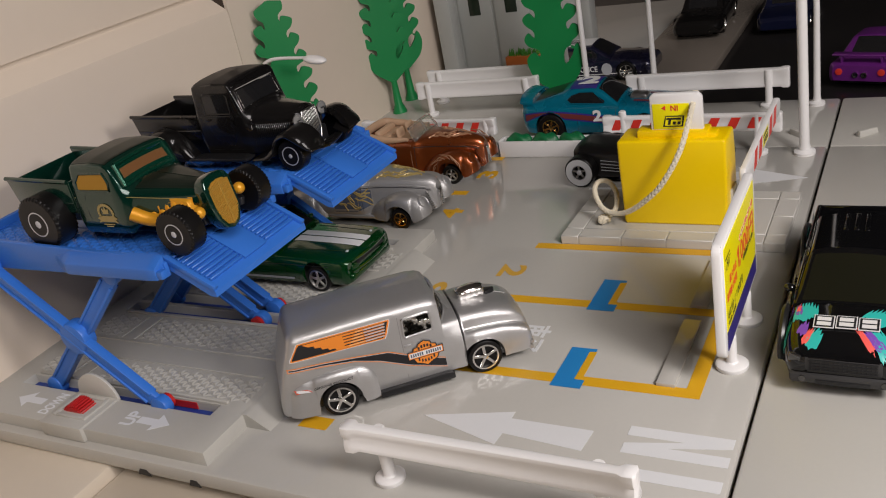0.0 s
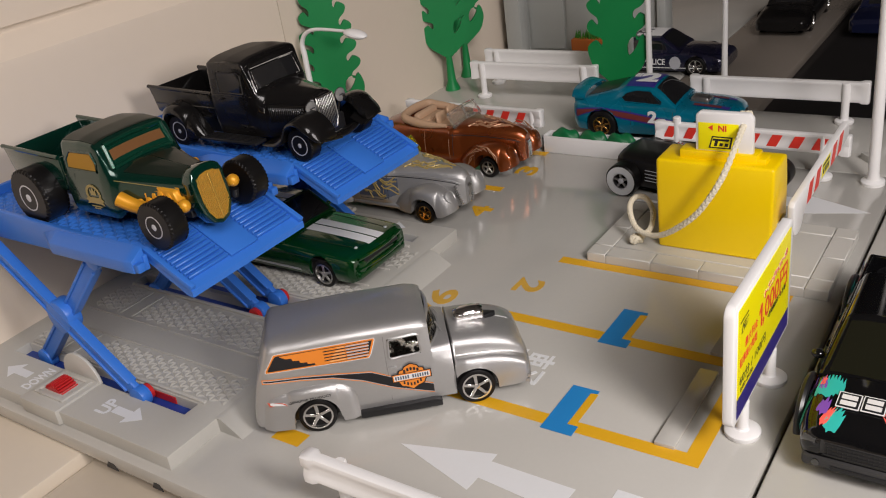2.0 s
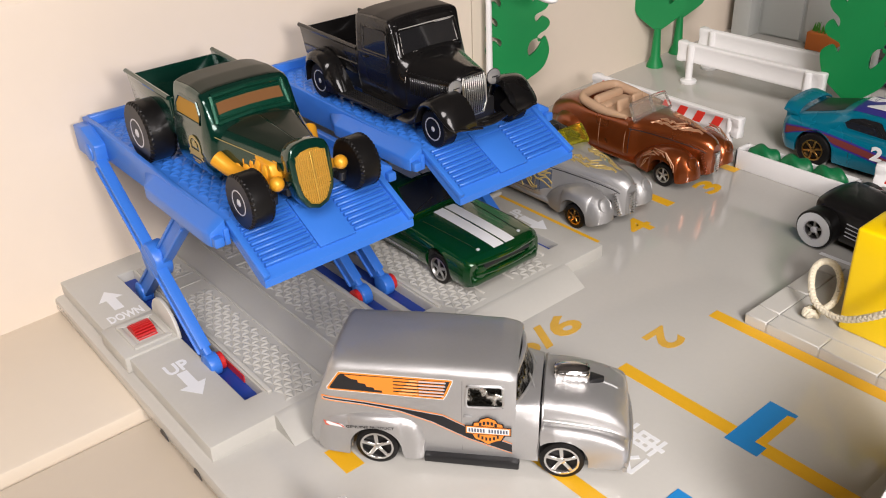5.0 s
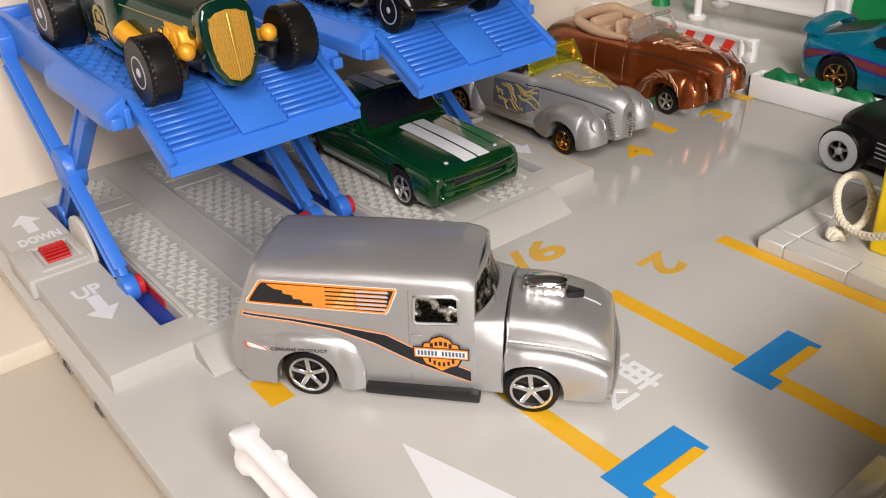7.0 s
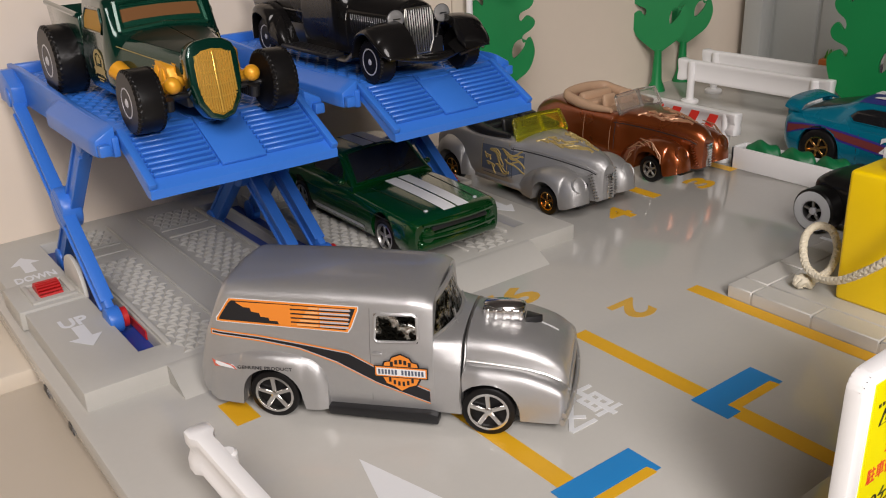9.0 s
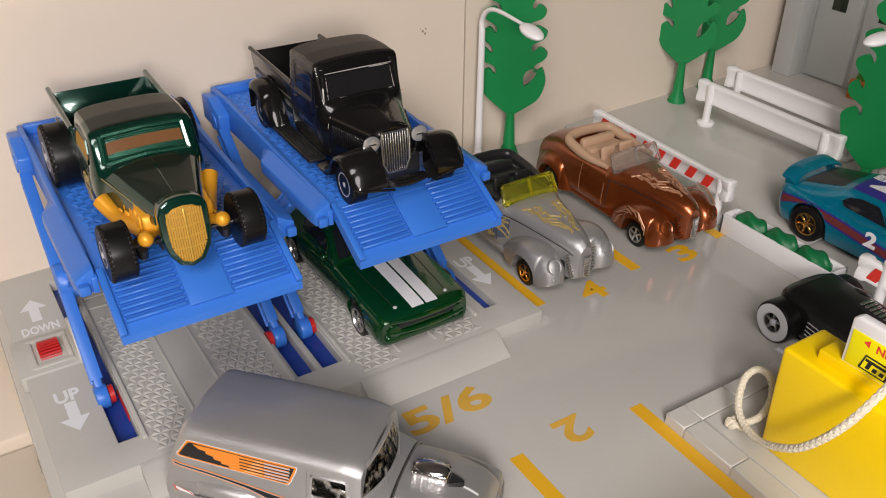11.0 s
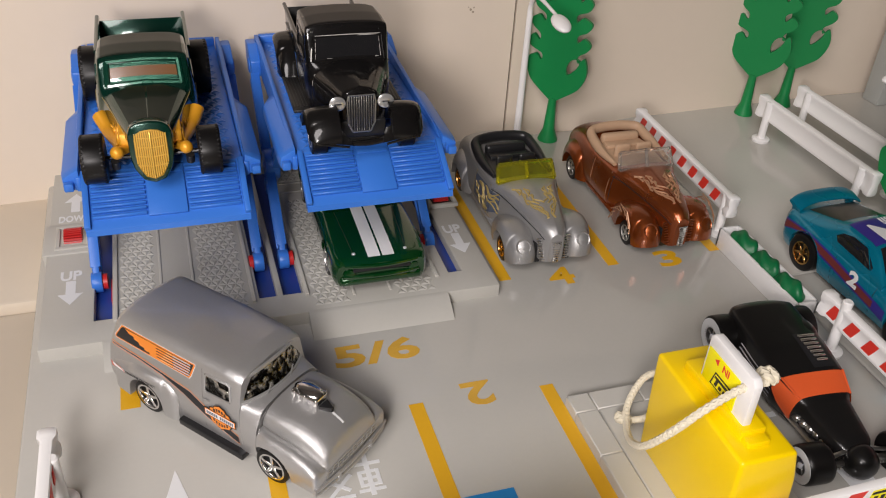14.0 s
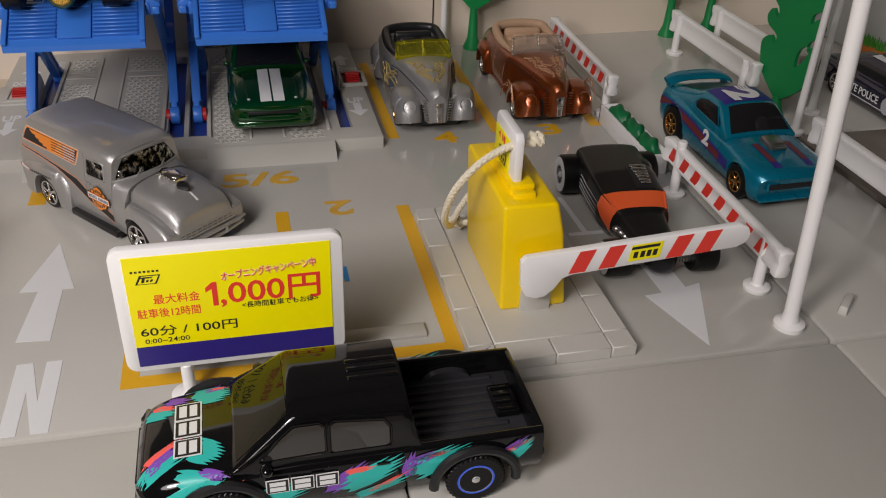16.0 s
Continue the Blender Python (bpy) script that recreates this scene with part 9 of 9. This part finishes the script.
police, body, cab = far_car(at(21.4, 4.5, 0, -88), "dark navy toy police car on the far road plate", PAINT_NAVY)
for s in (-1, 1):
    bm = B()
    side_band(bm, body, -2.9, 2.9, [(-2.9, 0.42), (2.9, 0.42)], [(-2.9, 0.47), (2.9, 0.47)], s, 0.012)
    part("white_line", bm, INK_WHITE, police, "thin white line")
    bm = B()
    text_mesh(bm, "STATE POLICE", 0.42, T(-1.75 if s < 0 else 0.95, s * (body.side(0, 0.7) + 0.03), 0.62, 90, 0, 0 if s < 0 else 180), 0.01, 0.008, "LEFT", 0.85)
    part("lettering", bm, INK_WHITE, police, "white printed words")
    bm = B()
    o = [(0.3 * math.cos(radians(a)), 0.34 * math.sin(radians(a))) for a in range(0, 360, 30)]
    prism(bm, o, 0.01, T(1.05, s * (body.side(1.0, 0.7) + 0.03), 0.72, 90))
    part("door_shield", bm, INK_SILVER, police, "silver printed shield")
bm = B()
top_band(bm, cab, -1.2, 0.15, -0.8, 0.8, 0.012)
part("roof_panel", bm, INK_WHITE, police, "white roof panel")
bm = B()
text_mesh(bm, "01", 0.95, T(-0.6, -0.45, 1.99, 0, 0, 90), 0.008, 0.02, "LEFT", 1.0)
part("roof_number", bm, INK_BLACK, police, "black roof number")

purple, body, cab = far_car(at(21.9, -10.2, -0.5, -15), "purple toy sports car seen from behind on the black shelf", PAINT_PURPLE, 1.5, 2.0, True)
for s in (-1, 1):
    bm = B()
    lathe(bm, [(0.16, 0), (0.16, 0.05), (0.1, 0.06)], T(-3.6, s * 0.95, 0.85, 0, -90), 14)
    part("tail_lamp", bm, INK_RED, purple, "red tail lamp")
    bm = B()
    lathe(bm, [(0.14, 0), (0.14, 0.06), (0.09, 0.06), (0.09, 0.0)], T(-3.62, s * 0.2, 0.72, 0, -90), 14)
    part("exhaust", bm, CHROME, purple, "chrome exhaust")
far_car(at(33.0, -4.3, -0.5, 180), "dark blue toy car on the black shelf", paint("deep_blue_paint", (0.005, 0.008, 0.035), 0.3, 0.3), 1.5, 2.2)
far_car(at(31.3, 0.4, 0, 182), "black toy car with a chrome front on the far plate", PAINT_BLACK, 1.5, 2.2)
